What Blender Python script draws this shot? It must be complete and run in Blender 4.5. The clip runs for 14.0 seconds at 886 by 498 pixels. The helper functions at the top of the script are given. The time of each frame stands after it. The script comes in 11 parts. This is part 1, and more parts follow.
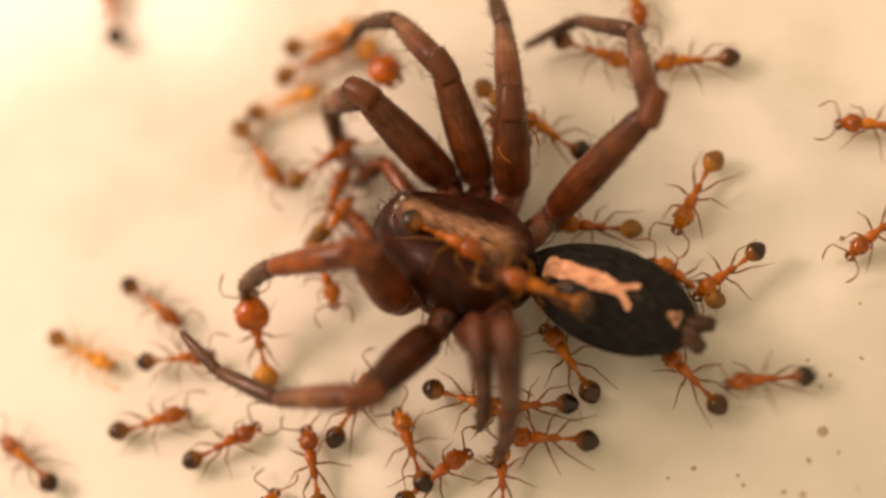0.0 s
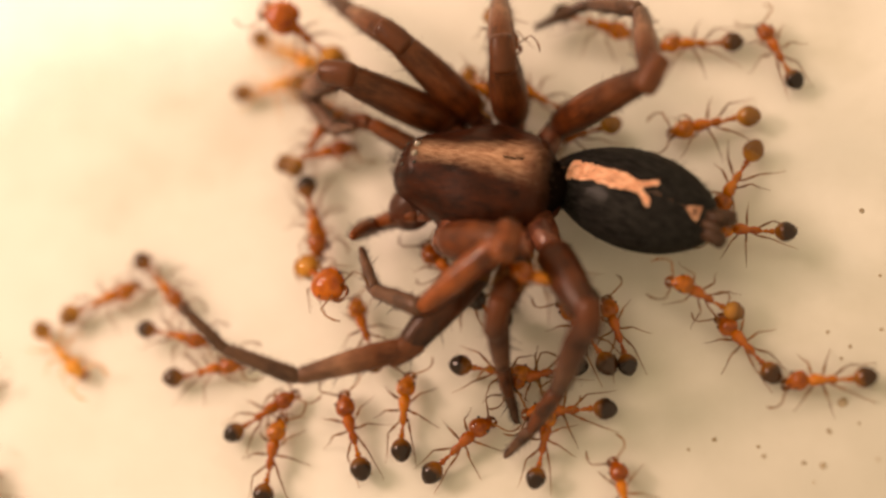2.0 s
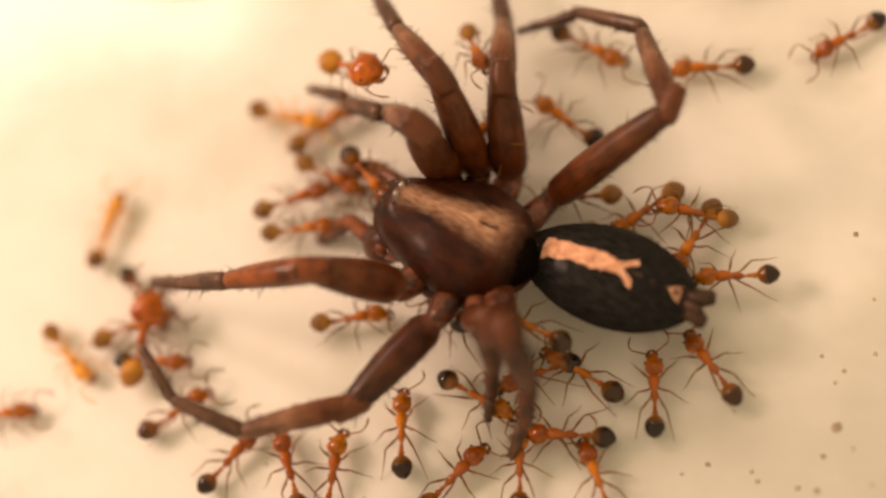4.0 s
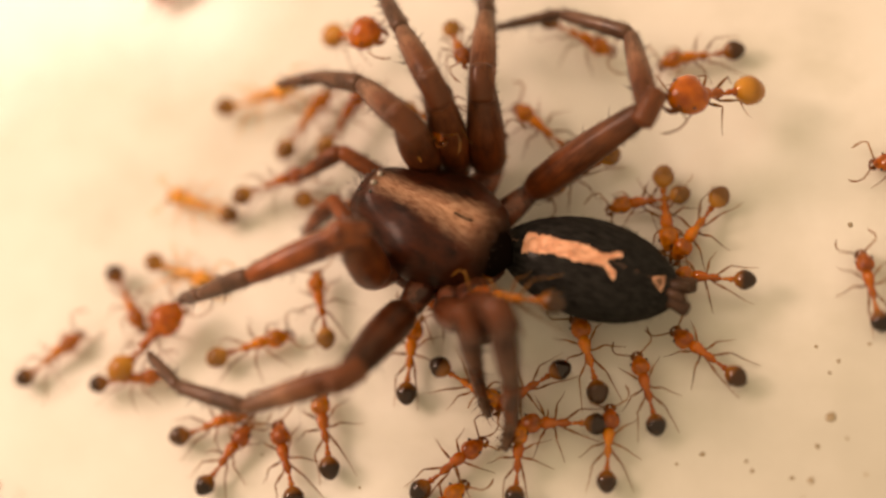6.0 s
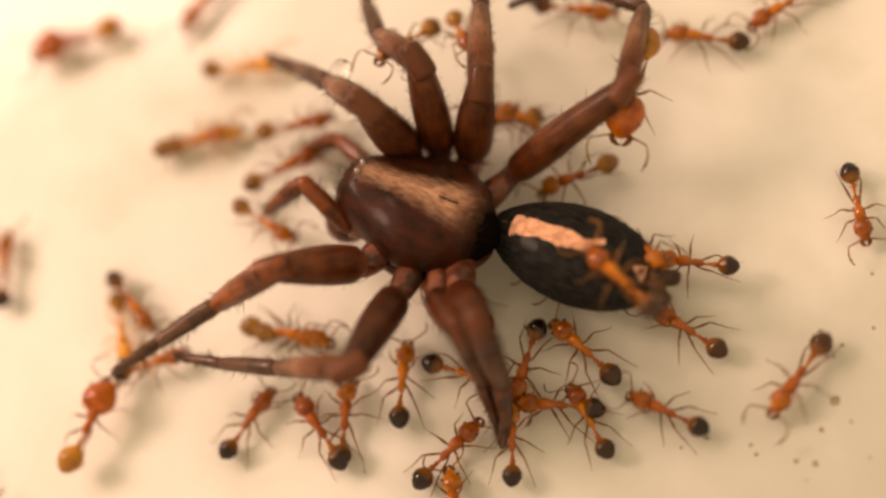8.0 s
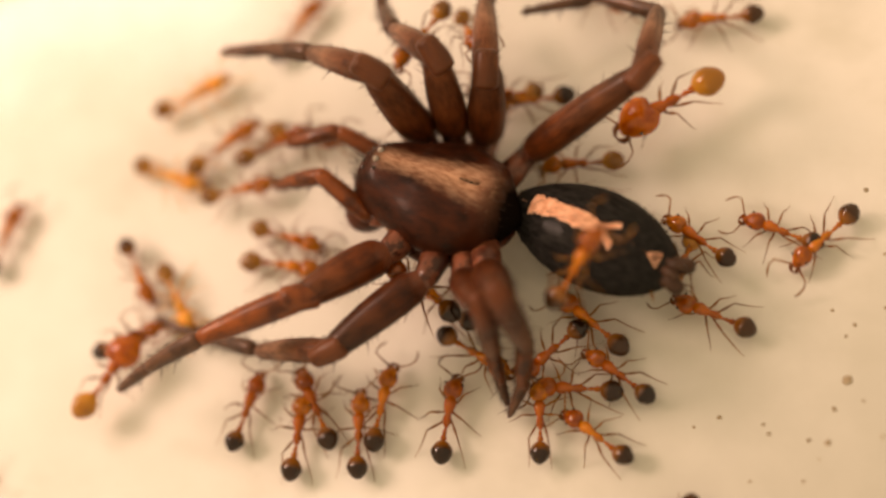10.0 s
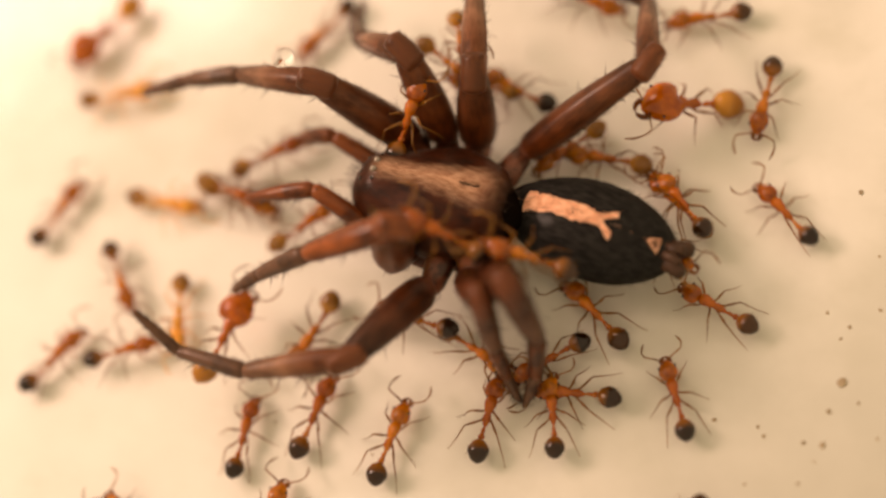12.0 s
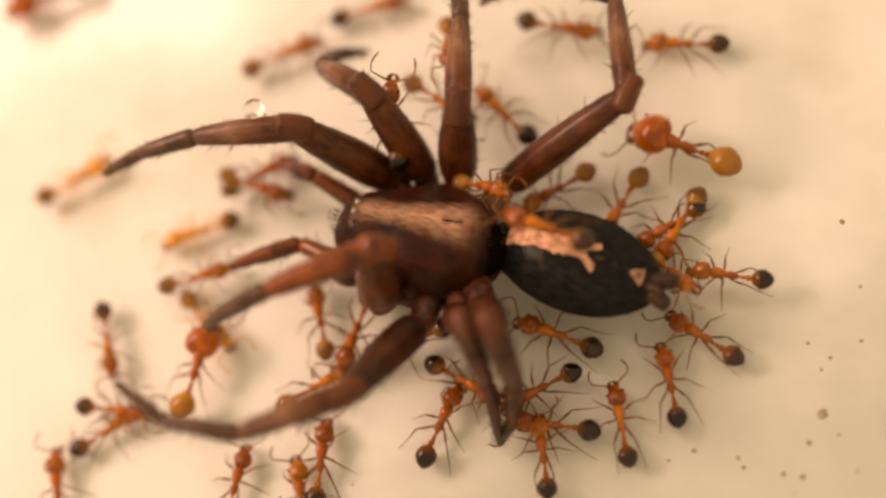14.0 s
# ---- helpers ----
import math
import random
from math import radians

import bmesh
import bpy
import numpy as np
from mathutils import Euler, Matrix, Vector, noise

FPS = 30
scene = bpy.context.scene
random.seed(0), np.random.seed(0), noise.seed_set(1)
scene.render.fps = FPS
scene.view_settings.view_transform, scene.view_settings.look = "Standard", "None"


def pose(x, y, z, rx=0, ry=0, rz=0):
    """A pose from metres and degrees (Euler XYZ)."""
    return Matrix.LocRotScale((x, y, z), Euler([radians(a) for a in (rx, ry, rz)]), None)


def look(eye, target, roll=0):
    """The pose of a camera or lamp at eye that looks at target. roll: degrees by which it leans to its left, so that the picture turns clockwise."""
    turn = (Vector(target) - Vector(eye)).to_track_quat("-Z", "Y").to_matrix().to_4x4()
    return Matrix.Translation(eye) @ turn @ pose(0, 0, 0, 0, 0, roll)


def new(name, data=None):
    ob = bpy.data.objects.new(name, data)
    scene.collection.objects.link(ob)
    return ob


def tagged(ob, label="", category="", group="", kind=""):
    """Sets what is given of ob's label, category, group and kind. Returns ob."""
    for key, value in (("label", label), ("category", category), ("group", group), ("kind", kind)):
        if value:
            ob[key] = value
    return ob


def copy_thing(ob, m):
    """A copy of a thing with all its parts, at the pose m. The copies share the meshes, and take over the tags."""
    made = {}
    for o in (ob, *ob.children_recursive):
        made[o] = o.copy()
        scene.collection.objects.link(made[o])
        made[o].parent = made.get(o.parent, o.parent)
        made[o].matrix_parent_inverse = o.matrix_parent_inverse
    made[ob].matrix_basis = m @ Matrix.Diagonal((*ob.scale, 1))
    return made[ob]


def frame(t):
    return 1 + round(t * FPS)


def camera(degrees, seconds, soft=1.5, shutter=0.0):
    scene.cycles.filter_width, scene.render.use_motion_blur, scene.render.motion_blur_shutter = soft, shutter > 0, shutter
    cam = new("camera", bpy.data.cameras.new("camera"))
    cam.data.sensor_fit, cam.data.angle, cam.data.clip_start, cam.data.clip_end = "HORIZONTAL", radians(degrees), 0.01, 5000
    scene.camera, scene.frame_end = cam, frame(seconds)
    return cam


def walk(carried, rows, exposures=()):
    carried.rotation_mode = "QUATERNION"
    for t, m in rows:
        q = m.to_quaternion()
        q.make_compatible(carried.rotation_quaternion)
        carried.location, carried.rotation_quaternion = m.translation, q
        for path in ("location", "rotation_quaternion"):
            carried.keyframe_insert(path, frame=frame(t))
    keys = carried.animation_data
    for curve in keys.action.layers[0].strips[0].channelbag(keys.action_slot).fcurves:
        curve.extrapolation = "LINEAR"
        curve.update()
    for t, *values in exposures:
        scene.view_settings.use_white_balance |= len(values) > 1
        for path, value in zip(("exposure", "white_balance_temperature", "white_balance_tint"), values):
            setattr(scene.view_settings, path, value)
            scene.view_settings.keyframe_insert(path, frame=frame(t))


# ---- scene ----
MM = 0.001


def mm(x, y, z, rx=0, ry=0, rz=0):
    """A pose in millimetres and degrees."""
    return pose(x * MM, y * MM, z * MM, rx, ry, rz)


# ---- camera ----
cam = camera(30.0, 14.0, soft=2.7, shutter=0.5)
cam.data.dof.use_dof = True
cam.data.dof.focus_distance = 47.0 * MM
cam.data.dof.aperture_fstop = 17.0
walk(cam, [(0, mm(11.158, -14.934, 45.96, 18.442, 12.353, 4.081)), (0.5, mm(11.264, -14.932, 45.96, 18.442, 12.353, 4.081)), (1, mm(11.264, -15.376, 45.96, 18.442, 12.353, 4.081)), (1.5, mm(11.31, -15.598, 45.96, 18.442, 12.353, 4.081)), (2, mm(10.61, -15.757, 45.96, 18.442, 12.353, 4.081)), (2.5, mm(10.703, -15.325, 45.96, 18.442, 12.353, 4.081)), (3, mm(10.659, -14.884, 45.96, 18.442, 12.353, 4.081)), (5.5, mm(10.991, -15.366, 45.96, 18.442, 12.353, 4.081)), (6, mm(10.93, -15.336, 45.96, 18.442, 12.353, 4.081)), (6.5, mm(10.884, -15.56, 45.96, 18.442, 12.353, 4.081)), (7, mm(10.99, -15.462, 45.96, 18.442, 12.353, 4.081)), (7.5, mm(10.929, -15.702, 45.96, 18.442, 12.353, 4.081)), (8, mm(10.823, -15.8, 45.96, 18.442, 12.353, 4.081)), (8.5, mm(11.006, -15.636, 45.96, 18.442, 12.353, 4.081)), (9, mm(10.532, -16.35, 45.96, 18.442, 12.353, 4.081)), (11.5, mm(10.471, -16.399, 45.96, 18.442, 12.353, 4.081)), (12, mm(10.624, -16.316, 45.96, 18.442, 12.353, 4.081)), (12.5, mm(11.142, -15.395, 45.96, 18.442, 12.353, 4.081)), (13, mm(10.99, -15.685, 45.96, 18.442, 12.353, 4.081)), (13.5, mm(11.036, -15.461, 45.96, 18.442, 12.353, 4.081)), (14, mm(11.158, -15.426, 45.96, 18.442, 12.353, 4.081))])

# ---- light ----
scene.view_settings.exposure = 0.26
world = bpy.data.worlds.new("room_light")
scene.world = world
world.use_nodes = True
world.node_tree.nodes["Background"].inputs[0].default_value = (1.0, 0.73, 0.44, 1)
world.node_tree.nodes["Background"].inputs[1].default_value = 0.68
# four shaded lamps on one side, two of them mirrored in the glaze
lights = [((-93, 73, 114), 38, 0.040, (1.0, 0.65, 0.515)), ((-100, 12, 80), 44, 0.044, (1.0, 0.645, 0.49)),
          ((-67, 75, 122), 23, 0.016, (1.0, 0.65, 0.515)), ((-112, 26, 98), 44, 0.070, (1.0, 0.645, 0.49))]
for place, size, watts, colour in lights:
    lamp_data = bpy.data.lights.new("lamp_bulb", "AREA")
    lamp_data.shape, lamp_data.size = "DISK", size * MM
    lamp_data.energy, lamp_data.color = watts, colour
    lamp = new("lamp_bulb", lamp_data)
    lamp.matrix_world = look([v * MM for v in place], (0, 0, 0))


# ---- materials ----
def material(name, build):
    m = bpy.data.materials.new(name)
    m.use_nodes = True
    t = m.node_tree
    build(t, t.nodes["Principled BSDF"], t.nodes, t.links)
    return m


def noise_of(t, scale, detail=4, stretch=(1, 1, 1), rough=0.55):
    tc, mp, nz = t.nodes.new("ShaderNodeTexCoord"), t.nodes.new("ShaderNodeMapping"), t.nodes.new("ShaderNodeTexNoise")
    mp.inputs["Scale"].default_value = stretch
    t.links.new(tc.outputs["Object"], mp.inputs["Vector"])
    t.links.new(mp.outputs["Vector"], nz.inputs["Vector"])
    nz.inputs["Scale"].default_value, nz.inputs["Detail"].default_value, nz.inputs["Roughness"].default_value = scale, detail, rough
    return nz.outputs["Fac"]


def ramp(t, fac, stops):
    r = t.nodes.new("ShaderNodeValToRGB")
    while len(r.color_ramp.elements) < len(stops):
        r.color_ramp.elements.new(0.5)
    for e, (p, col) in zip(r.color_ramp.elements, stops):
        e.position, e.color = p, (*col, 1)
    t.links.new(fac, r.inputs["Fac"])
    return r.outputs["Color"]


def math_node(t, op, a, b=None, clamp=False):
    n = t.nodes.new("ShaderNodeMath")
    n.operation, n.use_clamp = op, clamp
    for i, v in enumerate((a, b)):
        if v is None:
            continue
        if isinstance(v, (int, float)):
            n.inputs[i].default_value = v
        else:
            t.links.new(v, n.inputs[i])
    return n.outputs[0]


def mix(t, fac, a, b, mode="MIX"):
    n = t.nodes.new("ShaderNodeMix")
    n.data_type, n.blend_type = "RGBA", mode
    for k, v in ((0, fac), (6, a), (7, b)):
        if isinstance(v, tuple):
            n.inputs[k].default_value = (*v, 1)
        elif isinstance(v, (int, float)):
            n.inputs[k].default_value = v
        else:
            t.links.new(v, n.inputs[k])
    return n.outputs[2]


def bump(t, p, height, strength, dist):
    b = t.nodes.new("ShaderNodeBump")
    b.inputs["Strength"].default_value, b.inputs["Distance"].default_value = strength, dist
    t.links.new(height, b.inputs["Height"])
    t.links.new(b.outputs["Normal"], p.inputs["Normal"])


def chitin(dark, light, rough=0.3, sss=0.25, scale=2600, stretch=(1, 1, 1), tone=0.25, hard=0.0, spec=0.22, coat=0.0, hue=0.0, relief=0.35, gloss=1.5):
    def build(t, p, nodes, links):
        fine, broad = noise_of(t, scale, 5, stretch), noise_of(t, scale * 0.22, 3)
        col = mix(t, 0.45, ramp(t, broad, [(0.3 + hard, dark), (0.7 - hard, light)]), ramp(t, fine, [(0.35 + hard, dark), (0.65 - hard, light)]))
        info = nodes.new("ShaderNodeObjectInfo")
        tint = math_node(t, "ADD", math_node(t, "MULTIPLY", info.outputs["Random"], tone), 1 - tone / 2)
        hsv = nodes.new("ShaderNodeHueSaturation")
        links.new(tint, hsv.inputs["Value"])
        if hue:
            links.new(math_node(t, "ADD", math_node(t, "MULTIPLY", info.outputs["Random"], hue), 0.5 - hue * 0.4), hsv.inputs["Hue"])
        links.new(col, hsv.inputs["Color"])
        links.new(hsv.outputs["Color"], p.inputs["Base Color"])
        p.inputs["Roughness"].default_value = rough
        p.inputs["Specular IOR Level"].default_value = spec
        p.inputs["Coat Weight"].default_value, p.inputs["Coat Roughness"].default_value = coat, 0.06
        p.inputs["Coat IOR"].default_value = gloss
        p.inputs["Subsurface Weight"].default_value = sss
        p.inputs["Subsurface Radius"].default_value = (1.0, 0.45, 0.15)
        p.inputs["Subsurface Scale"].default_value = 0.25 * MM
        bump(t, p, fine, relief, 0.02 * MM)
    return build


ANT_ORANGE = material("amber_chitin", chitin((0.17, 0.036, 0.0008), (0.52, 0.148, 0.0008), 0.28, 0.4, 3400, tone=0.45, hard=0.05, spec=0.05, coat=0.8, hue=0.016, gloss=1.5))
ANT_RED = material("red_amber_chitin", chitin((0.24, 0.046, 0.0008), (0.55, 0.142, 0.0008), 0.24, 0.35, 2600, tone=0.2, hard=0.05, spec=0.05, coat=0.8, gloss=1.5))
ANT_PALE = material("pale_amber_chitin", chitin((0.62, 0.27, 0.04), (0.80, 0.42, 0.08), 0.3, 0.4))
ANT_LEG = material("thin_amber_chitin", chitin((0.065, 0.026, 0.003), (0.29, 0.125, 0.013), 0.3, 0.2, spec=0.2, coat=0.3))
ANT_JAW = material("reddish_jaw", chitin((0.07, 0.016, 0.002), (0.24, 0.070, 0.004), 0.3, 0.1, spec=0.1, coat=0.5))
EYE_PEARL = material("pearly_eye", chitin((0.16, 0.13, 0.10), (0.42, 0.36, 0.29), 0.12, 0, spec=0.5, coat=1.0, gloss=1.8))
ANT_EYE = material("black_eye", chitin((0.01, 0.008, 0.006), (0.02, 0.012, 0.01), 0.12, 0, spec=0.5, coat=1.0))


def limb_build(root, rise, fall, dark, light, tip_dark, tip_light, length, rough=0.4):
    """Cuticle that is pale at the joint, reddish after it and dusky towards the far end, with fine lengthwise streaks."""
    def build(t, p, nodes, links):
        tc, sep = nodes.new("ShaderNodeTexCoord"), nodes.new("ShaderNodeSeparateXYZ")
        links.new(tc.outputs["Object"], sep.inputs[0])
        broad, streak = noise_of(t, 900, 4), noise_of(t, 6500, 5, (0.3, 1.2, 1.2), 0.62)
        x = math_node(t, "ADD", math_node(t, "MULTIPLY", sep.outputs["X"], 1000), math_node(t, "MULTIPLY", math_node(t, "SUBTRACT", broad, 0.5), 0.9))
        grain = math_node(t, "ADD", math_node(t, "MULTIPLY", streak, 0.42), math_node(t, "MULTIPLY", broad, 0.58))
        near = ramp(t, grain, [(0.38, dark), (0.64, light)])
        far = ramp(t, grain, [(0.38, tip_dark), (0.64, tip_light)])
        col = mix(t, math_node(t, "MULTIPLY", math_node(t, "SUBTRACT", x, length * 0.35), 1 / (length * 0.5), True), near, far)
        col = mix(t, math_node(t, "MULTIPLY", math_node(t, "SUBTRACT", fall, x), 1 / max(0.05, fall - rise), True), col, root)
        info = nodes.new("ShaderNodeObjectInfo")
        hsv = nodes.new("ShaderNodeHueSaturation")
        links.new(math_node(t, "ADD", math_node(t, "MULTIPLY", info.outputs["Random"], 0.3), 0.85), hsv.inputs["Value"])
        hsv.inputs["Saturation"].default_value = 1.03
        links.new(col, hsv.inputs["Color"])
        links.new(hsv.outputs["Color"], p.inputs["Base Color"])
        p.inputs["Roughness"].default_value, p.inputs["Specular IOR Level"].default_value = rough, 0.15
        p.inputs["Coat Weight"].default_value, p.inputs["Coat Roughness"].default_value = 0.15, 0.2
        p.inputs["Subsurface Weight"].default_value = 0.08
        p.inputs["Subsurface Radius"].default_value, p.inputs["Subsurface Scale"].default_value = (1.0, 0.45, 0.15), 0.25 * MM
        bump(t, p, streak, 0.35, 0.03 * MM)
    return build


FEMUR = material("red_brown_femur", limb_build((0.22, 0.085, 0.05), 0.2, 0.55, (0.036, 0.010, 0.004), (0.155, 0.041, 0.011), (0.034, 0.013, 0.007), (0.145, 0.054, 0.024), 3.4))
# darker copies for the left legs, their shade put into the colour
FEMUR_SHADED = material("shaded_brown_femur", limb_build((0.18, 0.07, 0.042), 0.2, 0.5, (0.022, 0.007, 0.003), (0.110, 0.030, 0.009), (0.020, 0.009, 0.006), (0.085, 0.036, 0.020), 3.4))
TIBIA_SHADED = material("shaded_brown_tibia", limb_build((0.10, 0.032, 0.012), 0.0, 0.35, (0.034, 0.014, 0.008), (0.120, 0.050, 0.028), (0.040, 0.020, 0.013), (0.130, 0.068, 0.044), 2.6))
TIBIA = material("dusky_tibia", limb_build((0.115, 0.042, 0.019), 0.0, 0.35, (0.062, 0.022, 0.010), (0.20, 0.076, 0.034), (0.085, 0.044, 0.028), (0.26, 0.140, 0.088), 2.6))
SPIDER_LEG = material("red_brown_cuticle", chitin((0.026, 0.008, 0.002), (0.180, 0.046, 0.008), 0.36, 0.05, 2100, (0.8, 1.1, 1.1), 0.35, 0.07, coat=0.3, relief=0.9))
SPIDER_RED = material("orange_brown_cuticle", chitin((0.065, 0.016, 0.004), (0.30, 0.080, 0.015), 0.36, 0.12, 2100, (0.8, 1.1, 1.1), 0.3, 0.06, coat=0.3, relief=0.9))
SPIDER_DUSK = material("greyish_brown_cuticle", chitin((0.060, 0.030, 0.018), (0.165, 0.082, 0.047), 0.42, 0.04, 2100, (0.8, 1.1, 1.1), 0.3, 0.06, coat=0.25, relief=0.9))
SPIDER_PALE = material("pinkish_joint_skin", chitin((0.045, 0.012, 0.005), (0.27, 0.095, 0.050), 0.3, 0.08, 2300, hard=0.12, coat=0.4))
SPIDER_MOUTH = material("dark_brown_cuticle", chitin((0.035, 0.012, 0.007), (0.11, 0.036, 0.018), 0.3, 0.1))
SPINNERET = material("greyish_brown_spinneret", chitin((0.018, 0.010, 0.006), (0.080, 0.042, 0.024), 0.45, 0.05))
HAIR_DARK = material("dark_bristle", chitin((0.015, 0.009, 0.006), (0.05, 0.03, 0.02), 0.45, 0))
HAIR_BLACK = material("black_down", chitin((0.010, 0.009, 0.008), (0.035, 0.032, 0.028), 0.5, 0, spec=0.15))
HAIR_GOLD = material("tan_down", chitin((0.26, 0.13, 0.07), (0.55, 0.34, 0.21), 0.35, 0))


def gaster_build(dark, pale):
    def build(t, p, nodes, links):
        tc, sep = nodes.new("ShaderNodeTexCoord"), nodes.new("ShaderNodeSeparateXYZ")
        links.new(tc.outputs["Generated"], sep.inputs[0])
        wob = math_node(t, "MULTIPLY", noise_of(t, 2200, 3), 0.22)
        along = math_node(t, "ADD", sep.outputs["X"], wob)
        col = ramp(t, along, [(0.30, dark), (0.66, dark), (0.98, pale)])
        info = nodes.new("ShaderNodeObjectInfo")
        fade = math_node(t, "MULTIPLY", math_node(t, "POWER", info.outputs["Random"], 2.2), 0.2)
        col = mix(t, fade, col, pale)
        links.new(col, p.inputs["Base Color"])
        p.inputs["Roughness"].default_value = 0.3
        p.inputs["Specular IOR Level"].default_value = 0.05
        p.inputs["Coat Weight"].default_value, p.inputs["Coat Roughness"].default_value = 0.8, 0.06
        p.inputs["Subsurface Weight"].default_value = 0.08
        p.inputs["Subsurface Radius"].default_value = (1.0, 0.5, 0.2)
        p.inputs["Subsurface Scale"].default_value = 0.2 * MM
        bump(t, p, noise_of(t, 6000, 3), 0.15, 0.01 * MM)
    return build


GASTER_DARK = material("dark_brown_gaster", gaster_build((0.011, 0.0036, 0.0008), (0.22, 0.078, 0.005)))
GASTER_AMBER = material("amber_gaster", gaster_build((0.33, 0.135, 0.010), (0.54, 0.24, 0.02)))
GASTER_PALE = material("pale_gaster", gaster_build((0.15, 0.062, 0.009), (0.42, 0.19, 0.025)))


def carapace_build(t, p, nodes, links):
    tc, sep = nodes.new("ShaderNodeTexCoord"), nodes.new("ShaderNodeSeparateXYZ")
    links.new(tc.outputs["Object"], sep.inputs[0])
    x, y = math_node(t, "MULTIPLY", sep.outputs["X"], 1000), math_node(t, "MULTIPLY", sep.outputs["Y"], 1000)
    strands = noise_of(t, 9000, 5, (0.35, 1.3, 1.0), 0.62)
    blot = noise_of(t, 1900, 5, (0.6, 1.4, 1), 0.65)
    fan = math_node(t, "MAXIMUM", math_node(t, "MULTIPLY", math_node(t, "SUBTRACT", 0.9, x), 0.19), 0)
    half = math_node(t, "ADD", fan, 0.20)
    edge = math_node(t, "SUBTRACT", half, math_node(t, "ABSOLUTE", math_node(t, "SUBTRACT", y, 0.02)))
    edge = math_node(t, "ADD", edge, math_node(t, "MULTIPLY", math_node(t, "SUBTRACT", strands, 0.5), 0.35))
    band = math_node(t, "ADD", math_node(t, "MULTIPLY", edge, 1.5), 0.42, True)
    dark = ramp(t, blot, [(0.3, (0.007, 0.0026, 0.0015)), (0.7, (0.056, 0.0135, 0.004))])
    down = ramp(t, strands, [(0.3, (0.32, 0.15, 0.08)), (0.72, (0.68, 0.43, 0.28))])
    fovea = math_node(t, "MULTIPLY", math_node(t, "LESS_THAN", math_node(t, "ABSOLUTE", y), 0.045),
                      math_node(t, "LESS_THAN", math_node(t, "ABSOLUTE", math_node(t, "ADD", x, 0.75)), 0.3))
    front = math_node(t, "MULTIPLY", math_node(t, "SUBTRACT", 2.3, x), 2.5, True)
    rays = math_node(t, "ADD", math_node(t, "ADD", 0.66, math_node(t, "MULTIPLY", x, 0.12)), math_node(t, "MULTIPLY", blot, 0.5), True)
    col = mix(t, math_node(t, "MULTIPLY", math_node(t, "MULTIPLY", band, front), rays), dark, down)
    col = mix(t, fovea, col, (0.012, 0.006, 0.004))
    uneven = math_node(t, "MULTIPLY", math_node(t, "SUBTRACT", blot, 0.5), 1.1)
    rear = math_node(t, "MULTIPLY", math_node(t, "ADD", math_node(t, "SUBTRACT", uneven, x), -0.85), 1.6, True)
    col = mix(t, math_node(t, "MULTIPLY", rear, 0.85), col, (0.050, 0.013, 0.005))
    collar = math_node(t, "MULTIPLY", math_node(t, "ADD", math_node(t, "SUBTRACT", math_node(t, "MULTIPLY", uneven, 0.4), x), -1.5), 3, True)
    col = mix(t, collar, col, (0.006, 0.004, 0.003))
    links.new(col, p.inputs["Base Color"])
    p.inputs["Roughness"].default_value = 0.45
    p.inputs["Coat Roughness"].default_value = 0.12
    links.new(math_node(t, "MULTIPLY", math_node(t, "SUBTRACT", 1, collar), 0.09), p.inputs["Coat Weight"])
    links.new(math_node(t, "MULTIPLY", math_node(t, "SUBTRACT", 1, collar), 0.10), p.inputs["Specular IOR Level"])
    bump(t, p, strands, 0.5, 0.03 * MM)


CARAPACE = material("brown_carapace", carapace_build)


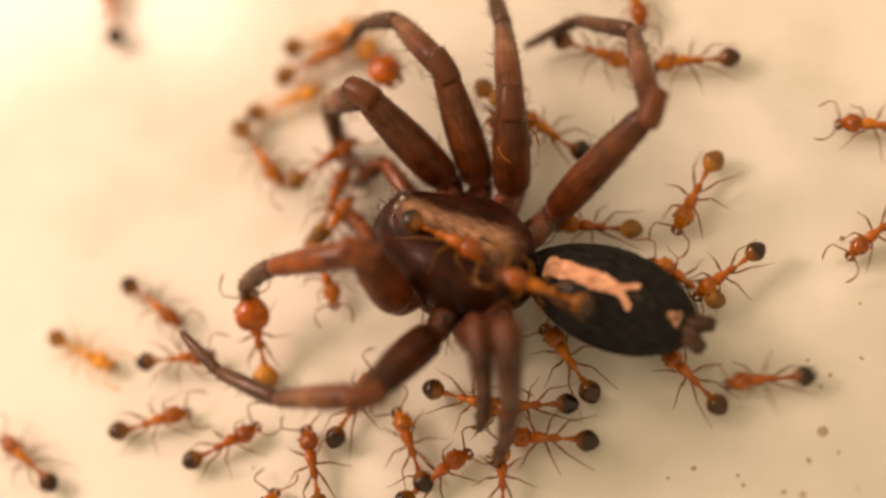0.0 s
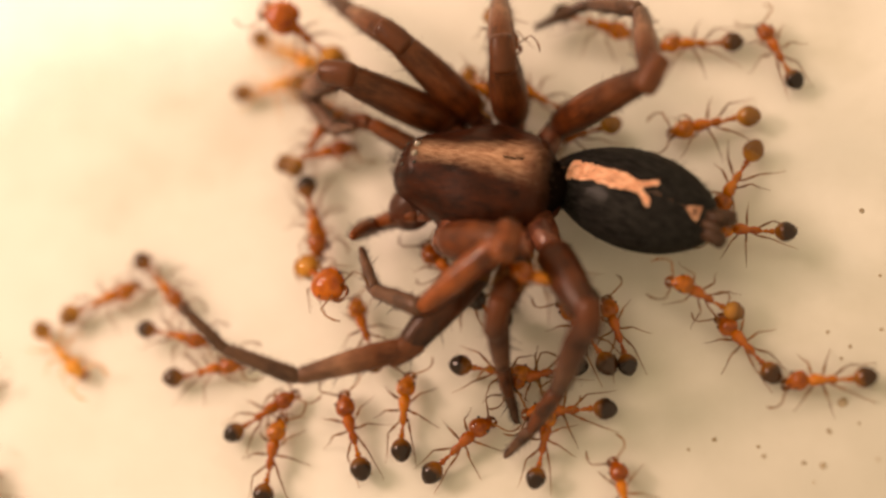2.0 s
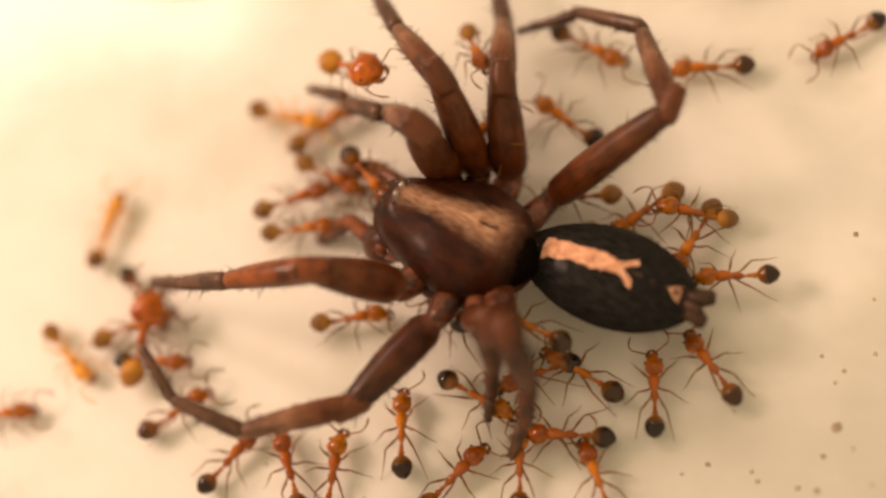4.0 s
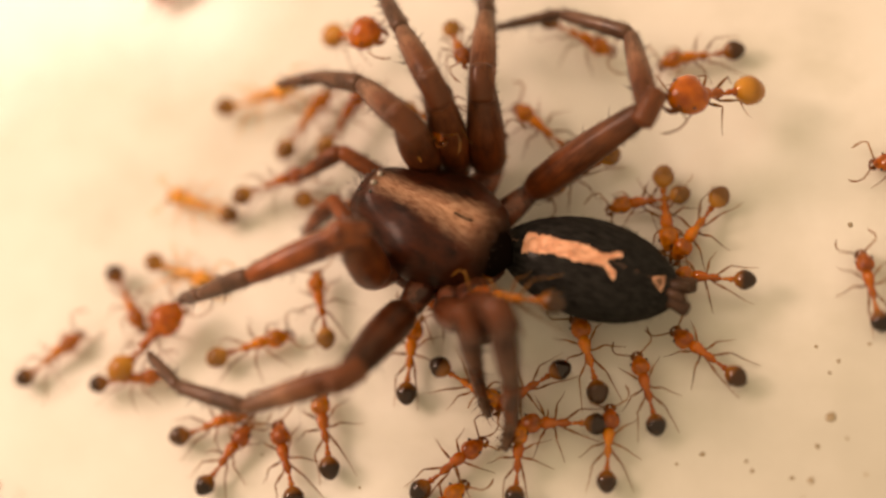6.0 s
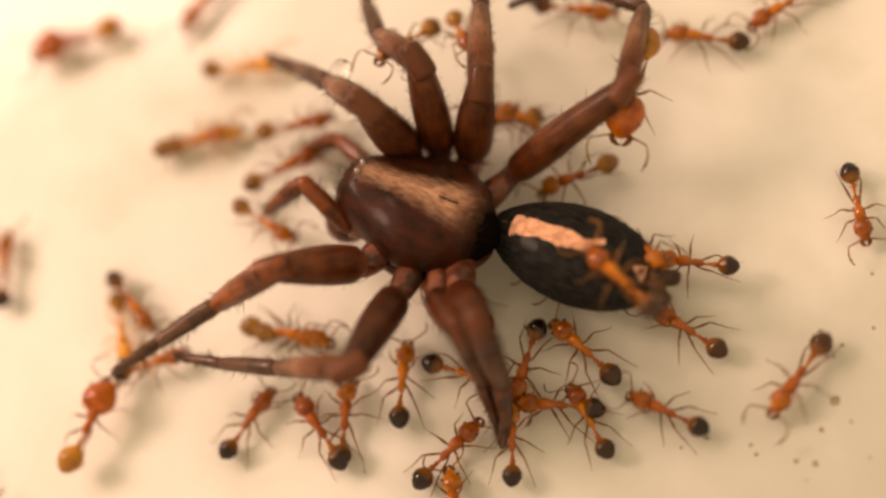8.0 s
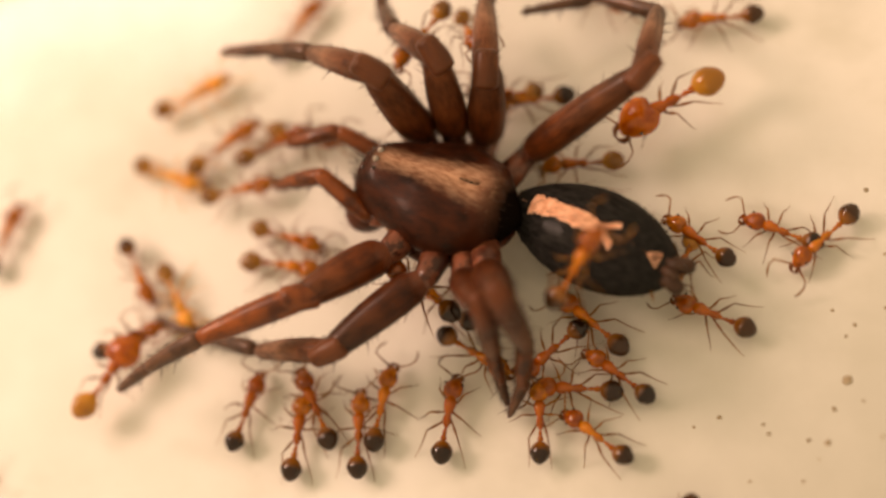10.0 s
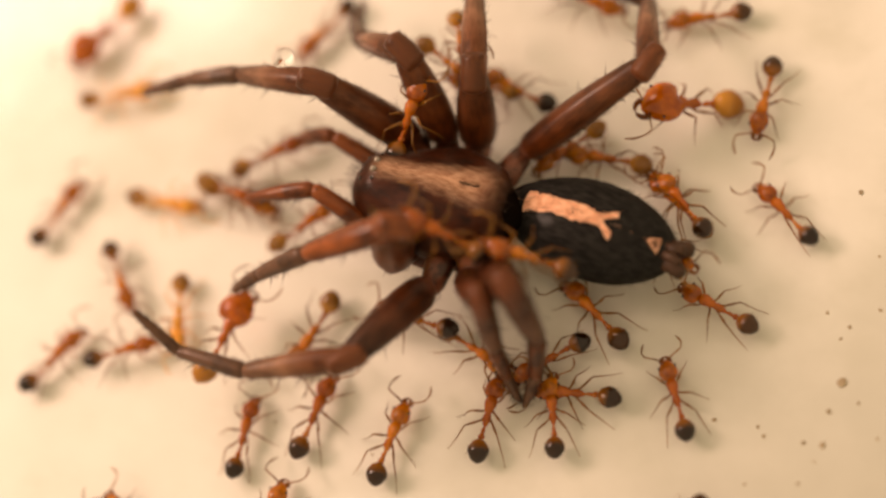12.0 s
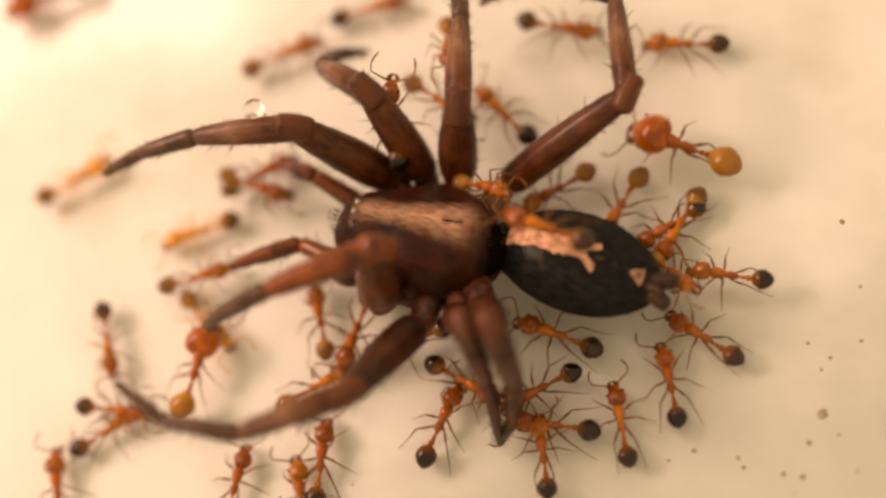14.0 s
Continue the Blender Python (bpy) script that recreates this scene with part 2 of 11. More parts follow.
def abdomen_build(t, p, nodes, links):
    """Black velvet with a forked pinkish mark along the back and a small one behind it."""
    tc, sep = nodes.new("ShaderNodeTexCoord"), nodes.new("ShaderNodeSeparateXYZ")
    links.new(tc.outputs["Object"], sep.inputs[0])
    x, y, z = (math_node(t, "MULTIPLY", sep.outputs[k], 1000) for k in "XYZ")
    rag = math_node(t, "MULTIPLY", math_node(t, "SUBTRACT", noise_of(t, 5200, 6, (0.8, 1.2, 1), 0.7), 0.5), 0.34)
    along = math_node(t, "ADD", math_node(t, "MULTIPLY", x, -1 / 4.75), 0.02)
    frayed = math_node(t, "ADD", along, math_node(t, "MULTIPLY", rag, 0.12))
    w = ramp(t, frayed, [(0.085, (0, 0, 0)), (0.095, (0.34,) * 3), (0.16, (0.29,) * 3), (0.29, (0.23,) * 3), (0.42, (0.26,) * 3), (0.50, (0.26,) * 3), (0.565, (0.15,) * 3),
                         (0.61, (0.22,) * 3), (0.68, (0.46,) * 3), (0.69, (0, 0, 0))])
    side = math_node(t, "ADD", math_node(t, "ABSOLUTE", y), rag)
    main = math_node(t, "GREATER_THAN", w, side)
    notch = math_node(t, "MULTIPLY", math_node(t, "GREATER_THAN", along, 0.615),
                      math_node(t, "LESS_THAN", math_node(t, "ABSOLUTE", y), math_node(t, "MULTIPLY", math_node(t, "SUBTRACT", frayed, 0.605), 2.9)))
    main = math_node(t, "MULTIPLY", main, math_node(t, "SUBTRACT", 1, notch))
    tail = ramp(t, frayed, [(0.885, (0, 0, 0)), (0.89, (0.06,) * 3), (0.95, (0.24,) * 3), (0.957, (0, 0, 0))])
    hole = ramp(t, frayed, [(0.90, (0, 0, 0)), (0.905, (0.03,) * 3), (0.94, (0.17,) * 3), (0.945, (0, 0, 0))])
    plain = math_node(t, "ADD", math_node(t, "ABSOLUTE", y), math_node(t, "MULTIPLY", rag, 0.5))
    ring = math_node(t, "SUBTRACT", math_node(t, "GREATER_THAN", tail, plain), math_node(t, "MULTIPLY", math_node(t, "GREATER_THAN", hole, plain), 0.75), True)
    mark = math_node(t, "MULTIPLY", math_node(t, "MAXIMUM", main, ring), math_node(t, "GREATER_THAN", z, 0))
    grain = noise_of(t, 7000, 4, (0.4, 1.4, 1))
    black = ramp(t, grain, [(0.35, (0.006, 0.0055, 0.005)), (0.75, (0.026, 0.025, 0.023))])
    pink = ramp(t, noise_of(t, 4500, 4), [(0.3, (0.58, 0.27, 0.15)), (0.7, (0.84, 0.50, 0.33))])
    links.new(mix(t, mark, black, pink), p.inputs["Base Color"])
    p.inputs["Roughness"].default_value = 0.6
    p.inputs["Specular IOR Level"].default_value = 0.06
    p.inputs["Coat Weight"].default_value, p.inputs["Coat Roughness"].default_value = 0.06, 0.05
    bump(t, p, grain, 0.4, 0.02 * MM)


ABDOMEN = material("black_velvet_abdomen", abdomen_build)


def floor_build(t, p, nodes, links):
    stain, fine = noise_of(t, 105, 5, (1, 1.3, 1), 0.62), noise_of(t, 520, 5)
    grey = ramp(t, stain, [(0.36, (0.80, 0.785, 0.735)), (0.52, (0.755, 0.735, 0.665)), (0.64, (0.61, 0.595, 0.50))])
    col = mix(t, 0.35, grey, ramp(t, fine, [(0.3, (0.72, 0.71, 0.66)), (0.7, (0.84, 0.83, 0.79))]))
    # light falling off towards the near right, painted grey-green where the specks lie
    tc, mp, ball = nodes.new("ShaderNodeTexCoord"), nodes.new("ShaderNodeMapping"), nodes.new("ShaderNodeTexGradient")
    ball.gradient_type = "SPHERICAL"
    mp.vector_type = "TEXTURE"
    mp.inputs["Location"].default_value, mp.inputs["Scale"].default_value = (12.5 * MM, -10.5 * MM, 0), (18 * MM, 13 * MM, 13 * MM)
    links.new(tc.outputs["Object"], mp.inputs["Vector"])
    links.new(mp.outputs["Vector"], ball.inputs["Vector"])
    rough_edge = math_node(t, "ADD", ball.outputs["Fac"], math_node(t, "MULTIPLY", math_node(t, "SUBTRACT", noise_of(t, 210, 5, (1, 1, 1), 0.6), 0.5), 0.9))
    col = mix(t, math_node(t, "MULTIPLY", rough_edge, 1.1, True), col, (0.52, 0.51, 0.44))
    links.new(col, p.inputs["Base Color"])
    p.inputs["Roughness"].default_value = 0.42
    p.inputs["Coat Weight"].default_value, p.inputs["Coat Roughness"].default_value = 0.8, 0.045
    bump(t, p, noise_of(t, 150, 2), 0.12, 0.10 * MM)


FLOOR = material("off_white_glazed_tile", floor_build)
SPECK = material("grey_brown_grit", chitin((0.26, 0.20, 0.12), (0.46, 0.38, 0.26), 0.7, 0))


def water_build(t, p, nodes, links):
    p.inputs["Base Color"].default_value = (1, 1, 1, 1)
    p.inputs["Roughness"].default_value, p.inputs["IOR"].default_value = 0.0, 1.33
    p.inputs["Transmission Weight"].default_value = 1.0


WATER = material("clear_water", water_build)


# ---- shapes, in millimetres ----
def ring_of(bm, centre, side, up, ry, rz, n):
    return [bm.verts.new(centre + side * (ry * math.cos(a)) + up * (rz * math.sin(a))) for a in (2 * math.pi * k / n for k in range(n))]


def skin(bm, rings):
    for a, b in zip(rings, rings[1:]):
        n = len(a)
        for k in range(n):
            bm.faces.new((a[k], a[(k + 1) % n], b[(k + 1) % n], b[k]))
    bm.faces.new(rings[0][::-1])
    bm.faces.new(rings[-1])


def loft(bm, profile, n=16):
    """Rings along x: rows of x, half width, half height, centre height."""
    skin(bm, [ring_of(bm, Vector((x, 0, zc)), Vector((0, 1, 0)), Vector((0, 0, 1)), ry, rz, n) for x, ry, rz, zc in profile])


def egg(bm, x0, x1, ry, rz, zc=0.0, y=0.0, n=14, steps=10, blunt=0.5, power=0.62):
    """A closed ovoid from x0 to x1; blunt moves its widest place."""
    rings = []
    for k in range(steps + 1):
        u = 0.004 + 0.992 * k / steps
        u = 0.5 - 0.5 * math.cos(math.pi * u)
        f = math.sin(math.pi * u ** (math.log(0.5) / math.log(blunt))) ** power
        rings.append(ring_of(bm, Vector((x0 + (x1 - x0) * u, y, zc)), Vector((0, 1, 0)), Vector((0, 0, 1)), max(ry * f, 0.004), max(rz * f, 0.004), n))
    skin(bm, rings)


def tube(bm, points, radii, n=6):
    points = [Vector(p) for p in points]
    rings = []
    for k, p in enumerate(points):
        d = (points[min(k + 1, len(points) - 1)] - points[max(k - 1, 0)]).normalized()
        side = d.cross(Vector((0, 0, 1)))
        side = side.normalized() if side.length > 0.05 else Vector((0, 1, 0))
        rings.append(ring_of(bm, p, side, side.cross(d), radii[k], radii[k], n))
    skin(bm, rings)


def bristle(bm, root, tip, r):
    """A thin three-sided spike."""
    root, tip = Vector(root), Vector(tip)
    d = (tip - root).normalized()
    side = d.cross(Vector((0.3, 0.2, 0.93))).normalized()
    up = d.cross(side)
    base = [bm.verts.new(root + side * (r * math.cos(a)) + up * (r * math.sin(a))) for a in (0, 2.1, 4.2)]
    top = bm.verts.new(tip)
    made = [bm.faces.new((base[k], base[(k + 1) % 3], top)) for k in range(3)]
    for f in made:
        f.material_index = 1
    return made


def part(name, bm, mat, parent=None, label="", at=None, extra=None):
    """One mesh object, built in millimetres."""
    for f in bm.faces:
        f.smooth = True
    bmesh.ops.recalc_face_normals(bm, faces=bm.faces[:])
    bm.transform(Matrix.Diagonal((MM, MM, MM, 1)))
    me = bpy.data.meshes.new(name)
    bm.to_mesh(me)
    bm.free()
    me.materials.append(mat)
    if extra:
        me.materials.append(extra)
    ob = new(name, me)
    if parent:
        ob.parent = parent
    if at:
        ob.matrix_basis = at
    return tagged(ob, label)


# ---- the floor ----
def build_floor():
    bm = bmesh.new()
    bmesh.ops.create_cube(bm, size=1, matrix=Matrix.Translation((0, 40, -4)) @ Matrix.Diagonal((600, 600, 8, 1)))
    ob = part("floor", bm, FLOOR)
    for f in ob.data.polygons:
        f.use_smooth = False
    tagged(ob, "off-white glazed tile with faint stains", "floor", kind="structure")


build_floor()
rnd = random.Random(4)


def grit(x, y, r):
    bm = bmesh.new()
    bmesh.ops.create_icosphere(bm, subdivisions=2, radius=r)
    for v in bm.verts:
        v.co *= 0.8 + 0.4 * noise.noise(v.co * 6 + Vector((x, y, 0)))
        v.co.z *= 0.18
    ob = part("dirt_speck", bm, SPECK, at=mm(x, y, r * 0.1))
    tagged(ob, "small grey-brown speck of dirt on the tile", "dirt", "specks on the tile")


for gx, gy, gr in ((11.1, -5.27, 0.17), (10.74, -6.1, 0.09), (10.56, -7.06, 0.11), (10.06, -7, 0.09), (8.99, -6.84, 0.07), (8.83, -6.58, 0.06), (7.61, -6.41, 0.09), (11.31, -3.69, 0.07), (10.69, -3.27, 0.07), (12.15, -3.19, 0.07), (11.06, -4.03, 0.06), (11.53, -5.86, 0.06), (12.03, -6.85, 0.06), (6.91, -6.71, 0.06), (10.34, -7.52, 0.05), (11.65, 0.32, 0.09), (12.13, -1.61, 0.06), (9.92, -8.14, 0.07), (8.47, -8.19, 0.06), (-2.19, -7.67, 0.05), (-5.25, -6.79, 0.05)):
    grit(gx, gy, gr)

# ---- the spider ----
spider = tagged(new("spider"), "dark brown ground spider with a pink-marked black abdomen", "spider")


def hairs_on(bm, count, length, r, pick, seed, stray=0.2):
    rr = random.Random(seed)
    for k in range(count):
        root, out, along = pick(rr)
        d = (out * rr.uniform(0.5, 0.9) + along * rr.uniform(0.5, 1.1) + Vector((rr.gauss(0, stray), rr.gauss(0, stray), rr.gauss(0, stray)))).normalized()
        bristle(bm, root, root + d * length * rr.uniform(0.6, 1.3), r)


def head_width(u):
    """Half width of the carapace from its front (0) to its rear (1)."""
    return 0.98 + 0.96 * math.sin(min(1.0, max(0.0, (u - 0.06) / 0.56)) * math.pi / 2) ** 1.6 - 1.28 * max(0.0, (u - 0.54) / 0.46) ** 1.7


def front_cap(u):
    """The rounding of the carapace's front end."""
    return math.sqrt(max(0.003, 1 - (1 - min(1.0, u / 0.19)) ** 2))


def build_spider():
    # carapace: narrow raised head in front, broad behind, a shallow pit near the rear
    bm = bmesh.new()
    prof = []
    for k in range(33):
        u = (k / 32) ** 1.3
        x = 2.96 - 5.22 * u
        w = head_width(u)
        h = 1.22 - 0.10 * u
        end = front_cap(u) * min(1.0, ((1 - u) / 0.16 + 0.012)) ** 0.5
        prof.append((x, w * end, h * (0.35 + 0.65 * end) * min(1, end + 0.05), -1.20 + 0.02 * u - 0.12 * (1 - end)))
    loft(bm, prof, 32)
    for v in bm.verts:
        if v.co.z > -1.0:
            v.co.z -= 0.10 * math.exp(-((v.co.x + 0.8) / 0.35) ** 2 - (v.co.y / 0.2) ** 2)
            f = abs(v.co.y)
            v.co.z += 0.02 * math.sin(v.co.x * 4.2) * min(1, f)
    carapace = part("carapace", bm, CARAPACE, spider, "dark brown carapace with a greyish tan downy band")
    bm = bmesh.new()

    def on_band(rr):
        x = rr.uniform(-1.45, 2.1)
        y = rr.gauss(0, 0.22 + 0.06 * max(0, 1 - x))
        u = (2.96 - x) / 5.22
        w = head_width(u)
        q = min(0.95, abs(y) / w)
        z = -1.20 + 0.02 * u + (1.22 - 0.10 * u) * math.sqrt(1 - q * q) - 0.05
        return Vector((x, y, z)), Vector((0, y / w * 0.15, 0.16)), Vector((-1.3, -0.3 * y, 0))

    hairs_on(bm, 380, 0.24, 0.007, on_band, 3, 0.09)
    part("down", bm, HAIR_GOLD, carapace, "short tan down lying backwards", extra=HAIR_GOLD)
    bm = bmesh.new()

    def on_flank(rr):
        u, a = rr.uniform(0.03, 0.97), rr.choice((-1, 1)) * rr.uniform(0.2, 1.5)
        w = head_width(u) * min(1.0, ((1 - u) / 0.16 + 0.012)) ** 0.5
        p = Vector((2.96 - 5.22 * u, w * math.sin(a) * 0.97, -1.2 + (1.2 - 0.1 * u) * math.cos(a) * 0.97))
        return p, Vector((0, math.sin(a), math.cos(a))) * 0.7, Vector((rr.uniform(-0.6, 0.6), 0, 0))

    hairs_on(bm, 260, 0.24, 0.009, on_flank, 21)
    def on_front(rr):
        y = rr.uniform(-0.75, 0.75)
        return Vector((2.80 - 0.5 * abs(y) ** 2, y, -0.75 + rr.uniform(-0.25, 0.3) - 0.35 * abs(y))), Vector((0.1, y * 0.4, 0.8)), Vector((0.8, 0, 0.1))

    hairs_on(bm, 70, 0.34, 0.010, on_front, 31, 0.25)
    part("bristles", bm, HAIR_DARK, carapace, "sparse dark bristles", extra=HAIR_DARK)
    # eyes: two rows of four
    for x, y, r in ((2.52, 0.15, 0.055), (2.52, -0.15, 0.055), (2.46, 0.38, 0.06), (2.46, -0.38, 0.06),
                    (2.10, 0.17, 0.105), (2.10, -0.17, 0.105), (2.06, 0.44, 0.06), (2.06, -0.44, 0.06)):
        u = (2.96 - x) / 5.22
        end = front_cap(u)
        z = -1.20 - 0.12 * (1 - end) + (1.22 - 0.1 * u) * (0.35 + 0.65 * end) * min(1, end + 0.05) * math.sqrt(max(0, 1 - (y / (head_width(u) * end)) ** 2)) - 0.01
        bm = bmesh.new()
        bmesh.ops.create_uvsphere(bm, u_segments=12, v_segments=8, radius=r)
        part("eye", bm, EYE_PEARL if r > 0.1 else ANT_EYE, carapace, "glinting pearly eye" if r > 0.1 else "small shiny dark eye", at=mm(x, y, z))
    # jaws
    for s in (1, -1):
        bm = bmesh.new()
        egg(bm, -0.95, 1.0, 0.64, 0.66, n=18, steps=12, blunt=0.55)
        hairs_on(bm, 60, 0.28, 0.012, lambda rr: (Vector((rr.uniform(0, 0.8), rr.uniform(-0.5, 0.5), rr.uniform(-0.3, 0.5))), Vector((0.3, 0, 0.3)), Vector((1, 0, 0))), 7 + s)
        jaw = part("chelicera", bm, SPIDER_MOUTH, spider, "bulging dark brown jaw with bristles", at=mm(2.35, 0.62 * s, -1.9, 0, 55, 8 * s), extra=HAIR_DARK)
        bm = bmesh.new()
        tube(bm, [(0.6, 0, -0.1), (0.9, 0, -0.2), (1.0, 0, -0.45), (0.92, 0, -0.62)], [0.12, 0.1, 0.06, 0.01], 8)
        part("fang", bm, ANT_EYE, jaw, "short dark fang")
    # underside
    bm = bmesh.new()
    egg(bm, -2.0, 2.2, 1.85, 0.7, -2.0, n=24)
    part("sternum", bm, SPIDER_MOUTH, spider)
    # abdomen, its own pivot at the waist
    bm = bmesh.new()
    egg(bm, 0.55, -4.85, 1.45, 1.16, -0.05, n=36, steps=30, blunt=0.53, power=0.5)
    abd = part("abdomen", bm, ABDOMEN, spider, "velvety black abdomen with a forked pinkish mark", at=mm(-2.0, 0, -1.0))
    bm = bmesh.new()

    def on_back(rr):
        u, a = rr.uniform(0.04, 0.97), rr.uniform(-0.2, math.pi + 0.2)
        f = math.sin(math.pi * u ** (math.log(0.5) / math.log(0.53))) ** 0.5
        p = Vector((0.55 - 5.4 * u, 1.45 * f * math.cos(a), -0.05 + 1.16 * f * math.sin(a)))
        return p, Vector((0, math.cos(a), math.sin(a))) * 0.35, Vector((-1, 0, 0))

    hairs_on(bm, 900, 0.22, 0.008, on_back, 5)
    part("down", bm, HAIR_BLACK, abd, "fine black down", extra=HAIR_BLACK)
    for y, z, ln, r in ((0.25, 0.05, 0.40, 0.25), (-0.25, 0.05, 0.40, 0.25), (0.13, 0.30, 0.25, 0.15), (-0.13, 0.30, 0.25, 0.15)):
        bm = bmesh.new()
        tube(bm, [(-4.55, y, z), (-4.85, y, z), (-4.85 - ln * 0.75, y * 1.5, z), (-4.85 - ln, y * 1.6, z)], [r, r, r * 0.92, r * 0.6], 12)
        part("spinneret", bm, SPINNERET, abd, "short greyish brown spinneret")
    return abd


abdomen = build_spider()


def limb_piece(kind, ln, r0, mid, r1, mat, leg, spines, seed, label="", start=0.0, neck=0.0):
    """A tapered limb piece along x, its root at the origin, bristles and spines on it."""
    bm = bmesh.new()
    prof = []
    n = 18
    for k in range(n + 1):
        u = k / n
        waist = 1 - 0.42 * max(0.0, 1 - u * ln / neck) ** 0.8 if neck else 1.0
        r = r0 + (r1 - r0) * u + mid * math.sin(math.pi * u ** 0.8)
        cap = min(1, (u / 0.10 + 0.30)) ** 0.5 * min(1, ((1 - u) / 0.10 + 0.30)) ** 0.5
        prof.append((-0.08 + (ln + 0.16) * u, r * cap * waist, r * cap * waist * 1.08, 0.10 * ln * 0.25 * math.sin(math.pi * u)))
    loft(bm, prof, 14)
    rr = random.Random(seed)
    rad = lambda x: r0 + (r1 - r0) * x / ln + mid * math.sin(math.pi * (x / ln) ** 0.8)

    def surf(q):
        x, a = q.uniform(0.05, ln * 0.97), q.uniform(0, 2 * math.pi)
        out = Vector((0, math.cos(a), math.sin(a)))
        return Vector((x, 0, 0.02)) + out * rad(x) * 0.93, out, Vector((1, 0, 0))

    hairs_on(bm, int(120 * ln), 0.22, 0.008, surf, seed)
    for k in range(spines):
        x, a = ln * (0.25 + 0.65 * (k + rr.random() * 0.5) / spines), rr.choice((0.2, 1.1, 2.0, 2.9, -0.4, 3.5))
        out = Vector((0, math.cos(a), math.sin(a)))
        bristle(bm, Vector((x, 0, 0)) + out * rad(x) * 0.8, Vector((x, 0, 0)) + out * (rad(x) + 0.34) + Vector((0.32, 0, 0)), 0.022)
    bm.transform(Matrix.Translation((start, 0, 0)))
    return part(kind, bm, mat, leg, label, extra=HAIR_DARK)


limbs = {}
for key, hip, lens, fat in (("r1", (1.75, -2.2, -1.5), (4.0, 3.1, 3.2), 1.05), ("r2", (0.95, -2.6, -1.6), (3.9, 2.6, 2.8), 1.0), ("r3", (0.0, -2.75, -1.6), (3.2, 2.9, 3.0), 1.05),
                            ("r4", (-1.4, -2.5, -1.5), (4.9, 3.3, 4.3), 0.9), ("l1", (0.95, 2.1, -1.5), (2.9, 3.2, 3.4), 1.05), ("l2", (-0.35, 2.5, -1.6), (3.4, 3.1, 3.6), 0.96),
                            ("l3", (-1.3, 2.15, -1.6), (2.4, 2.2, 2.0), 0.85), ("l4", (-2.0, 1.9, -1.5), (3.0, 2.6, 2.6), 1.0)):
    bm = bmesh.new()
    h = Vector(hip)
    inner = Vector((hip[0] * 0.7, hip[1] * 0.45, hip[2] - 0.15))
    out = (h - inner).normalized()
    tube(bm, [inner, inner.lerp(h, 0.5), h - out * 0.02, h + out * 0.22, h + out * 0.36], [0.46 * fat, 0.46 * fat, 0.38 * fat, 0.31 * fat, 0.2 * fat], 14)
    leg = part("leg", bm, SPIDER_PALE, spider, "jointed hairy brown leg with a pale hip")
    sd = sum(map(ord, key))
    # l2-l4 femora and l3-l4 tibiae take the copies with painted shade
    thigh = limb_piece("femur", lens[0], 0.42 * fat, 0.15 * fat, 0.35 * fat, FEMUR_SHADED if key in ("l2", "l3", "l4") else FEMUR, leg, 3, sd, neck=0.5)
    shin = limb_piece("tibia", lens[1], 0.34 * fat, 0.07 * fat, 0.23 * fat, {"l1": SPIDER_RED, "l3": TIBIA_SHADED, "l4": TIBIA_SHADED}.get(key, TIBIA), leg, 4, sd + 1)
    knee = limb_piece("patella", 1.0, 0.33 * fat, 0.05 * fat, 0.31 * fat, shin.data.materials[0], leg, 1, sd + 3, "", -0.45)
    foot = limb_piece("metatarsus", lens[2] * 0.6, 0.255 * fat, 0.02 * fat, 0.175 * fat, SPIDER_LEG if key in ("l3", "l4") else SPIDER_DUSK, leg, 3, sd + 2, "thin greyish brown end piece")
    toe = limb_piece("tarsus", lens[2] * 0.46, 0.18 * fat, 0.02 * fat, 0.085 * fat, SPIDER_DUSK, leg, 2, sd + 4, "thin greyish brown toe")
    limbs[key] = (thigh, knee, shin, foot, toe)
for key, s in (("pr", -1), ("pl", 1)):
    bm = bmesh.new()
    tube(bm, [(1.6, 0.7 * s, -1.85), (1.85, 0.9 * s, -1.78), (2.12, 1.07 * s, -1.7)], [0.24, 0.3, 0.22], 12)
    palp = part("palp", bm, SPIDER_PALE, spider, "short reddish feeler beside the jaws")
    limbs[key] = (limb_piece("palp_femur", 2.1 if s < 0 else 2.0, 0.22, 0.06, 0.22, SPIDER_RED, palp, 2, 40 + s),
                  limb_piece("palp_tarsus", 1.7 if s < 0 else 2.2, 0.22, 0.07, 0.10, SPIDER_RED, palp, 4, 50 + s))


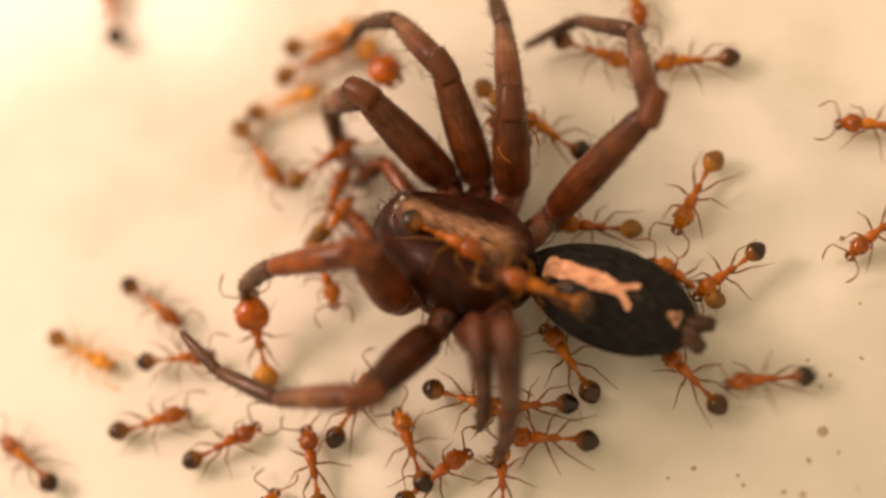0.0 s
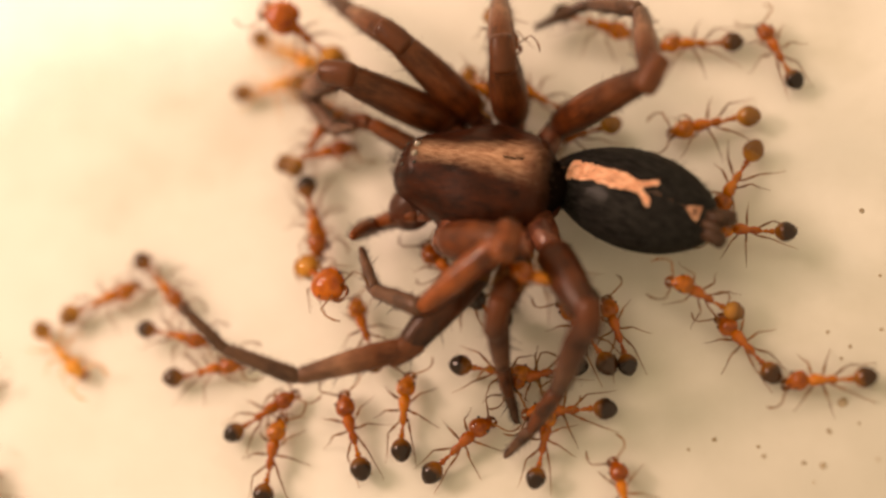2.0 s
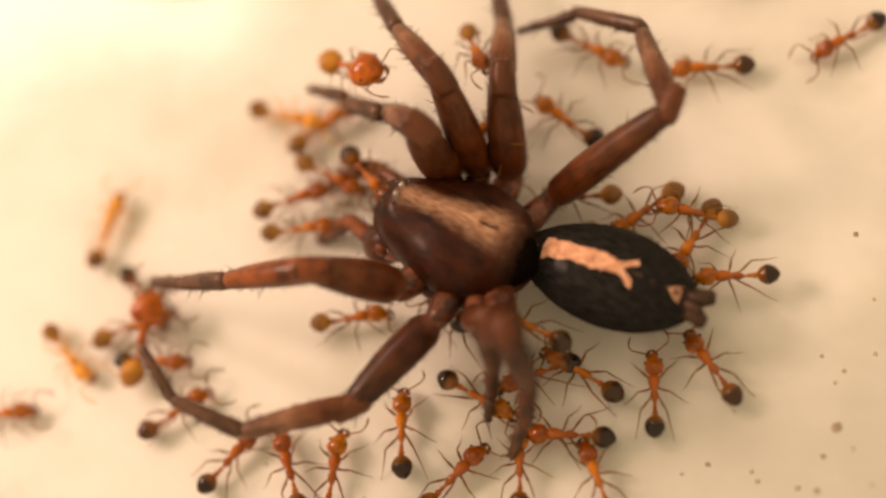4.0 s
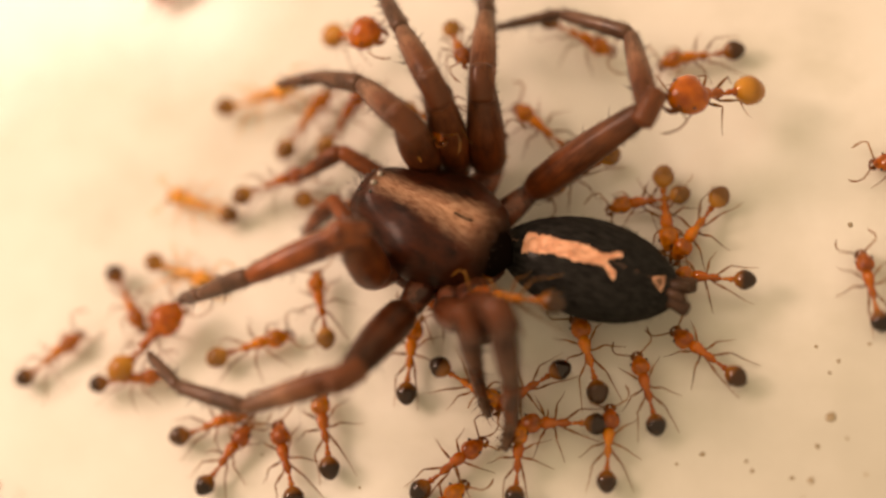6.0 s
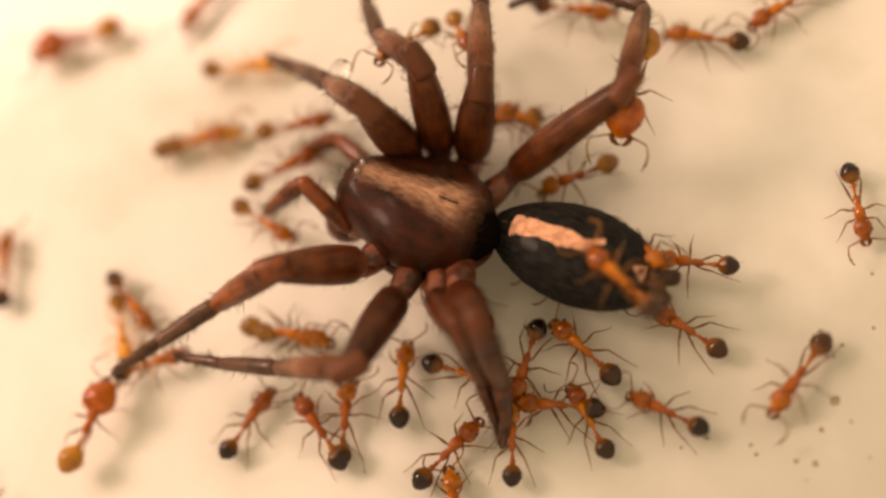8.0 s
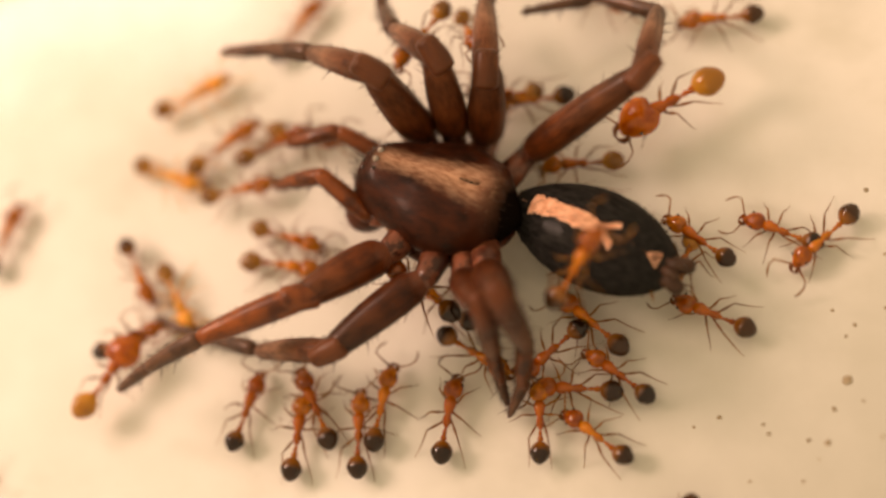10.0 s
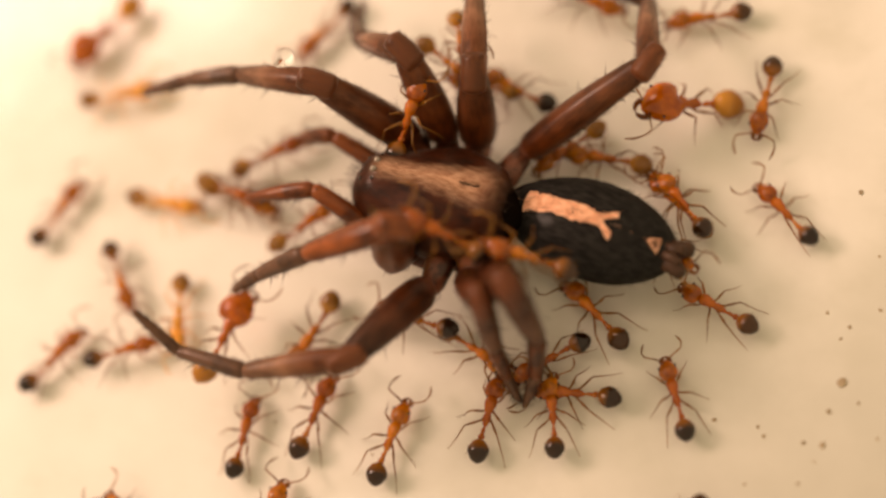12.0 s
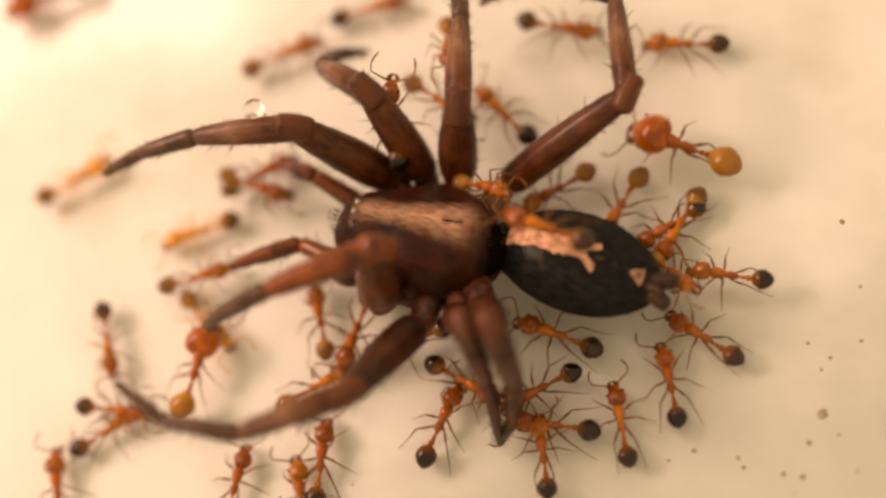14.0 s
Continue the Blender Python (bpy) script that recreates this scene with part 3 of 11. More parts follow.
# ---- the ants ----
def build_ant(name, big, skin_mat, tail_mat, head_mat, leg_mat, label):
    """An ant that heads along x, its feet at height 0, its origin midway between head and gaster."""
    ant = tagged(new(name), label, "ant", "ants round the spider")
    k = 1.25 if big else 1.0
    # head
    bm = bmesh.new()
    hx, hw, hl = (1.05, 0.57, 1.26) if big else (0.95, 0.285, 0.72)
    hz = 0.10 if big else 0.0
    egg(bm, -hl * 0.5, hl * 0.5, hw, hw * 0.80, n=18, steps=14, blunt=0.43 if big else 0.38, power=0.58 if big else 0.66)
    for v in bm.verts:
        if v.co.x < 0:
            v.co.x += (0.30 if big else 0.06) * hw * math.exp(-(v.co.y / (0.35 * hw)) ** 2) * (-v.co.x / hl * 2)
    head = part("head", bm, head_mat, ant, at=mm(hx, 0, 0.52 + hz, 0, 14, 0))
    for s in (1, -1):
        bm = bmesh.new()
        tip = hl * 0.5
        tube(bm, [(tip * 0.82, hw * 0.45 * s, -0.05), (tip + 0.05 * k, hw * 0.36 * s, -0.07), (tip + 0.12 * k, hw * 0.16 * s, -0.08), (tip + 0.13 * k, -0.01 * s, -0.08)],
             [0.075 * k, 0.065 * k, 0.04 * k, 0.012], 8)
        part("mandible", bm, ANT_JAW, head, "dark reddish jaw")
        bm = bmesh.new()
        bmesh.ops.create_uvsphere(bm, u_segments=10, v_segments=6, radius=0.048)
        part("eye", bm, ANT_EYE, head, at=mm(hl * (0.16 if big else 0.06), hw * 0.84 * s, hw * 0.36))
        bm = bmesh.new()
        e = Vector((tip * 0.80, hw * 0.32 * s, 0.10))
        elbow = e + Vector((0.16 * k, 0.46 * k * s, 0.20))
        pts = [e, e.lerp(elbow, 0.5), elbow, elbow + Vector((0.20, 0.06 * s, -0.08)) * k, elbow + Vector((0.40, 0.02 * s, -0.18)) * k, elbow + Vector((0.56, -0.06 * s, -0.24)) * k]
        tube(bm, pts, [0.026, 0.026, 0.022, 0.022, 0.034, 0.016], 6)
        part("antenna", bm, leg_mat, head)
    # mesosoma, petiole, gaster
    bm = bmesh.new()
    loft(bm, [(0.72 * k, 0.03, 0.04, 0.50), (0.68 * k, 0.07 * k, 0.07 * k, 0.51), (0.60 * k, 0.15 * k, 0.15 * k, 0.55), (0.45 * k, 0.185 * k, 0.19 * k, 0.575), (0.28 * k, 0.14 * k, 0.15 * k, 0.565),
              (0.16 * k, 0.09 * k, 0.10 * k, 0.52), (0.05 * k, 0.125 * k, 0.14 * k, 0.52), (-0.10 * k, 0.10 * k, 0.12 * k, 0.50), (-0.19 * k, 0.06 * k, 0.07 * k, 0.46), (-0.22 * k, 0.03, 0.04, 0.45)], 14)
    meso = part("mesosoma", bm, skin_mat, ant)
    bm = bmesh.new()
    for sgn in (1, -1):
        bristle(bm, (-0.06 * k, 0.06 * k * sgn, 0.58), (-0.14 * k, 0.08 * k * sgn, 0.70), 0.02)
    part("spine", bm, skin_mat, meso, extra=skin_mat)
    bm = bmesh.new()
    loft(bm, [(-0.18 * k, 0.03, 0.03, 0.455), (-0.26 * k, 0.04 * k, 0.045 * k, 0.455), (-0.34 * k, 0.062 * k, 0.10 * k, 0.49), (-0.40 * k, 0.05 * k, 0.06 * k, 0.47), (-0.45 * k, 0.07 * k, 0.065 * k, 0.47),
              (-0.51 * k, 0.105 * k, 0.10 * k, 0.48), (-0.57 * k, 0.07 * k, 0.07 * k, 0.475), (-0.64 * k, 0.06 * k, 0.05 * k, 0.475)], 12)
    part("petiole", bm, skin_mat, ant)
    bm = bmesh.new()
    gx, gl, gw = (-1.12, 0.98, 0.42) if big else (-0.92, 0.70, 0.31)
    egg(bm, -gl / 2, gl / 2, gw, gw * 0.92, n=20, steps=16, blunt=0.52, power=0.52)
    for v in bm.verts:
        u = v.co.x / gl + 0.5
        v.co.y *= 1 - 0.05 * (math.sin(u * 26) > 0.93)
        v.co.z *= 1 - 0.05 * (math.sin(u * 26) > 0.93)
    rr = random.Random(9)
    for q in range(14):
        a, x = rr.uniform(0, 2 * math.pi), rr.uniform(-0.4, 0.2) * gl
        f = math.sqrt(max(0, 1 - (2 * x / gl) ** 2))
        p = Vector((x, gw * f * math.cos(a) * 0.97, gw * 0.9 * f * math.sin(a)))
        bristle(bm, p, p + Vector((-0.06, p.y * 0.35, p.z * 0.35)), 0.005)
    part("gaster", bm, tail_mat, ant, at=mm(gx, 0, 0.50), extra=leg_mat)
    # legs: root, knee, foot
    for i, (x, ang, reach) in enumerate(((0.50, 56, 0.62), (0.26, 106, 0.66), (0.02, 148, 0.98))):
        for s in (1, -1):
            bm = bmesh.new()
            u = Vector((math.cos(radians(ang)), math.sin(radians(ang)) * s, 0))
            v = Vector((math.cos(radians(ang + (i - 1) * 16)), math.sin(radians(ang + (i - 1) * 16)) * s, 0))
            root = Vector((0, 0, 0))
            base = root + u * 0.12 + Vector((0, 0, -0.06))
            knee = base + u * 0.46 * reach + Vector((0, 0, 0.26))
            ankle = knee + v * 0.42 * reach + Vector((0, 0, -0.42))
            foot = ankle + v * 0.38 * reach + Vector((0, 0, -0.44 * k - ankle.z + 0.02))
            tube(bm, [root, base, base.lerp(knee, 0.45), knee, knee.lerp(ankle, 0.12), ankle, ankle.lerp(foot, 0.5) + Vector((0, 0, -0.03)), foot],
                 [0.042 * k, 0.028 * k, 0.040 * k, 0.020, 0.025, 0.015, 0.010, 0.007], 6)
            part("leg", bm, leg_mat, ant, at=mm(x * k, 0.09 * k * s, 0.46))
    return ant


KINDS = ['minor', 'minor', 'minor', 'minor', 'minor', 'minor', 'minor', 'minor', 'minor', 'minor', 'dark', 'minor', 'minor', 'minor', 'minor', 'minor', 'minor', 'honey', 'minor', 'honey', 'honey', 'pale', 'honey', 'major', 'major', 'major', 'honey', 'honey', 'minor', 'minor', 'honey', 'honey', 'minor', 'minor', 'minor', 'pale', 'pale', 'honey', 'honey', 'honey', 'minor', 'minor', 'minor', 'honey', 'dark', 'honey', 'minor', 'minor', 'dark', 'dark']
made, ants = {}, []
for kind in KINDS:
    if kind not in made:
        made[kind] = {
            "minor": lambda: build_ant("ant", False, ANT_ORANGE, GASTER_DARK, ANT_ORANGE, ANT_LEG, "small amber worker ant with a dark brown gaster"),
            "dark": lambda: build_ant("ant", False, ANT_ORANGE, GASTER_DARK, ANT_ORANGE, ANT_LEG, "reddish amber worker ant gripping the spider's leg"),
            "honey": lambda: build_ant("ant", False, ANT_ORANGE, GASTER_PALE, ANT_ORANGE, ANT_LEG, "honey-coloured worker ant with an amber gaster"),
            "pale": lambda: build_ant("ant", False, ANT_PALE, GASTER_PALE, ANT_PALE, ANT_PALE, "pale honey-coloured worker ant on the white tile"),
            "major": lambda: build_ant("soldier_ant", True, ANT_RED, GASTER_AMBER, ANT_RED, ANT_LEG, "big-headed amber soldier ant with dark jaws"),
        }[kind]()
        ants.append(made[kind])
    else:
        ants.append(copy_thing(made[kind], Matrix.Identity(4)))
size_of = random.Random(12)
for ant in ants:
    ant.scale = [size_of.uniform(0.93, 1.07)] * 3


def gait(ant, seed):
    """The swing of an ant's legs, quick or slow as it goes, the turn of its head and the dip of its gaster."""
    rr = random.Random(seed)
    beat, swing = rr.uniform(0.9, 1.6), rr.uniform(7, 13)
    for o in ant.children:
        turn = rr.uniform(-14, 14)
        if o.name.startswith("head"):
            p = o.matrix_basis.translation / MM
            walk(o, [(t, mm(p.x, p.y, p.z, 0, 14 + rr.uniform(-8, 8), turn + rr.uniform(-7, 7))) for t in range(15)])
        if o.name.startswith("gaster"):
            p = o.matrix_basis.translation / MM
            walk(o, [(t, mm(p.x, p.y + turn * 0.004, p.z, 0, rr.uniform(-10, 6), -turn)) for t in range(15)])
    legs = [o for o in ant.children if o.name.startswith("leg")]
    for i, leg in enumerate(legs):
        ph = math.pi * ((i + i // 2) % 2) + rr.uniform(-0.4, 0.4)
        p = leg.matrix_basis.translation / MM
        lean = rr.uniform(-9, 9)
        walk(leg, [(t / 4, mm(p.x, p.y, p.z, 0, 0, lean + swing * math.sin(2 * math.pi * beat * t / 4 + ph))) for t in range(57)])


# ---- the drop of water on the leg ----
bm = bmesh.new()
bmesh.ops.create_uvsphere(bm, u_segments=24, v_segments=16, radius=0.33)
drop = tagged(part("water_drop", bm, WATER), "clear round drop of water on the spider's leg", "drop")


def motions():
    """All that moves: the spider, its limbs, the ants and the drop of water."""
    walk(spider, [(0, mm(1.43, -0.54, 3.4, 20, -0.2, 157.2)), (0.5, mm(1.47, -0.51, 3.4, 20, -0.1, 156.3)), (1, mm(1.05, -0.58, 3.4, 20, -0.1, 157.3)), (1.5, mm(0.82, -0.67, 3.4, 20, 0.2, 158.8)), (2, mm(1.36, 0.9, 3.4, 20, 0.1, 174.4)), (2.5, mm(0.76, 0.52, 3.4, 20, 0.1, 170)), (3, mm(1.39, -0.25, 3.4, 20, 0.5, 157.6)), (5.5, mm(0.28, -0.09, 3.4, 20, 0.3, 160.3)), (6, mm(0.43, -0.21, 3.4, 20, 0.7, 156.3)), (6.5, mm(0.58, -0.12, 3.4, 20, 0.9, 156.8)), (7, mm(0.1, -0.26, 3.4, 20, 0.7, 168.4)), (7.5, mm(-0.08, -0.25, 3.4, 20, 0.4, 161.7)), (8, mm(-0.15, -0.2, 3.4, 20, 0.8, 159.6)), (8.5, mm(-0.04, -0.44, 3.4, 20, 0.3, 161.9)), (9, mm(0.03, -0.4, 3.4, 20, 0.8, 161.4)), (11.5, mm(0.11, -0.21, 3.4, 20, -0.3, 167.8)), (12, mm(0.18, -0.36, 3.4, 20, -0.2, 168)), (12.5, mm(0.15, -0.42, 3.4, 20, -0.2, 167.8)), (13, mm(0.03, -0.66, 3.4, 20, 0.2, 167.4)), (13.5, mm(0.03, -0.54, 3.4, 20, 0.3, 169.1)), (14, mm(0.29, -0.61, 3.4, 20, 0.1, 171.9))])
    walk(abdomen, [(0, mm(-1.95, -0.75, -1.6, -16, 3.8, -1.6)), (0.5, mm(-1.85, -0.75, -1.6, -16, 2.9, 0.6)), (1, mm(-1.95, -0.75, -1.6, -16, 1.8, 1.6)), (1.5, mm(-1.94, -0.75, -1.6, -16, 2.5, 2)), (2, mm(-1.96, -0.75, -1.6, -16, 3.3, -19.5)), (2.5, mm(-2.02, -0.75, -1.6, -16, 1.7, -11.2)), (3, mm(-1.78, -0.75, -1.6, -16, 2.5, 2.4)), (5.5, mm(-2.01, -0.75, -1.6, -16, 2.5, -3)), (6, mm(-1.97, -0.75, -1.6, -16, -0.4, 8.2)), (6.5, mm(-1.84, -0.75, -1.6, -16, 0.8, 6.8)), (7, mm(-2.51, -0.75, -1.6, -16, 1.2, -19.6)), (7.5, mm(-2.08, -0.75, -1.6, -16, 0.7, 0.6)), (8, mm(-2.12, -0.75, -1.6, -16, 1.8, -1.9)), (8.5, mm(-2.06, -0.75, -1.6, -16, 0.7, -5.2)), (9, mm(-2.12, -0.75, -1.6, -16, 0.9, -7.5)), (11.5, mm(-2.02, -0.75, -1.6, -16, 1.6, -12.8)), (12, mm(-1.9, -0.75, -1.6, -16, 1, -9.4)), (12.5, mm(-1.94, -0.75, -1.6, -16, 1.5, -9.2)), (13, mm(-1.97, -0.75, -1.6, -16, 0.7, -4.5)), (13.5, mm(-1.99, -0.75, -1.6, -16, 1.5, -8.5)), (14, mm(-1.93, -0.75, -1.6, -16, 1.9, -13.3))])
    walk(limbs["r1"][0], [(0, mm(1.75, -2.2, -1.5, -33.2, -50.7, 7.9)), (0.5, mm(1.75, -2.2, -1.5, -33.8, -51.8, 7.2)), (0.625, mm(1.75, -2.2, -1.5, -33.9, -51.9, 7.5)), (0.75, mm(1.75, -2.2, -1.5, -34, -52, 7.8)), (0.875, mm(1.75, -2.2, -1.5, -34.1, -52, 8.2)), (1, mm(1.75, -2.2, -1.5, -34.2, -52.1, 8.5)), (1.125, mm(1.75, -2.2, -1.5, -33.7, -51.7, 8.3)), (1.25, mm(1.75, -2.2, -1.5, -33.3, -51.3, 8.2)), (1.375, mm(1.75, -2.2, -1.5, -32.8, -50.8, 8)), (1.5, mm(1.75, -2.2, -1.5, -32.4, -50.4, 7.9)), (1.625, mm(1.75, -2.2, -1.5, -33, -48.8, 9.8)), (1.75, mm(1.75, -2.2, -1.5, -33.4, -47.2, 11.6)), (1.875, mm(1.75, -2.2, -1.5, -33.8, -45.5, 13.4)), (2, mm(1.75, -2.2, -1.5, -34.1, -43.9, 15.1)), (2.5, mm(1.75, -2.2, -1.5, -33, -45.9, 9.8)), (2.625, mm(1.75, -2.2, -1.5, -47.2, -54.3, 12.8)), (2.75, mm(1.75, -2.2, -1.5, -70, -63.1, 23.1)), (2.875, mm(1.75, -2.2, -1.5, -103.7, -68.3, 44.7)), (3, mm(1.75, -2.2, -1.5, -137.1, -67.8, 67.9)), (5.5, mm(1.75, -2.2, -1.5, -175, -65.6, 105.8)), (6, mm(1.75, -2.2, -1.5, -171.3, -65.7, 106.1)), (6.5, mm(1.75, -2.2, -1.5, -156.1, -68.9, 89.2)), (7, mm(1.75, -2.2, -1.5, -76.7, -71, 63.6)), (7.5, mm(1.75, -2.2, -1.5, -170.9, -66.5, 100)), (8, mm(1.75, -2.2, -1.5, -155.1, -64.6, 85.7)), (8.5, mm(1.75, -2.2, -1.5, -162.6, -65.9, 91)), (9, mm(1.75, -2.2, -1.5, -167.2, -64, 96.6)), (9.25, mm(1.75, -2.2, -1.5, -157.3, -66.3, 91.3)), (9.5, mm(1.75, -2.2, -1.5, -144.2, -68.3, 83.3)), (9.75, mm(1.75, -2.2, -1.5, -127.4, -69.7, 72.4)), (10, mm(1.75, -2.2, -1.5, -108.1, -69.8, 59.4)), (10.25, mm(1.75, -2.2, -1.5, -88.9, -68.3, 46.8)), (10.5, mm(1.75, -2.2, -1.5, -72.5, -65.5, 37.1)), (10.75, mm(1.75, -2.2, -1.5, -59.6, -62, 30.7)), (11, mm(1.75, -2.2, -1.5, -49.7, -58.3, 26.8)), (11.25, mm(1.75, -2.2, -1.5, -42.1, -54.8, 24.6)), (11.5, mm(1.75, -2.2, -1.5, -36.1, -51.7, 23.5)), (12, mm(1.75, -2.2, -1.5, -35.7, -51.3, 24)), (12.5, mm(1.75, -2.2, -1.5, -33.7, -46.4, 19.7)), (13, mm(1.75, -2.2, -1.5, -33.3, -45.7, 21.5)), (13.5, mm(1.75, -2.2, -1.5, -34.6, -48.2, 20)), (14, mm(1.75, -2.2, -1.5, -35.3, -52.1, 24.4))])
    walk(limbs["r1"][1], [(0, mm(4.26, -1.85, 1.6, -19.5, -0.8, -7.2)), (0.5, mm(4.2, -1.89, 1.64, -19.5, -0.1, -7.2)), (0.625, mm(4.2, -1.88, 1.65, -19.5, 0.3, -7.5)), (0.75, mm(4.19, -1.86, 1.65, -19.4, 0.6, -7.8)), (0.875, mm(4.19, -1.85, 1.65, -19.4, 1, -8.1)), (1, mm(4.18, -1.84, 1.65, -19.4, 1.4, -8.4)), (1.125, mm(4.2, -1.84, 1.64, -19.4, 2.2, -8.5)), (1.25, mm(4.23, -1.84, 1.62, -19.4, 3, -8.5)), (1.375, mm(4.25, -1.85, 1.6, -19.4, 3.9, -8.6)), (1.5, mm(4.28, -1.85, 1.58, -19.4, 4.7, -8.7)), (1.625, mm(4.35, -1.75, 1.51, -19.3, 3.8, -8.5)), (1.75, mm(4.41, -1.65, 1.43, -19.1, 2.9, -8.3)), (1.875, mm(4.48, -1.55, 1.35, -19, 1.9, -8.2)), (2, mm(4.53, -1.45, 1.27, -18.9, 1, -8)), (2.5, mm(4.5, -1.73, 1.37, -19.6, -2.8, -5.6)), (2.625, mm(4.02, -1.68, 1.75, -20.1, -7.7, -6.8)), (2.75, mm(3.42, -1.49, 2.07, -20.5, -12.7, -8)), (2.875, mm(2.8, -1.16, 2.22, -20.8, -17.8, -9.1)), (3, mm(2.32, -0.8, 2.2, -21, -22.7, -10.3)), (5.5, mm(1.3, -0.61, 2.14, -22.7, -31.4, -1)), (6, mm(1.29, -0.62, 2.15, -22.5, -38.5, -6.2)), (6.5, mm(1.77, -0.76, 2.23, -23, -33.1, -2.6)), (7, mm(2.33, -1.03, 2.28, -20.4, -34, -15.3)), (7.5, mm(1.47, -0.63, 2.17, -21.7, -35.2, -7.1)), (8, mm(1.88, -0.49, 2.11, -22.5, -29.2, -3.2)), (8.5, mm(1.72, -0.56, 2.15, -22.6, -32.7, -5)), (9, mm(1.55, -0.46, 2.1, -23.2, -33.9, -2.2)), (9.25, mm(1.71, -0.59, 2.16, -23.1, -32.2, -1.5)), (9.5, mm(1.92, -0.73, 2.22, -23, -30.5, -0.9)), (9.75, mm(2.17, -0.88, 2.25, -22.8, -28.8, -0.2)), (10, mm(2.46, -1.01, 2.25, -22.7, -27.1, 0.5)), (10.25, mm(2.76, -1.12, 2.22, -22.5, -25.3, 1.1)), (10.5, mm(3.07, -1.2, 2.14, -22.3, -23.6, 1.8)), (10.75, mm(3.37, -1.24, 2.03, -22.1, -21.9, 2.5)), (11, mm(3.63, -1.25, 1.9, -21.8, -20.2, 3.1)), (11.25, mm(3.84, -1.24, 1.77, -21.6, -18.5, 3.8)), (11.5, mm(4.02, -1.21, 1.64, -21.3, -16.8, 4.4)), (12, mm(4.04, -1.18, 1.62, -21.4, -17.9, 3.3)), (12.5, mm(4.35, -1.27, 1.4, -22, -18.8, 11.4)), (13, mm(4.35, -1.18, 1.36, -22, -18.6, 12.5)), (13.5, mm(4.26, -1.29, 1.48, -22.7, -22.6, 13.5)), (14, mm(3.99, -1.19, 1.66, -22.1, -23.1, 15.2))])
    walk(limbs["r1"][2], [(0, mm(4.26, -1.85, 1.6, -32.1, 49.1, -21.8)), (0.5, mm(4.2, -1.89, 1.64, -33.9, 51.7, -21.5)), (0.625, mm(4.2, -1.88, 1.65, -34.5, 52.5, -22.6)), (0.75, mm(4.19, -1.86, 1.65, -35.2, 53.2, -23.8)), (0.875, mm(4.19, -1.85, 1.65, -35.9, 54, -25)), (1, mm(4.18, -1.84, 1.65, -36.6, 54.7, -26.3)), (1.125, mm(4.2, -1.84, 1.64, -37.9, 55.8, -27)), (1.25, mm(4.23, -1.84, 1.62, -39.3, 57, -27.8)), (1.375, mm(4.25, -1.85, 1.6, -40.8, 58.1, -28.7)), (1.5, mm(4.28, -1.85, 1.58, -42.3, 59.2, -29.6)), (1.625, mm(4.35, -1.75, 1.51, -38.8, 55.8, -29.7)), (1.75, mm(4.41, -1.65, 1.43, -35.5, 52.4, -30.2)), (1.875, mm(4.48, -1.55, 1.35, -32.4, 49, -30.9)), (2, mm(4.53, -1.45, 1.27, -29.5, 45.7, -31.8)), (2.5, mm(4.5, -1.73, 1.37, -27.4, 40.5, -19.6)), (2.625, mm(4.02, -1.68, 1.75, -26.4, 39.4, -24.2)), (2.75, mm(3.42, -1.49, 2.07, -25.3, 38.4, -28.8)), (2.875, mm(2.8, -1.16, 2.22, -24.1, 37.4, -33.3)), (3, mm(2.32, -0.8, 2.2, -22.9, 36.5, -37.8)), (5.5, mm(1.3, -0.61, 2.14, -22.7, 31.4, -28.6)), (6, mm(1.29, -0.62, 2.15, -19.6, 20.9, -30.2)), (6.5, mm(1.77, -0.76, 2.23, -20.6, 22.8, -25.5)), (7, mm(2.33, -1.03, 2.28, -18.2, 17.3, -34.8)), (7.5, mm(1.47, -0.63, 2.17, -20.3, 24.7, -31.9)), (8, mm(1.88, -0.49, 2.11, -20.6, 27.8, -32.2)), (8.5, mm(1.72, -0.56, 2.15, -20.2, 24.7, -31.6)), (9, mm(1.55, -0.46, 2.1, -20.1, 23.7, -30.4)), (9.25, mm(1.71, -0.59, 2.16, -20.1, 23.3, -28.2)), (9.5, mm(1.92, -0.73, 2.22, -20.2, 22.8, -25.9)), (9.75, mm(2.17, -0.88, 2.25, -20.3, 22.3, -23.7)), (10, mm(2.46, -1.01, 2.25, -20.4, 21.9, -21.4)), (10.25, mm(2.76, -1.12, 2.22, -20.5, 21.4, -19.1)), (10.5, mm(3.07, -1.2, 2.14, -20.6, 21, -16.9)), (10.75, mm(3.37, -1.24, 2.03, -20.8, 20.6, -14.6)), (11, mm(3.63, -1.25, 1.9, -20.9, 20.1, -12.4)), (11.25, mm(3.84, -1.24, 1.77, -21.1, 19.7, -10.2)), (11.5, mm(4.02, -1.21, 1.64, -21.3, 19.3, -8)), (12, mm(4.04, -1.18, 1.62, -20.9, 17, -10)), (12.5, mm(4.35, -1.27, 1.4, -20.1, 9, 5.5)), (13, mm(4.35, -1.18, 1.36, -20.1, 8.9, 6.1)), (13.5, mm(4.26, -1.29, 1.48, -19.8, 3.2, 9.2)), (14, mm(3.99, -1.19, 1.66, -19.9, 6.2, 9.5))])
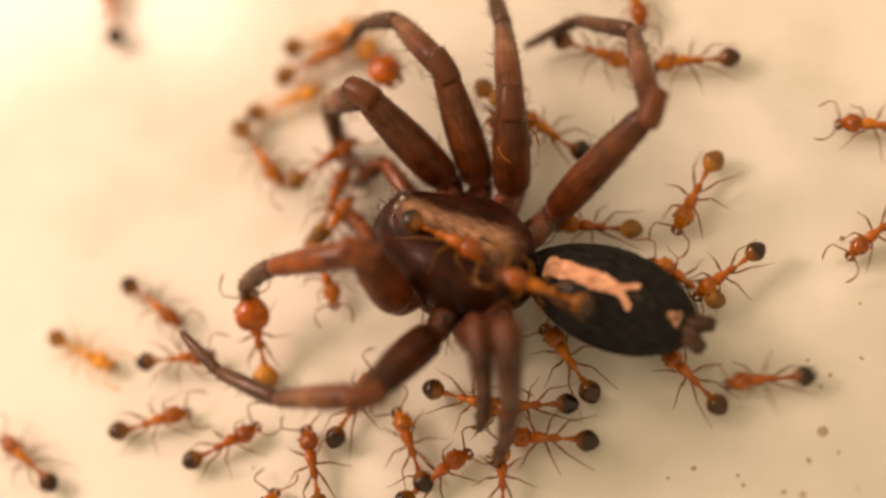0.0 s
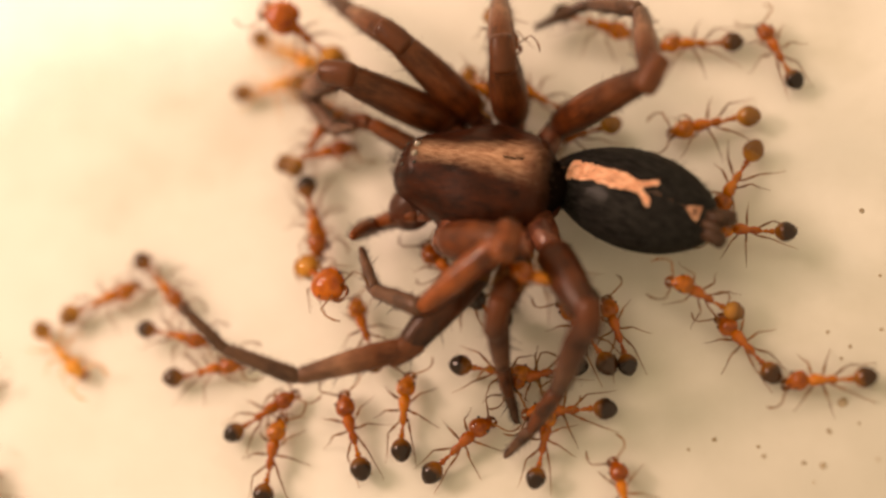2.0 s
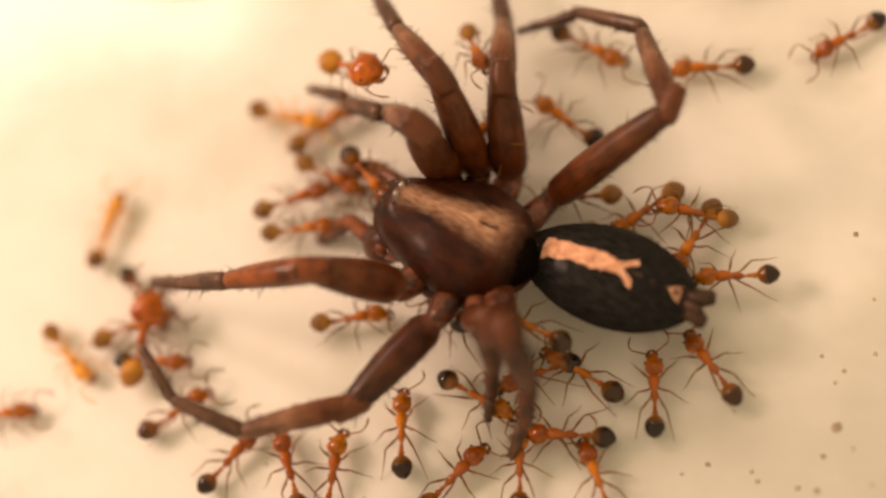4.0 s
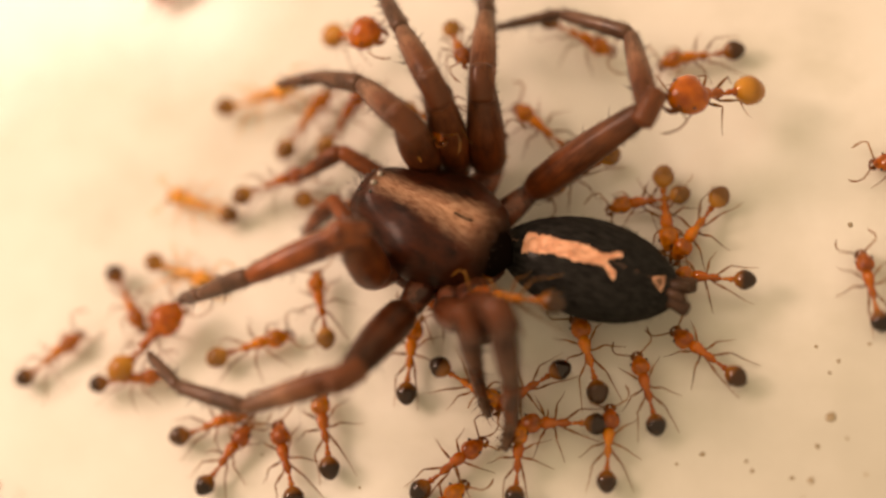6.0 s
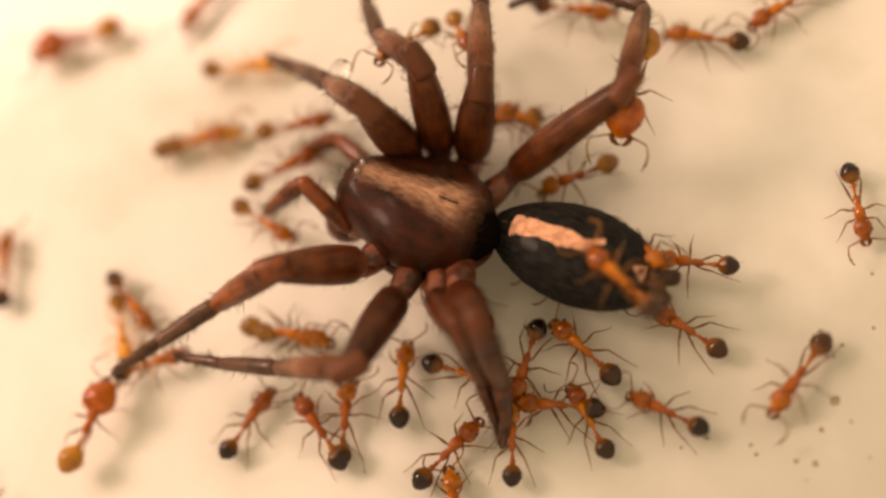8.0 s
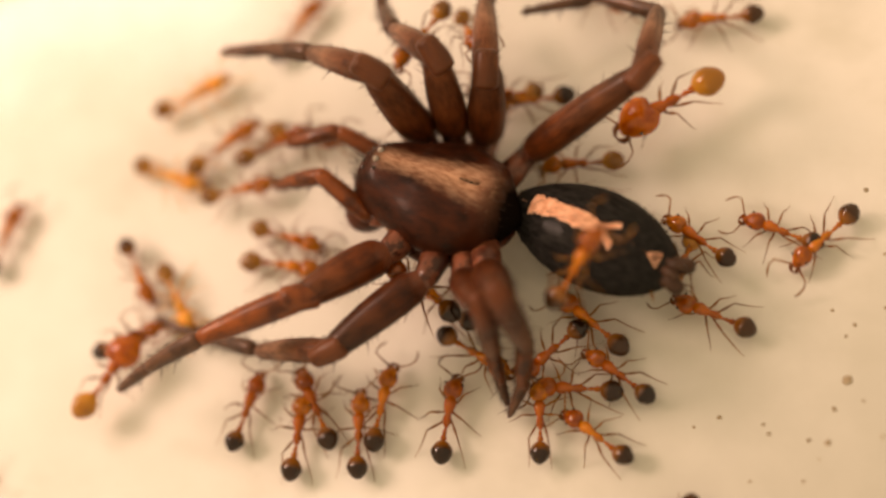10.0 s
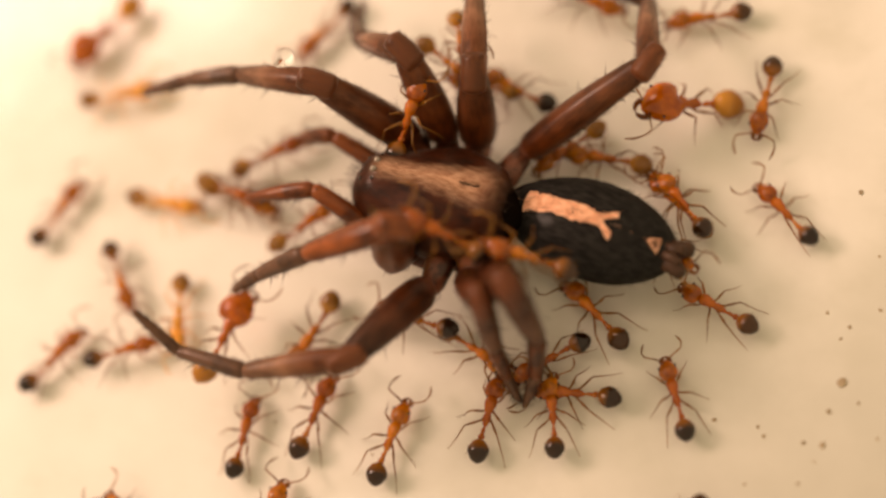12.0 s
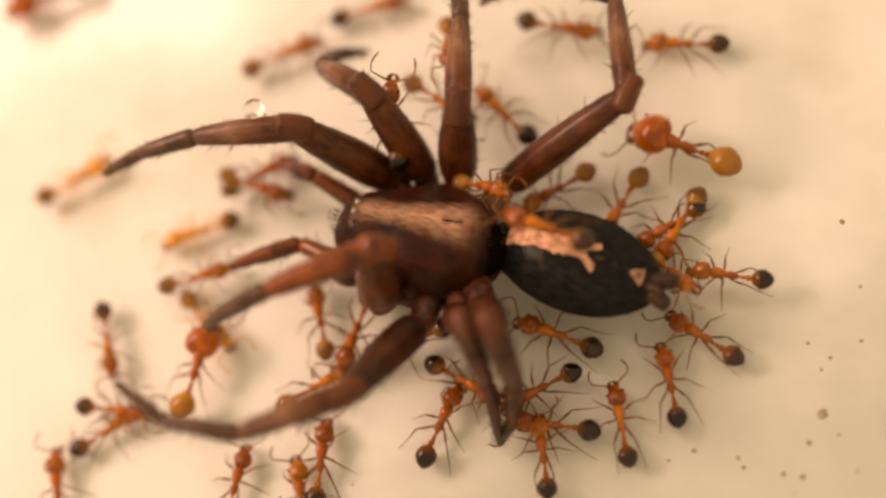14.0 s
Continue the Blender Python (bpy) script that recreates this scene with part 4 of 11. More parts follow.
    walk(limbs["r1"][3], [(0, mm(6.15, -2.61, -0.75, 29.9, 76, 153.8)), (0.5, mm(5.99, -2.6, -0.79, 13.9, 77.8, 130.6)), (0.625, mm(5.94, -2.6, -0.81, 21.9, 78.2, 141.9)), (0.75, mm(5.89, -2.61, -0.83, 30.3, 78.2, 153.8)), (0.875, mm(5.84, -2.62, -0.85, 38.5, 77.9, 165.3)), (1, mm(5.79, -2.63, -0.87, 45.9, 77.3, 176.1)), (1.125, mm(5.75, -2.63, -0.93, 45.4, 77.4, 175.3)), (1.25, mm(5.72, -2.63, -0.98, 44.9, 77.6, 174.6)), (1.375, mm(5.69, -2.63, -1.03, 44.3, 77.7, 173.8)), (1.5, mm(5.66, -2.63, -1.08, 43.8, 77.8, 173)), (1.625, mm(5.86, -2.61, -1.06, 21.5, 61.8, 149)), (1.75, mm(6.05, -2.6, -1.02, 15.3, 38.2, 140.3)), (1.875, mm(6.22, -2.59, -0.99, 13.8, 14.4, 135.8)), (2, mm(6.38, -2.59, -0.95, 14, -3.1, 133)), (2.5, mm(6.71, -2.52, -0.64, 10.2, -9, 118.3)), (2.625, mm(6.21, -2.66, -0.22, 13, -1.7, 103.1)), (2.75, mm(5.55, -2.66, 0.14, 8.8, 21.2, 56.3)), (2.875, mm(4.86, -2.51, 0.33, -14.3, 32.3, -0.3)), (3, mm(4.29, -2.33, 0.35, -23.3, 30.9, -20)), (5.5, mm(3.62, -1.88, 0.52, -21.3, 20.4, -12.8)), (6, mm(3.8, -2.08, 1.04, -22.2, 24.6, -6.8)), (6.5, mm(4.34, -1.99, 1.03, -24.5, 35.4, -2.1)), (7, mm(4.76, -2.72, 1.36, -18.1, -0.6, -24.3)), (7.5, mm(3.86, -2.12, 0.87, -21.2, 21, -17.8)), (8, mm(4.2, -1.95, 0.67, -21.1, 23.4, -23.5)), (8.5, mm(4.12, -2.04, 0.85, -20.8, 20, -20)), (9, mm(4, -1.9, 0.85, -21, 18.9, -13)), (9.25, mm(4.23, -1.94, 0.94, -21.1, 19.1, -11.4)), (9.5, mm(4.49, -1.98, 1.02, -21.1, 19.4, -9.8)), (9.75, mm(4.8, -2.03, 1.07, -21.1, 19.6, -8.1)), (10, mm(5.13, -2.06, 1.1, -21.2, 19.9, -6.5)), (10.25, mm(5.49, -2.06, 1.08, -21.2, 20.1, -4.8)), (10.5, mm(5.84, -2.04, 1.03, -21.2, 20.4, -3.2)), (10.75, mm(6.18, -1.97, 0.94, -21.2, 20.6, -1.5)), (11, mm(6.47, -1.88, 0.84, -21.2, 20.9, 0.1)), (11.25, mm(6.72, -1.75, 0.72, -21.2, 21.2, 1.8)), (11.5, mm(6.92, -1.62, 0.61, -21.2, 21.4, 3.4)), (12, mm(6.96, -1.7, 0.72, -20.6, 17, 4.3)), (12.5, mm(7.4, -0.97, 0.91, -21.1, 18.3, 1.5)), (13, mm(7.4, -0.85, 0.89, -20.7, 15.9, 2.3)), (13.5, mm(7.3, -0.79, 1.31, -20.4, 14.4, 4.9)), (14, mm(7.02, -0.68, 1.32, -20.2, 18.7, 11.9))])
    walk(limbs["r1"][4], [(0, mm(5.73, -2.4, -2.61, 23.9, -35.5, 150.4)), (0.5, mm(5.73, -2.29, -2.67, 24.3, -36.7, 148.3)), (0.625, mm(5.63, -2.36, -2.69, 24.7, -37, 148.8)), (0.75, mm(5.54, -2.44, -2.71, 25.1, -37.4, 149.2)), (0.875, mm(5.45, -2.52, -2.73, 25.5, -37.7, 149.7)), (1, mm(5.37, -2.6, -2.74, 25.9, -38.1, 150.1)), (1.125, mm(5.34, -2.6, -2.8, 26.1, -37.9, 149.8)), (1.25, mm(5.31, -2.59, -2.85, 26.2, -37.7, 149.4)), (1.375, mm(5.28, -2.59, -2.91, 26.4, -37.5, 149.1)), (1.5, mm(5.26, -2.58, -2.96, 26.5, -37.3, 148.8)), (1.625, mm(5.08, -2.15, -2.75, 26, -37.4, 147.6)), (1.75, mm(4.89, -1.64, -2.21, 25.4, -37.5, 146.4)), (1.875, mm(4.89, -1.3, -1.46, 24.9, -37.7, 145.2)), (2, mm(5.07, -1.19, -0.85, 24.4, -37.8, 144)), (2.5, mm(5.81, -0.85, -0.34, 23.9, -35.1, 149.1)), (2.625, mm(5.77, -0.79, -0.16, 26.9, -31.1, 141.1)), (2.75, mm(6.54, -1.17, -0.55, 25.2, 11.3, 79.5)), (2.875, mm(6.48, -2.52, -0.69, -17.1, 25.7, 3.4)), (3, mm(5.84, -2.89, -0.64, -21.9, 23.8, -4.9)), (5.5, mm(5.37, -2.28, -0.15, -20.2, 8.3, 0)), (6, mm(5.53, -2.29, 0.24, -20.5, 24.8, 15.7)), (6.5, mm(5.9, -2.05, -0.08, -21.9, 41.8, 24.4)), (7, mm(6.51, -3.51, 1.38, -19.4, -16.2, -14.9)), (7.5, mm(5.57, -2.67, 0.18, -20.9, 16.6, -5.3)), (8, mm(5.82, -2.65, -0.09, -21, 19.6, -15.6)), (8.5, mm(5.82, -2.66, 0.19, -20.6, 14.6, -9.8)), (9, mm(5.77, -2.31, 0.23, -20.5, 12.9, 2.2)), (9.25, mm(6, -2.29, 0.31, -20.6, 13.8, 3.4)), (9.5, mm(6.28, -2.29, 0.38, -20.6, 14.8, 4.6)), (9.75, mm(6.59, -2.28, 0.43, -20.6, 15.7, 5.8)), (10, mm(6.93, -2.26, 0.44, -20.6, 16.7, 7.1)), (10.25, mm(7.29, -2.22, 0.42, -20.6, 17.7, 8.3)), (10.5, mm(7.64, -2.14, 0.36, -20.6, 18.6, 9.6)), (10.75, mm(7.97, -2.02, 0.26, -20.5, 19.6, 10.8)), (11, mm(8.26, -1.87, 0.15, -20.4, 20.5, 12.1)), (11.25, mm(8.51, -1.7, 0.03, -20.3, 21.5, 13.3)), (11.5, mm(8.7, -1.51, -0.09, -20.2, 22.4, 14.6)), (12, mm(8.79, -1.56, 0.16, -19.2, 16.6, 18)), (12.5, mm(9.22, -0.92, 0.31, -22.5, 26.9, -3)), (13, mm(9.25, -0.78, 0.36, -21.9, 23.1, -1.8)), (13.5, mm(9.15, -0.63, 0.83, -22.1, 25.2, 0.2)), (14, mm(8.8, -0.3, 0.7, -21.6, 31.2, 14))])
    walk(limbs["r2"][0], [(0, mm(0.95, -2.6, -1.6, -23.2, -60.8, -30.4)), (0.5, mm(0.95, -2.6, -1.6, -25.2, -61.6, -26.4)), (1, mm(0.95, -2.6, -1.6, -25.4, -61.2, -25.5)), (1.5, mm(0.95, -2.6, -1.6, -24.6, -58.4, -24)), (2, mm(0.95, -2.6, -1.6, -37.2, -56.3, -1.1)), (2.5, mm(0.95, -2.6, -1.6, -35.7, -61.8, -10.1)), (3, mm(0.95, -2.6, -1.6, -35.4, -60.9, -4.8)), (3.25, mm(0.95, -2.6, -1.6, -38.9, -64.2, -4.1)), (3.5, mm(0.95, -2.6, -1.6, -43.1, -67.7, -2.8)), (3.75, mm(0.95, -2.6, -1.6, -48.7, -71.2, -0.3)), (4, mm(0.95, -2.6, -1.6, -56.3, -74.7, 4.3)), (4.25, mm(0.95, -2.6, -1.6, -67.6, -78.1, 12.5)), (4.5, mm(0.95, -2.6, -1.6, -85.4, -80.8, 27.2)), (4.75, mm(0.95, -2.6, -1.6, -112.3, -82.3, 51.1)), (5, mm(0.95, -2.6, -1.6, -142.2, -82, 78)), (5.25, mm(0.95, -2.6, -1.6, -164.3, -80.1, 97.3)), (5.5, mm(0.95, -2.6, -1.6, -178.2, -77.6, 108.5)), (6, mm(0.95, -2.6, -1.6, -139.9, -79.9, 72.5)), (6.5, mm(0.95, -2.6, -1.6, -117.1, -79.3, 48.9)), (7, mm(0.95, -2.6, -1.6, 147.8, -68.1, 136.5)), (7.5, mm(0.95, -2.6, -1.6, -148.7, -81.3, 75.6)), (8, mm(0.95, -2.6, -1.6, -94.3, -84.5, 31)), (8.5, mm(0.95, -2.6, -1.6, -76.1, -83, 16.5)), (9, mm(0.95, -2.6, -1.6, -170.6, -82.9, 101.9)), (11.5, mm(0.95, -2.6, -1.6, -88.1, -78.8, 37.7)), (12, mm(0.95, -2.6, -1.6, -68, -77.5, 15.4)), (12.5, mm(0.95, -2.6, -1.6, -56.5, -72.8, 12.4)), (13, mm(0.95, -2.6, -1.6, -53.1, -70.8, 10.7)), (13.5, mm(0.95, -2.6, -1.6, -57.3, -72.2, 16.5)), (14, mm(0.95, -2.6, -1.6, -52.1, -72.6, 8.5))])
    walk(limbs["r2"][1], [(0, mm(2.59, -3.56, 1.81, -18.3, -28.4, -29.1)), (0.5, mm(2.61, -3.43, 1.83, -19.1, -29, -25.3)), (1, mm(2.64, -3.41, 1.82, -18.9, -24.9, -24.7)), (1.5, mm(2.82, -3.43, 1.72, -17.7, -25.1, -29)), (2, mm(3.11, -2.64, 1.65, -18.5, -21.8, -26.3)), (2.5, mm(2.76, -2.92, 1.84, -17.1, -24.4, -33.7)), (3, mm(2.84, -2.76, 1.81, -19.5, -26.9, -21.2)), (3.25, mm(2.64, -2.72, 1.91, -19.7, -29, -21.9)), (3.5, mm(2.43, -2.67, 2.01, -20, -31.1, -22.6)), (3.75, mm(2.21, -2.61, 2.09, -20.2, -33.3, -23.4)), (4, mm(1.97, -2.52, 2.16, -20.3, -35.5, -24.2)), (4.25, mm(1.74, -2.43, 2.22, -20.5, -37.7, -24.9)), (4.5, mm(1.5, -2.32, 2.25, -20.6, -39.9, -25.7)), (4.75, mm(1.28, -2.2, 2.27, -20.7, -42.1, -26.5)), (5, mm(1.06, -2.07, 2.26, -20.7, -44.2, -27.4)), (5.25, mm(0.86, -1.94, 2.24, -20.7, -46.4, -28.2)), (5.5, mm(0.68, -1.81, 2.21, -20.6, -48.5, -29.1)), (6, mm(1.16, -1.95, 2.24, -19.6, -46.1, -27.7)), (6.5, mm(1.42, -2.06, 2.23, -20.2, -41.9, -27.1)), (7, mm(-0.1, -1.6, 2.02, -12.4, -38.9, -42.7)), (7.5, mm(1.1, -2.03, 2.26, -17.7, -34.6, -28.1)), (8, mm(1.27, -2.41, 2.28, -18.5, -33.1, -26.3)), (8.5, mm(1.4, -2.46, 2.27, -16.5, -29.1, -34)), (9, mm(0.85, -2.13, 2.27, -18.1, -37.1, -28.1)), (11.5, mm(1.55, -2.14, 2.23, -19.7, -32, -23.2)), (12, mm(1.76, -2.38, 2.21, -19.1, -26.1, -23.4)), (12.5, mm(2.08, -2.35, 2.13, -19, -26.7, -24.9)), (13, mm(2.21, -2.36, 2.08, -18.8, -24.5, -24.4)), (13.5, mm(2.1, -2.26, 2.11, -19.3, -27.5, -22.7)), (14, mm(2.1, -2.43, 2.12, -18.7, -29.1, -25.9))])
    walk(limbs["r2"][2], [(0, mm(2.59, -3.56, 1.81, -18.1, 4.1, -28.4)), (0.5, mm(2.61, -3.43, 1.83, -18.5, 3.6, -24.8)), (1, mm(2.64, -3.41, 1.82, -19.3, 11.4, -24.3)), (1.5, mm(2.82, -3.43, 1.72, -17.9, 8.4, -31.6)), (2, mm(3.11, -2.64, 1.65, -16.9, 14.9, -40.4)), (2.5, mm(2.76, -2.92, 1.84, -15.9, 14.8, -45)), (3, mm(2.84, -2.76, 1.81, -17.9, 8, -29.2)), (3.25, mm(2.64, -2.72, 1.91, -17.8, 7.4, -30)), (3.5, mm(2.43, -2.67, 2.01, -17.6, 6.8, -30.8)), (3.75, mm(2.21, -2.61, 2.09, -17.5, 6.3, -31.6)), (4, mm(1.97, -2.52, 2.16, -17.3, 5.7, -32.5)), (4.25, mm(1.74, -2.43, 2.22, -17.2, 5.1, -33.3)), (4.5, mm(1.5, -2.32, 2.25, -17, 4.5, -34.1)), (4.75, mm(1.28, -2.2, 2.27, -16.8, 4, -34.9)), (5, mm(1.06, -2.07, 2.26, -16.6, 3.4, -35.8)), (5.25, mm(0.86, -1.94, 2.24, -16.4, 2.9, -36.6)), (5.5, mm(0.68, -1.81, 2.21, -16.2, 2.3, -37.4)), (6, mm(1.16, -1.95, 2.24, -15.7, -0.3, -37.6)), (6.5, mm(1.42, -2.06, 2.23, -15.9, 3.5, -37.5)), (7, mm(-0.1, -1.6, 2.02, -20.8, 34.1, -43.1)), (7.5, mm(1.1, -2.03, 2.26, -18.9, 22.7, -37.2)), (8, mm(1.27, -2.41, 2.28, -19.2, 20.7, -31.2)), (8.5, mm(1.4, -2.46, 2.27, -19.6, 27.2, -40.1)), (9, mm(0.85, -2.13, 2.27, -18.9, 20.3, -33.9)), (11.5, mm(1.55, -2.14, 2.23, -19.3, 20.3, -33.6)), (12, mm(1.76, -2.38, 2.21, -21.2, 27.7, -32.2)), (12.5, mm(2.08, -2.35, 2.13, -19.4, 22.4, -36.1)), (13, mm(2.21, -2.36, 2.08, -19.6, 24.7, -36.4)), (13.5, mm(2.1, -2.26, 2.11, -19, 20.6, -34.7)), (14, mm(2.1, -2.43, 2.12, -18.2, 17.1, -36))])
    walk(limbs["r2"][3], [(0, mm(4.87, -4.8, 1.62, -25.2, 35.8, -8.1)), (0.5, mm(4.97, -4.52, 1.67, -26.3, 39.1, -8.1)), (1, mm(4.96, -4.45, 1.31, -26.2, 38, -14.3)), (1.5, mm(5, -4.77, 1.35, -19.1, 13.9, -28.6)), (2, mm(5.03, -4.27, 0.98, -16, 16.2, -45.2)), (2.5, mm(4.55, -4.7, 1.17, -16.4, 13.5, -42.2)), (3, mm(5.09, -4.01, 1.45, -16, 9.4, -40.2)), (3.25, mm(4.88, -4.01, 1.58, -16, 9.1, -40.1)), (3.5, mm(4.65, -4, 1.7, -16, 8.8, -40.1)), (3.75, mm(4.41, -3.96, 1.81, -16, 8.5, -40)), (4, mm(4.16, -3.91, 1.9, -16, 8.2, -40)), (4.25, mm(3.9, -3.85, 1.98, -16, 7.9, -39.9)), (4.5, mm(3.65, -3.77, 2.04, -16, 7.6, -39.8)), (4.75, mm(3.4, -3.68, 2.08, -16, 7.3, -39.8)), (5, mm(3.17, -3.58, 2.11, -16, 7, -39.7)), (5.25, mm(2.95, -3.48, 2.11, -16, 6.7, -39.7)), (5.5, mm(2.75, -3.38, 2.1, -16, 6.4, -39.6)), (6, mm(3.22, -3.54, 2.25, -15.8, 7.1, -39.6)), (6.5, mm(3.49, -3.64, 2.08, -15.6, 11.3, -41.8)), (7, mm(1.47, -3.07, 0.56, -12.6, 14.5, -54.8)), (7.5, mm(3.02, -3.49, 1.25, -12.5, 8.6, -53.6)), (8, mm(3.35, -3.67, 1.36, -14.1, 10.6, -47.9)), (8.5, mm(3.17, -3.96, 1.08, -13.7, 8.6, -49.4)), (9, mm(2.87, -3.49, 1.37, -13.9, 13.8, -49.2)), (11.5, mm(3.58, -3.49, 1.32, -15, 22, -54.4)), (12, mm(3.7, -3.6, 1.01, -14.6, 24.8, -56.9)), (12.5, mm(4.02, -3.77, 1.13, -10.7, 32.4, -70.6)), (13, mm(4.11, -3.76, 1, -2.3, 30.5, -84.4)), (13.5, mm(4.09, -3.64, 1.2, -5.5, 30.8, -78.8)), (14, mm(4.11, -3.89, 1.36, -5.6, 33.9, -80.1))])
    walk(limbs["r2"][4], [(0, mm(6.22, -4.99, 0.64, -27.2, 58.5, 26)), (0.5, mm(6.26, -4.7, 0.61, -30.8, 64.6, 26)), (1, mm(6.24, -4.78, 0.28, -35.8, 60, 3.6)), (1.5, mm(6.43, -5.55, 0.95, -20.3, 19.1, -25.1)), (2, mm(6.17, -5.41, 0.51, -15.1, 17.7, -49.9)), (2.5, mm(5.76, -5.8, 0.78, -16.8, 11.9, -39.7)), (3, mm(6.36, -5.08, 1.18, -13.5, 10.4, -50.6)), (3.25, mm(6.14, -5.08, 1.31, -13.8, 10.4, -49.7)), (3.5, mm(5.92, -5.06, 1.44, -14, 10.4, -48.8)), (3.75, mm(5.68, -5.03, 1.56, -14.3, 10.4, -47.9)), (4, mm(5.43, -4.98, 1.67, -14.5, 10.4, -47)), (4.25, mm(5.18, -4.91, 1.75, -14.8, 10.5, -46)), (4.5, mm(4.93, -4.84, 1.82, -15, 10.5, -45.1)), (4.75, mm(4.68, -4.75, 1.87, -15.3, 10.5, -44.2)), (5, mm(4.45, -4.65, 1.9, -15.5, 10.5, -43.3)), (5.25, mm(4.23, -4.55, 1.92, -15.8, 10.6, -42.4)), (5.5, mm(4.04, -4.44, 1.91, -16, 10.6, -41.5)), (6, mm(4.5, -4.6, 2.04, -16.2, 14.1, -41.4)), (6.5, mm(4.72, -4.74, 1.75, -15.6, 18.3, -46)), (7, mm(2.41, -4.4, 0.14, -8.3, -4, -63.8)), (7.5, mm(4.01, -4.83, 1, -7.3, -4.3, -67.7)), (8, mm(4.46, -4.9, 1.05, -9.2, 0.9, -61.7)), (8.5, mm(4.25, -5.22, 0.83, -10.4, -8.6, -57.5)), (9, mm(3.94, -4.73, 0.97, -9, 6.6, -63.2)), (11.5, mm(4.49, -4.76, 0.69, -7.8, 21.4, -73.1)), (12, mm(4.53, -4.88, 0.31, -5.5, 18.9, -77.8)), (12.5, mm(4.49, -5.11, 0.23, 7.2, 32.2, -103.7)), (13, mm(4.25, -5.2, 0.15, 13.9, 22, -122.8)), (13.5, mm(4.37, -5.06, 0.34, 13, 26.6, -117.4)), (14, mm(4.35, -5.26, 0.42, 16.7, 33.7, -122.5))])
    walk(limbs["r3"][0], [(0, mm(0, -2.75, -1.6, -11.6, -74.7, -63.2)), (0.5, mm(0, -2.75, -1.6, -16, -68, -50.8)), (1, mm(0, -2.75, -1.6, -6.9, -65.2, -65.5)), (1.5, mm(0, -2.75, -1.6, -6.1, -61.4, -67.3)), (1.625, mm(0, -2.75, -1.6, -7.6, -70.3, -69.4)), (1.75, mm(0, -2.75, -1.6, -8.7, -79.9, -72)), (1.875, mm(0, -2.75, -1.6, 14.1, -89.4, -98.5)), (2, mm(0, -2.75, -1.6, 164.2, -81.6, 108)), (2.5, mm(0, -2.75, -1.6, 37.3, -78.3, -140.8)), (2.625, mm(0, -2.75, -1.6, 10.1, -77, -104.4)), (2.75, mm(0, -2.75, -1.6, -7.5, -72.4, -76.8)), (2.875, mm(0, -2.75, -1.6, -14.7, -66.4, -59.3)), (3, mm(0, -2.75, -1.6, -16.7, -60.6, -47.8)), (5.5, mm(0, -2.75, -1.6, -1.5, -75.7, -79.1)), (6, mm(0, -2.75, -1.6, -20.9, -77.3, -48.9)), (6.5, mm(0, -2.75, -1.6, -52.1, -81.5, -21.6)), (7, mm(0, -2.75, -1.6, 51, -77.4, -146.6)), (7.5, mm(0, -2.75, -1.6, 53.2, -81.5, -147.3)), (8, mm(0, -2.75, -1.6, 59.3, -82.3, -154.7)), (8.5, mm(0, -2.75, -1.6, 43.6, -81.5, -135.3)), (9, mm(0, -2.75, -1.6, 53.3, -83.6, -137.6)), (11.5, mm(0, -2.75, -1.6, 144.3, -81.5, 119.6)), (12, mm(0, -2.75, -1.6, 128, -85.7, 135.7)), (12.5, mm(0, -2.75, -1.6, 82.5, -86.2, -173.4)), (13, mm(0, -2.75, -1.6, 39.3, -83.4, -134.8)), (13.5, mm(0, -2.75, -1.6, 73.5, -81.8, -175.4)), (14, mm(0, -2.75, -1.6, 87, -83.1, 170.5))])
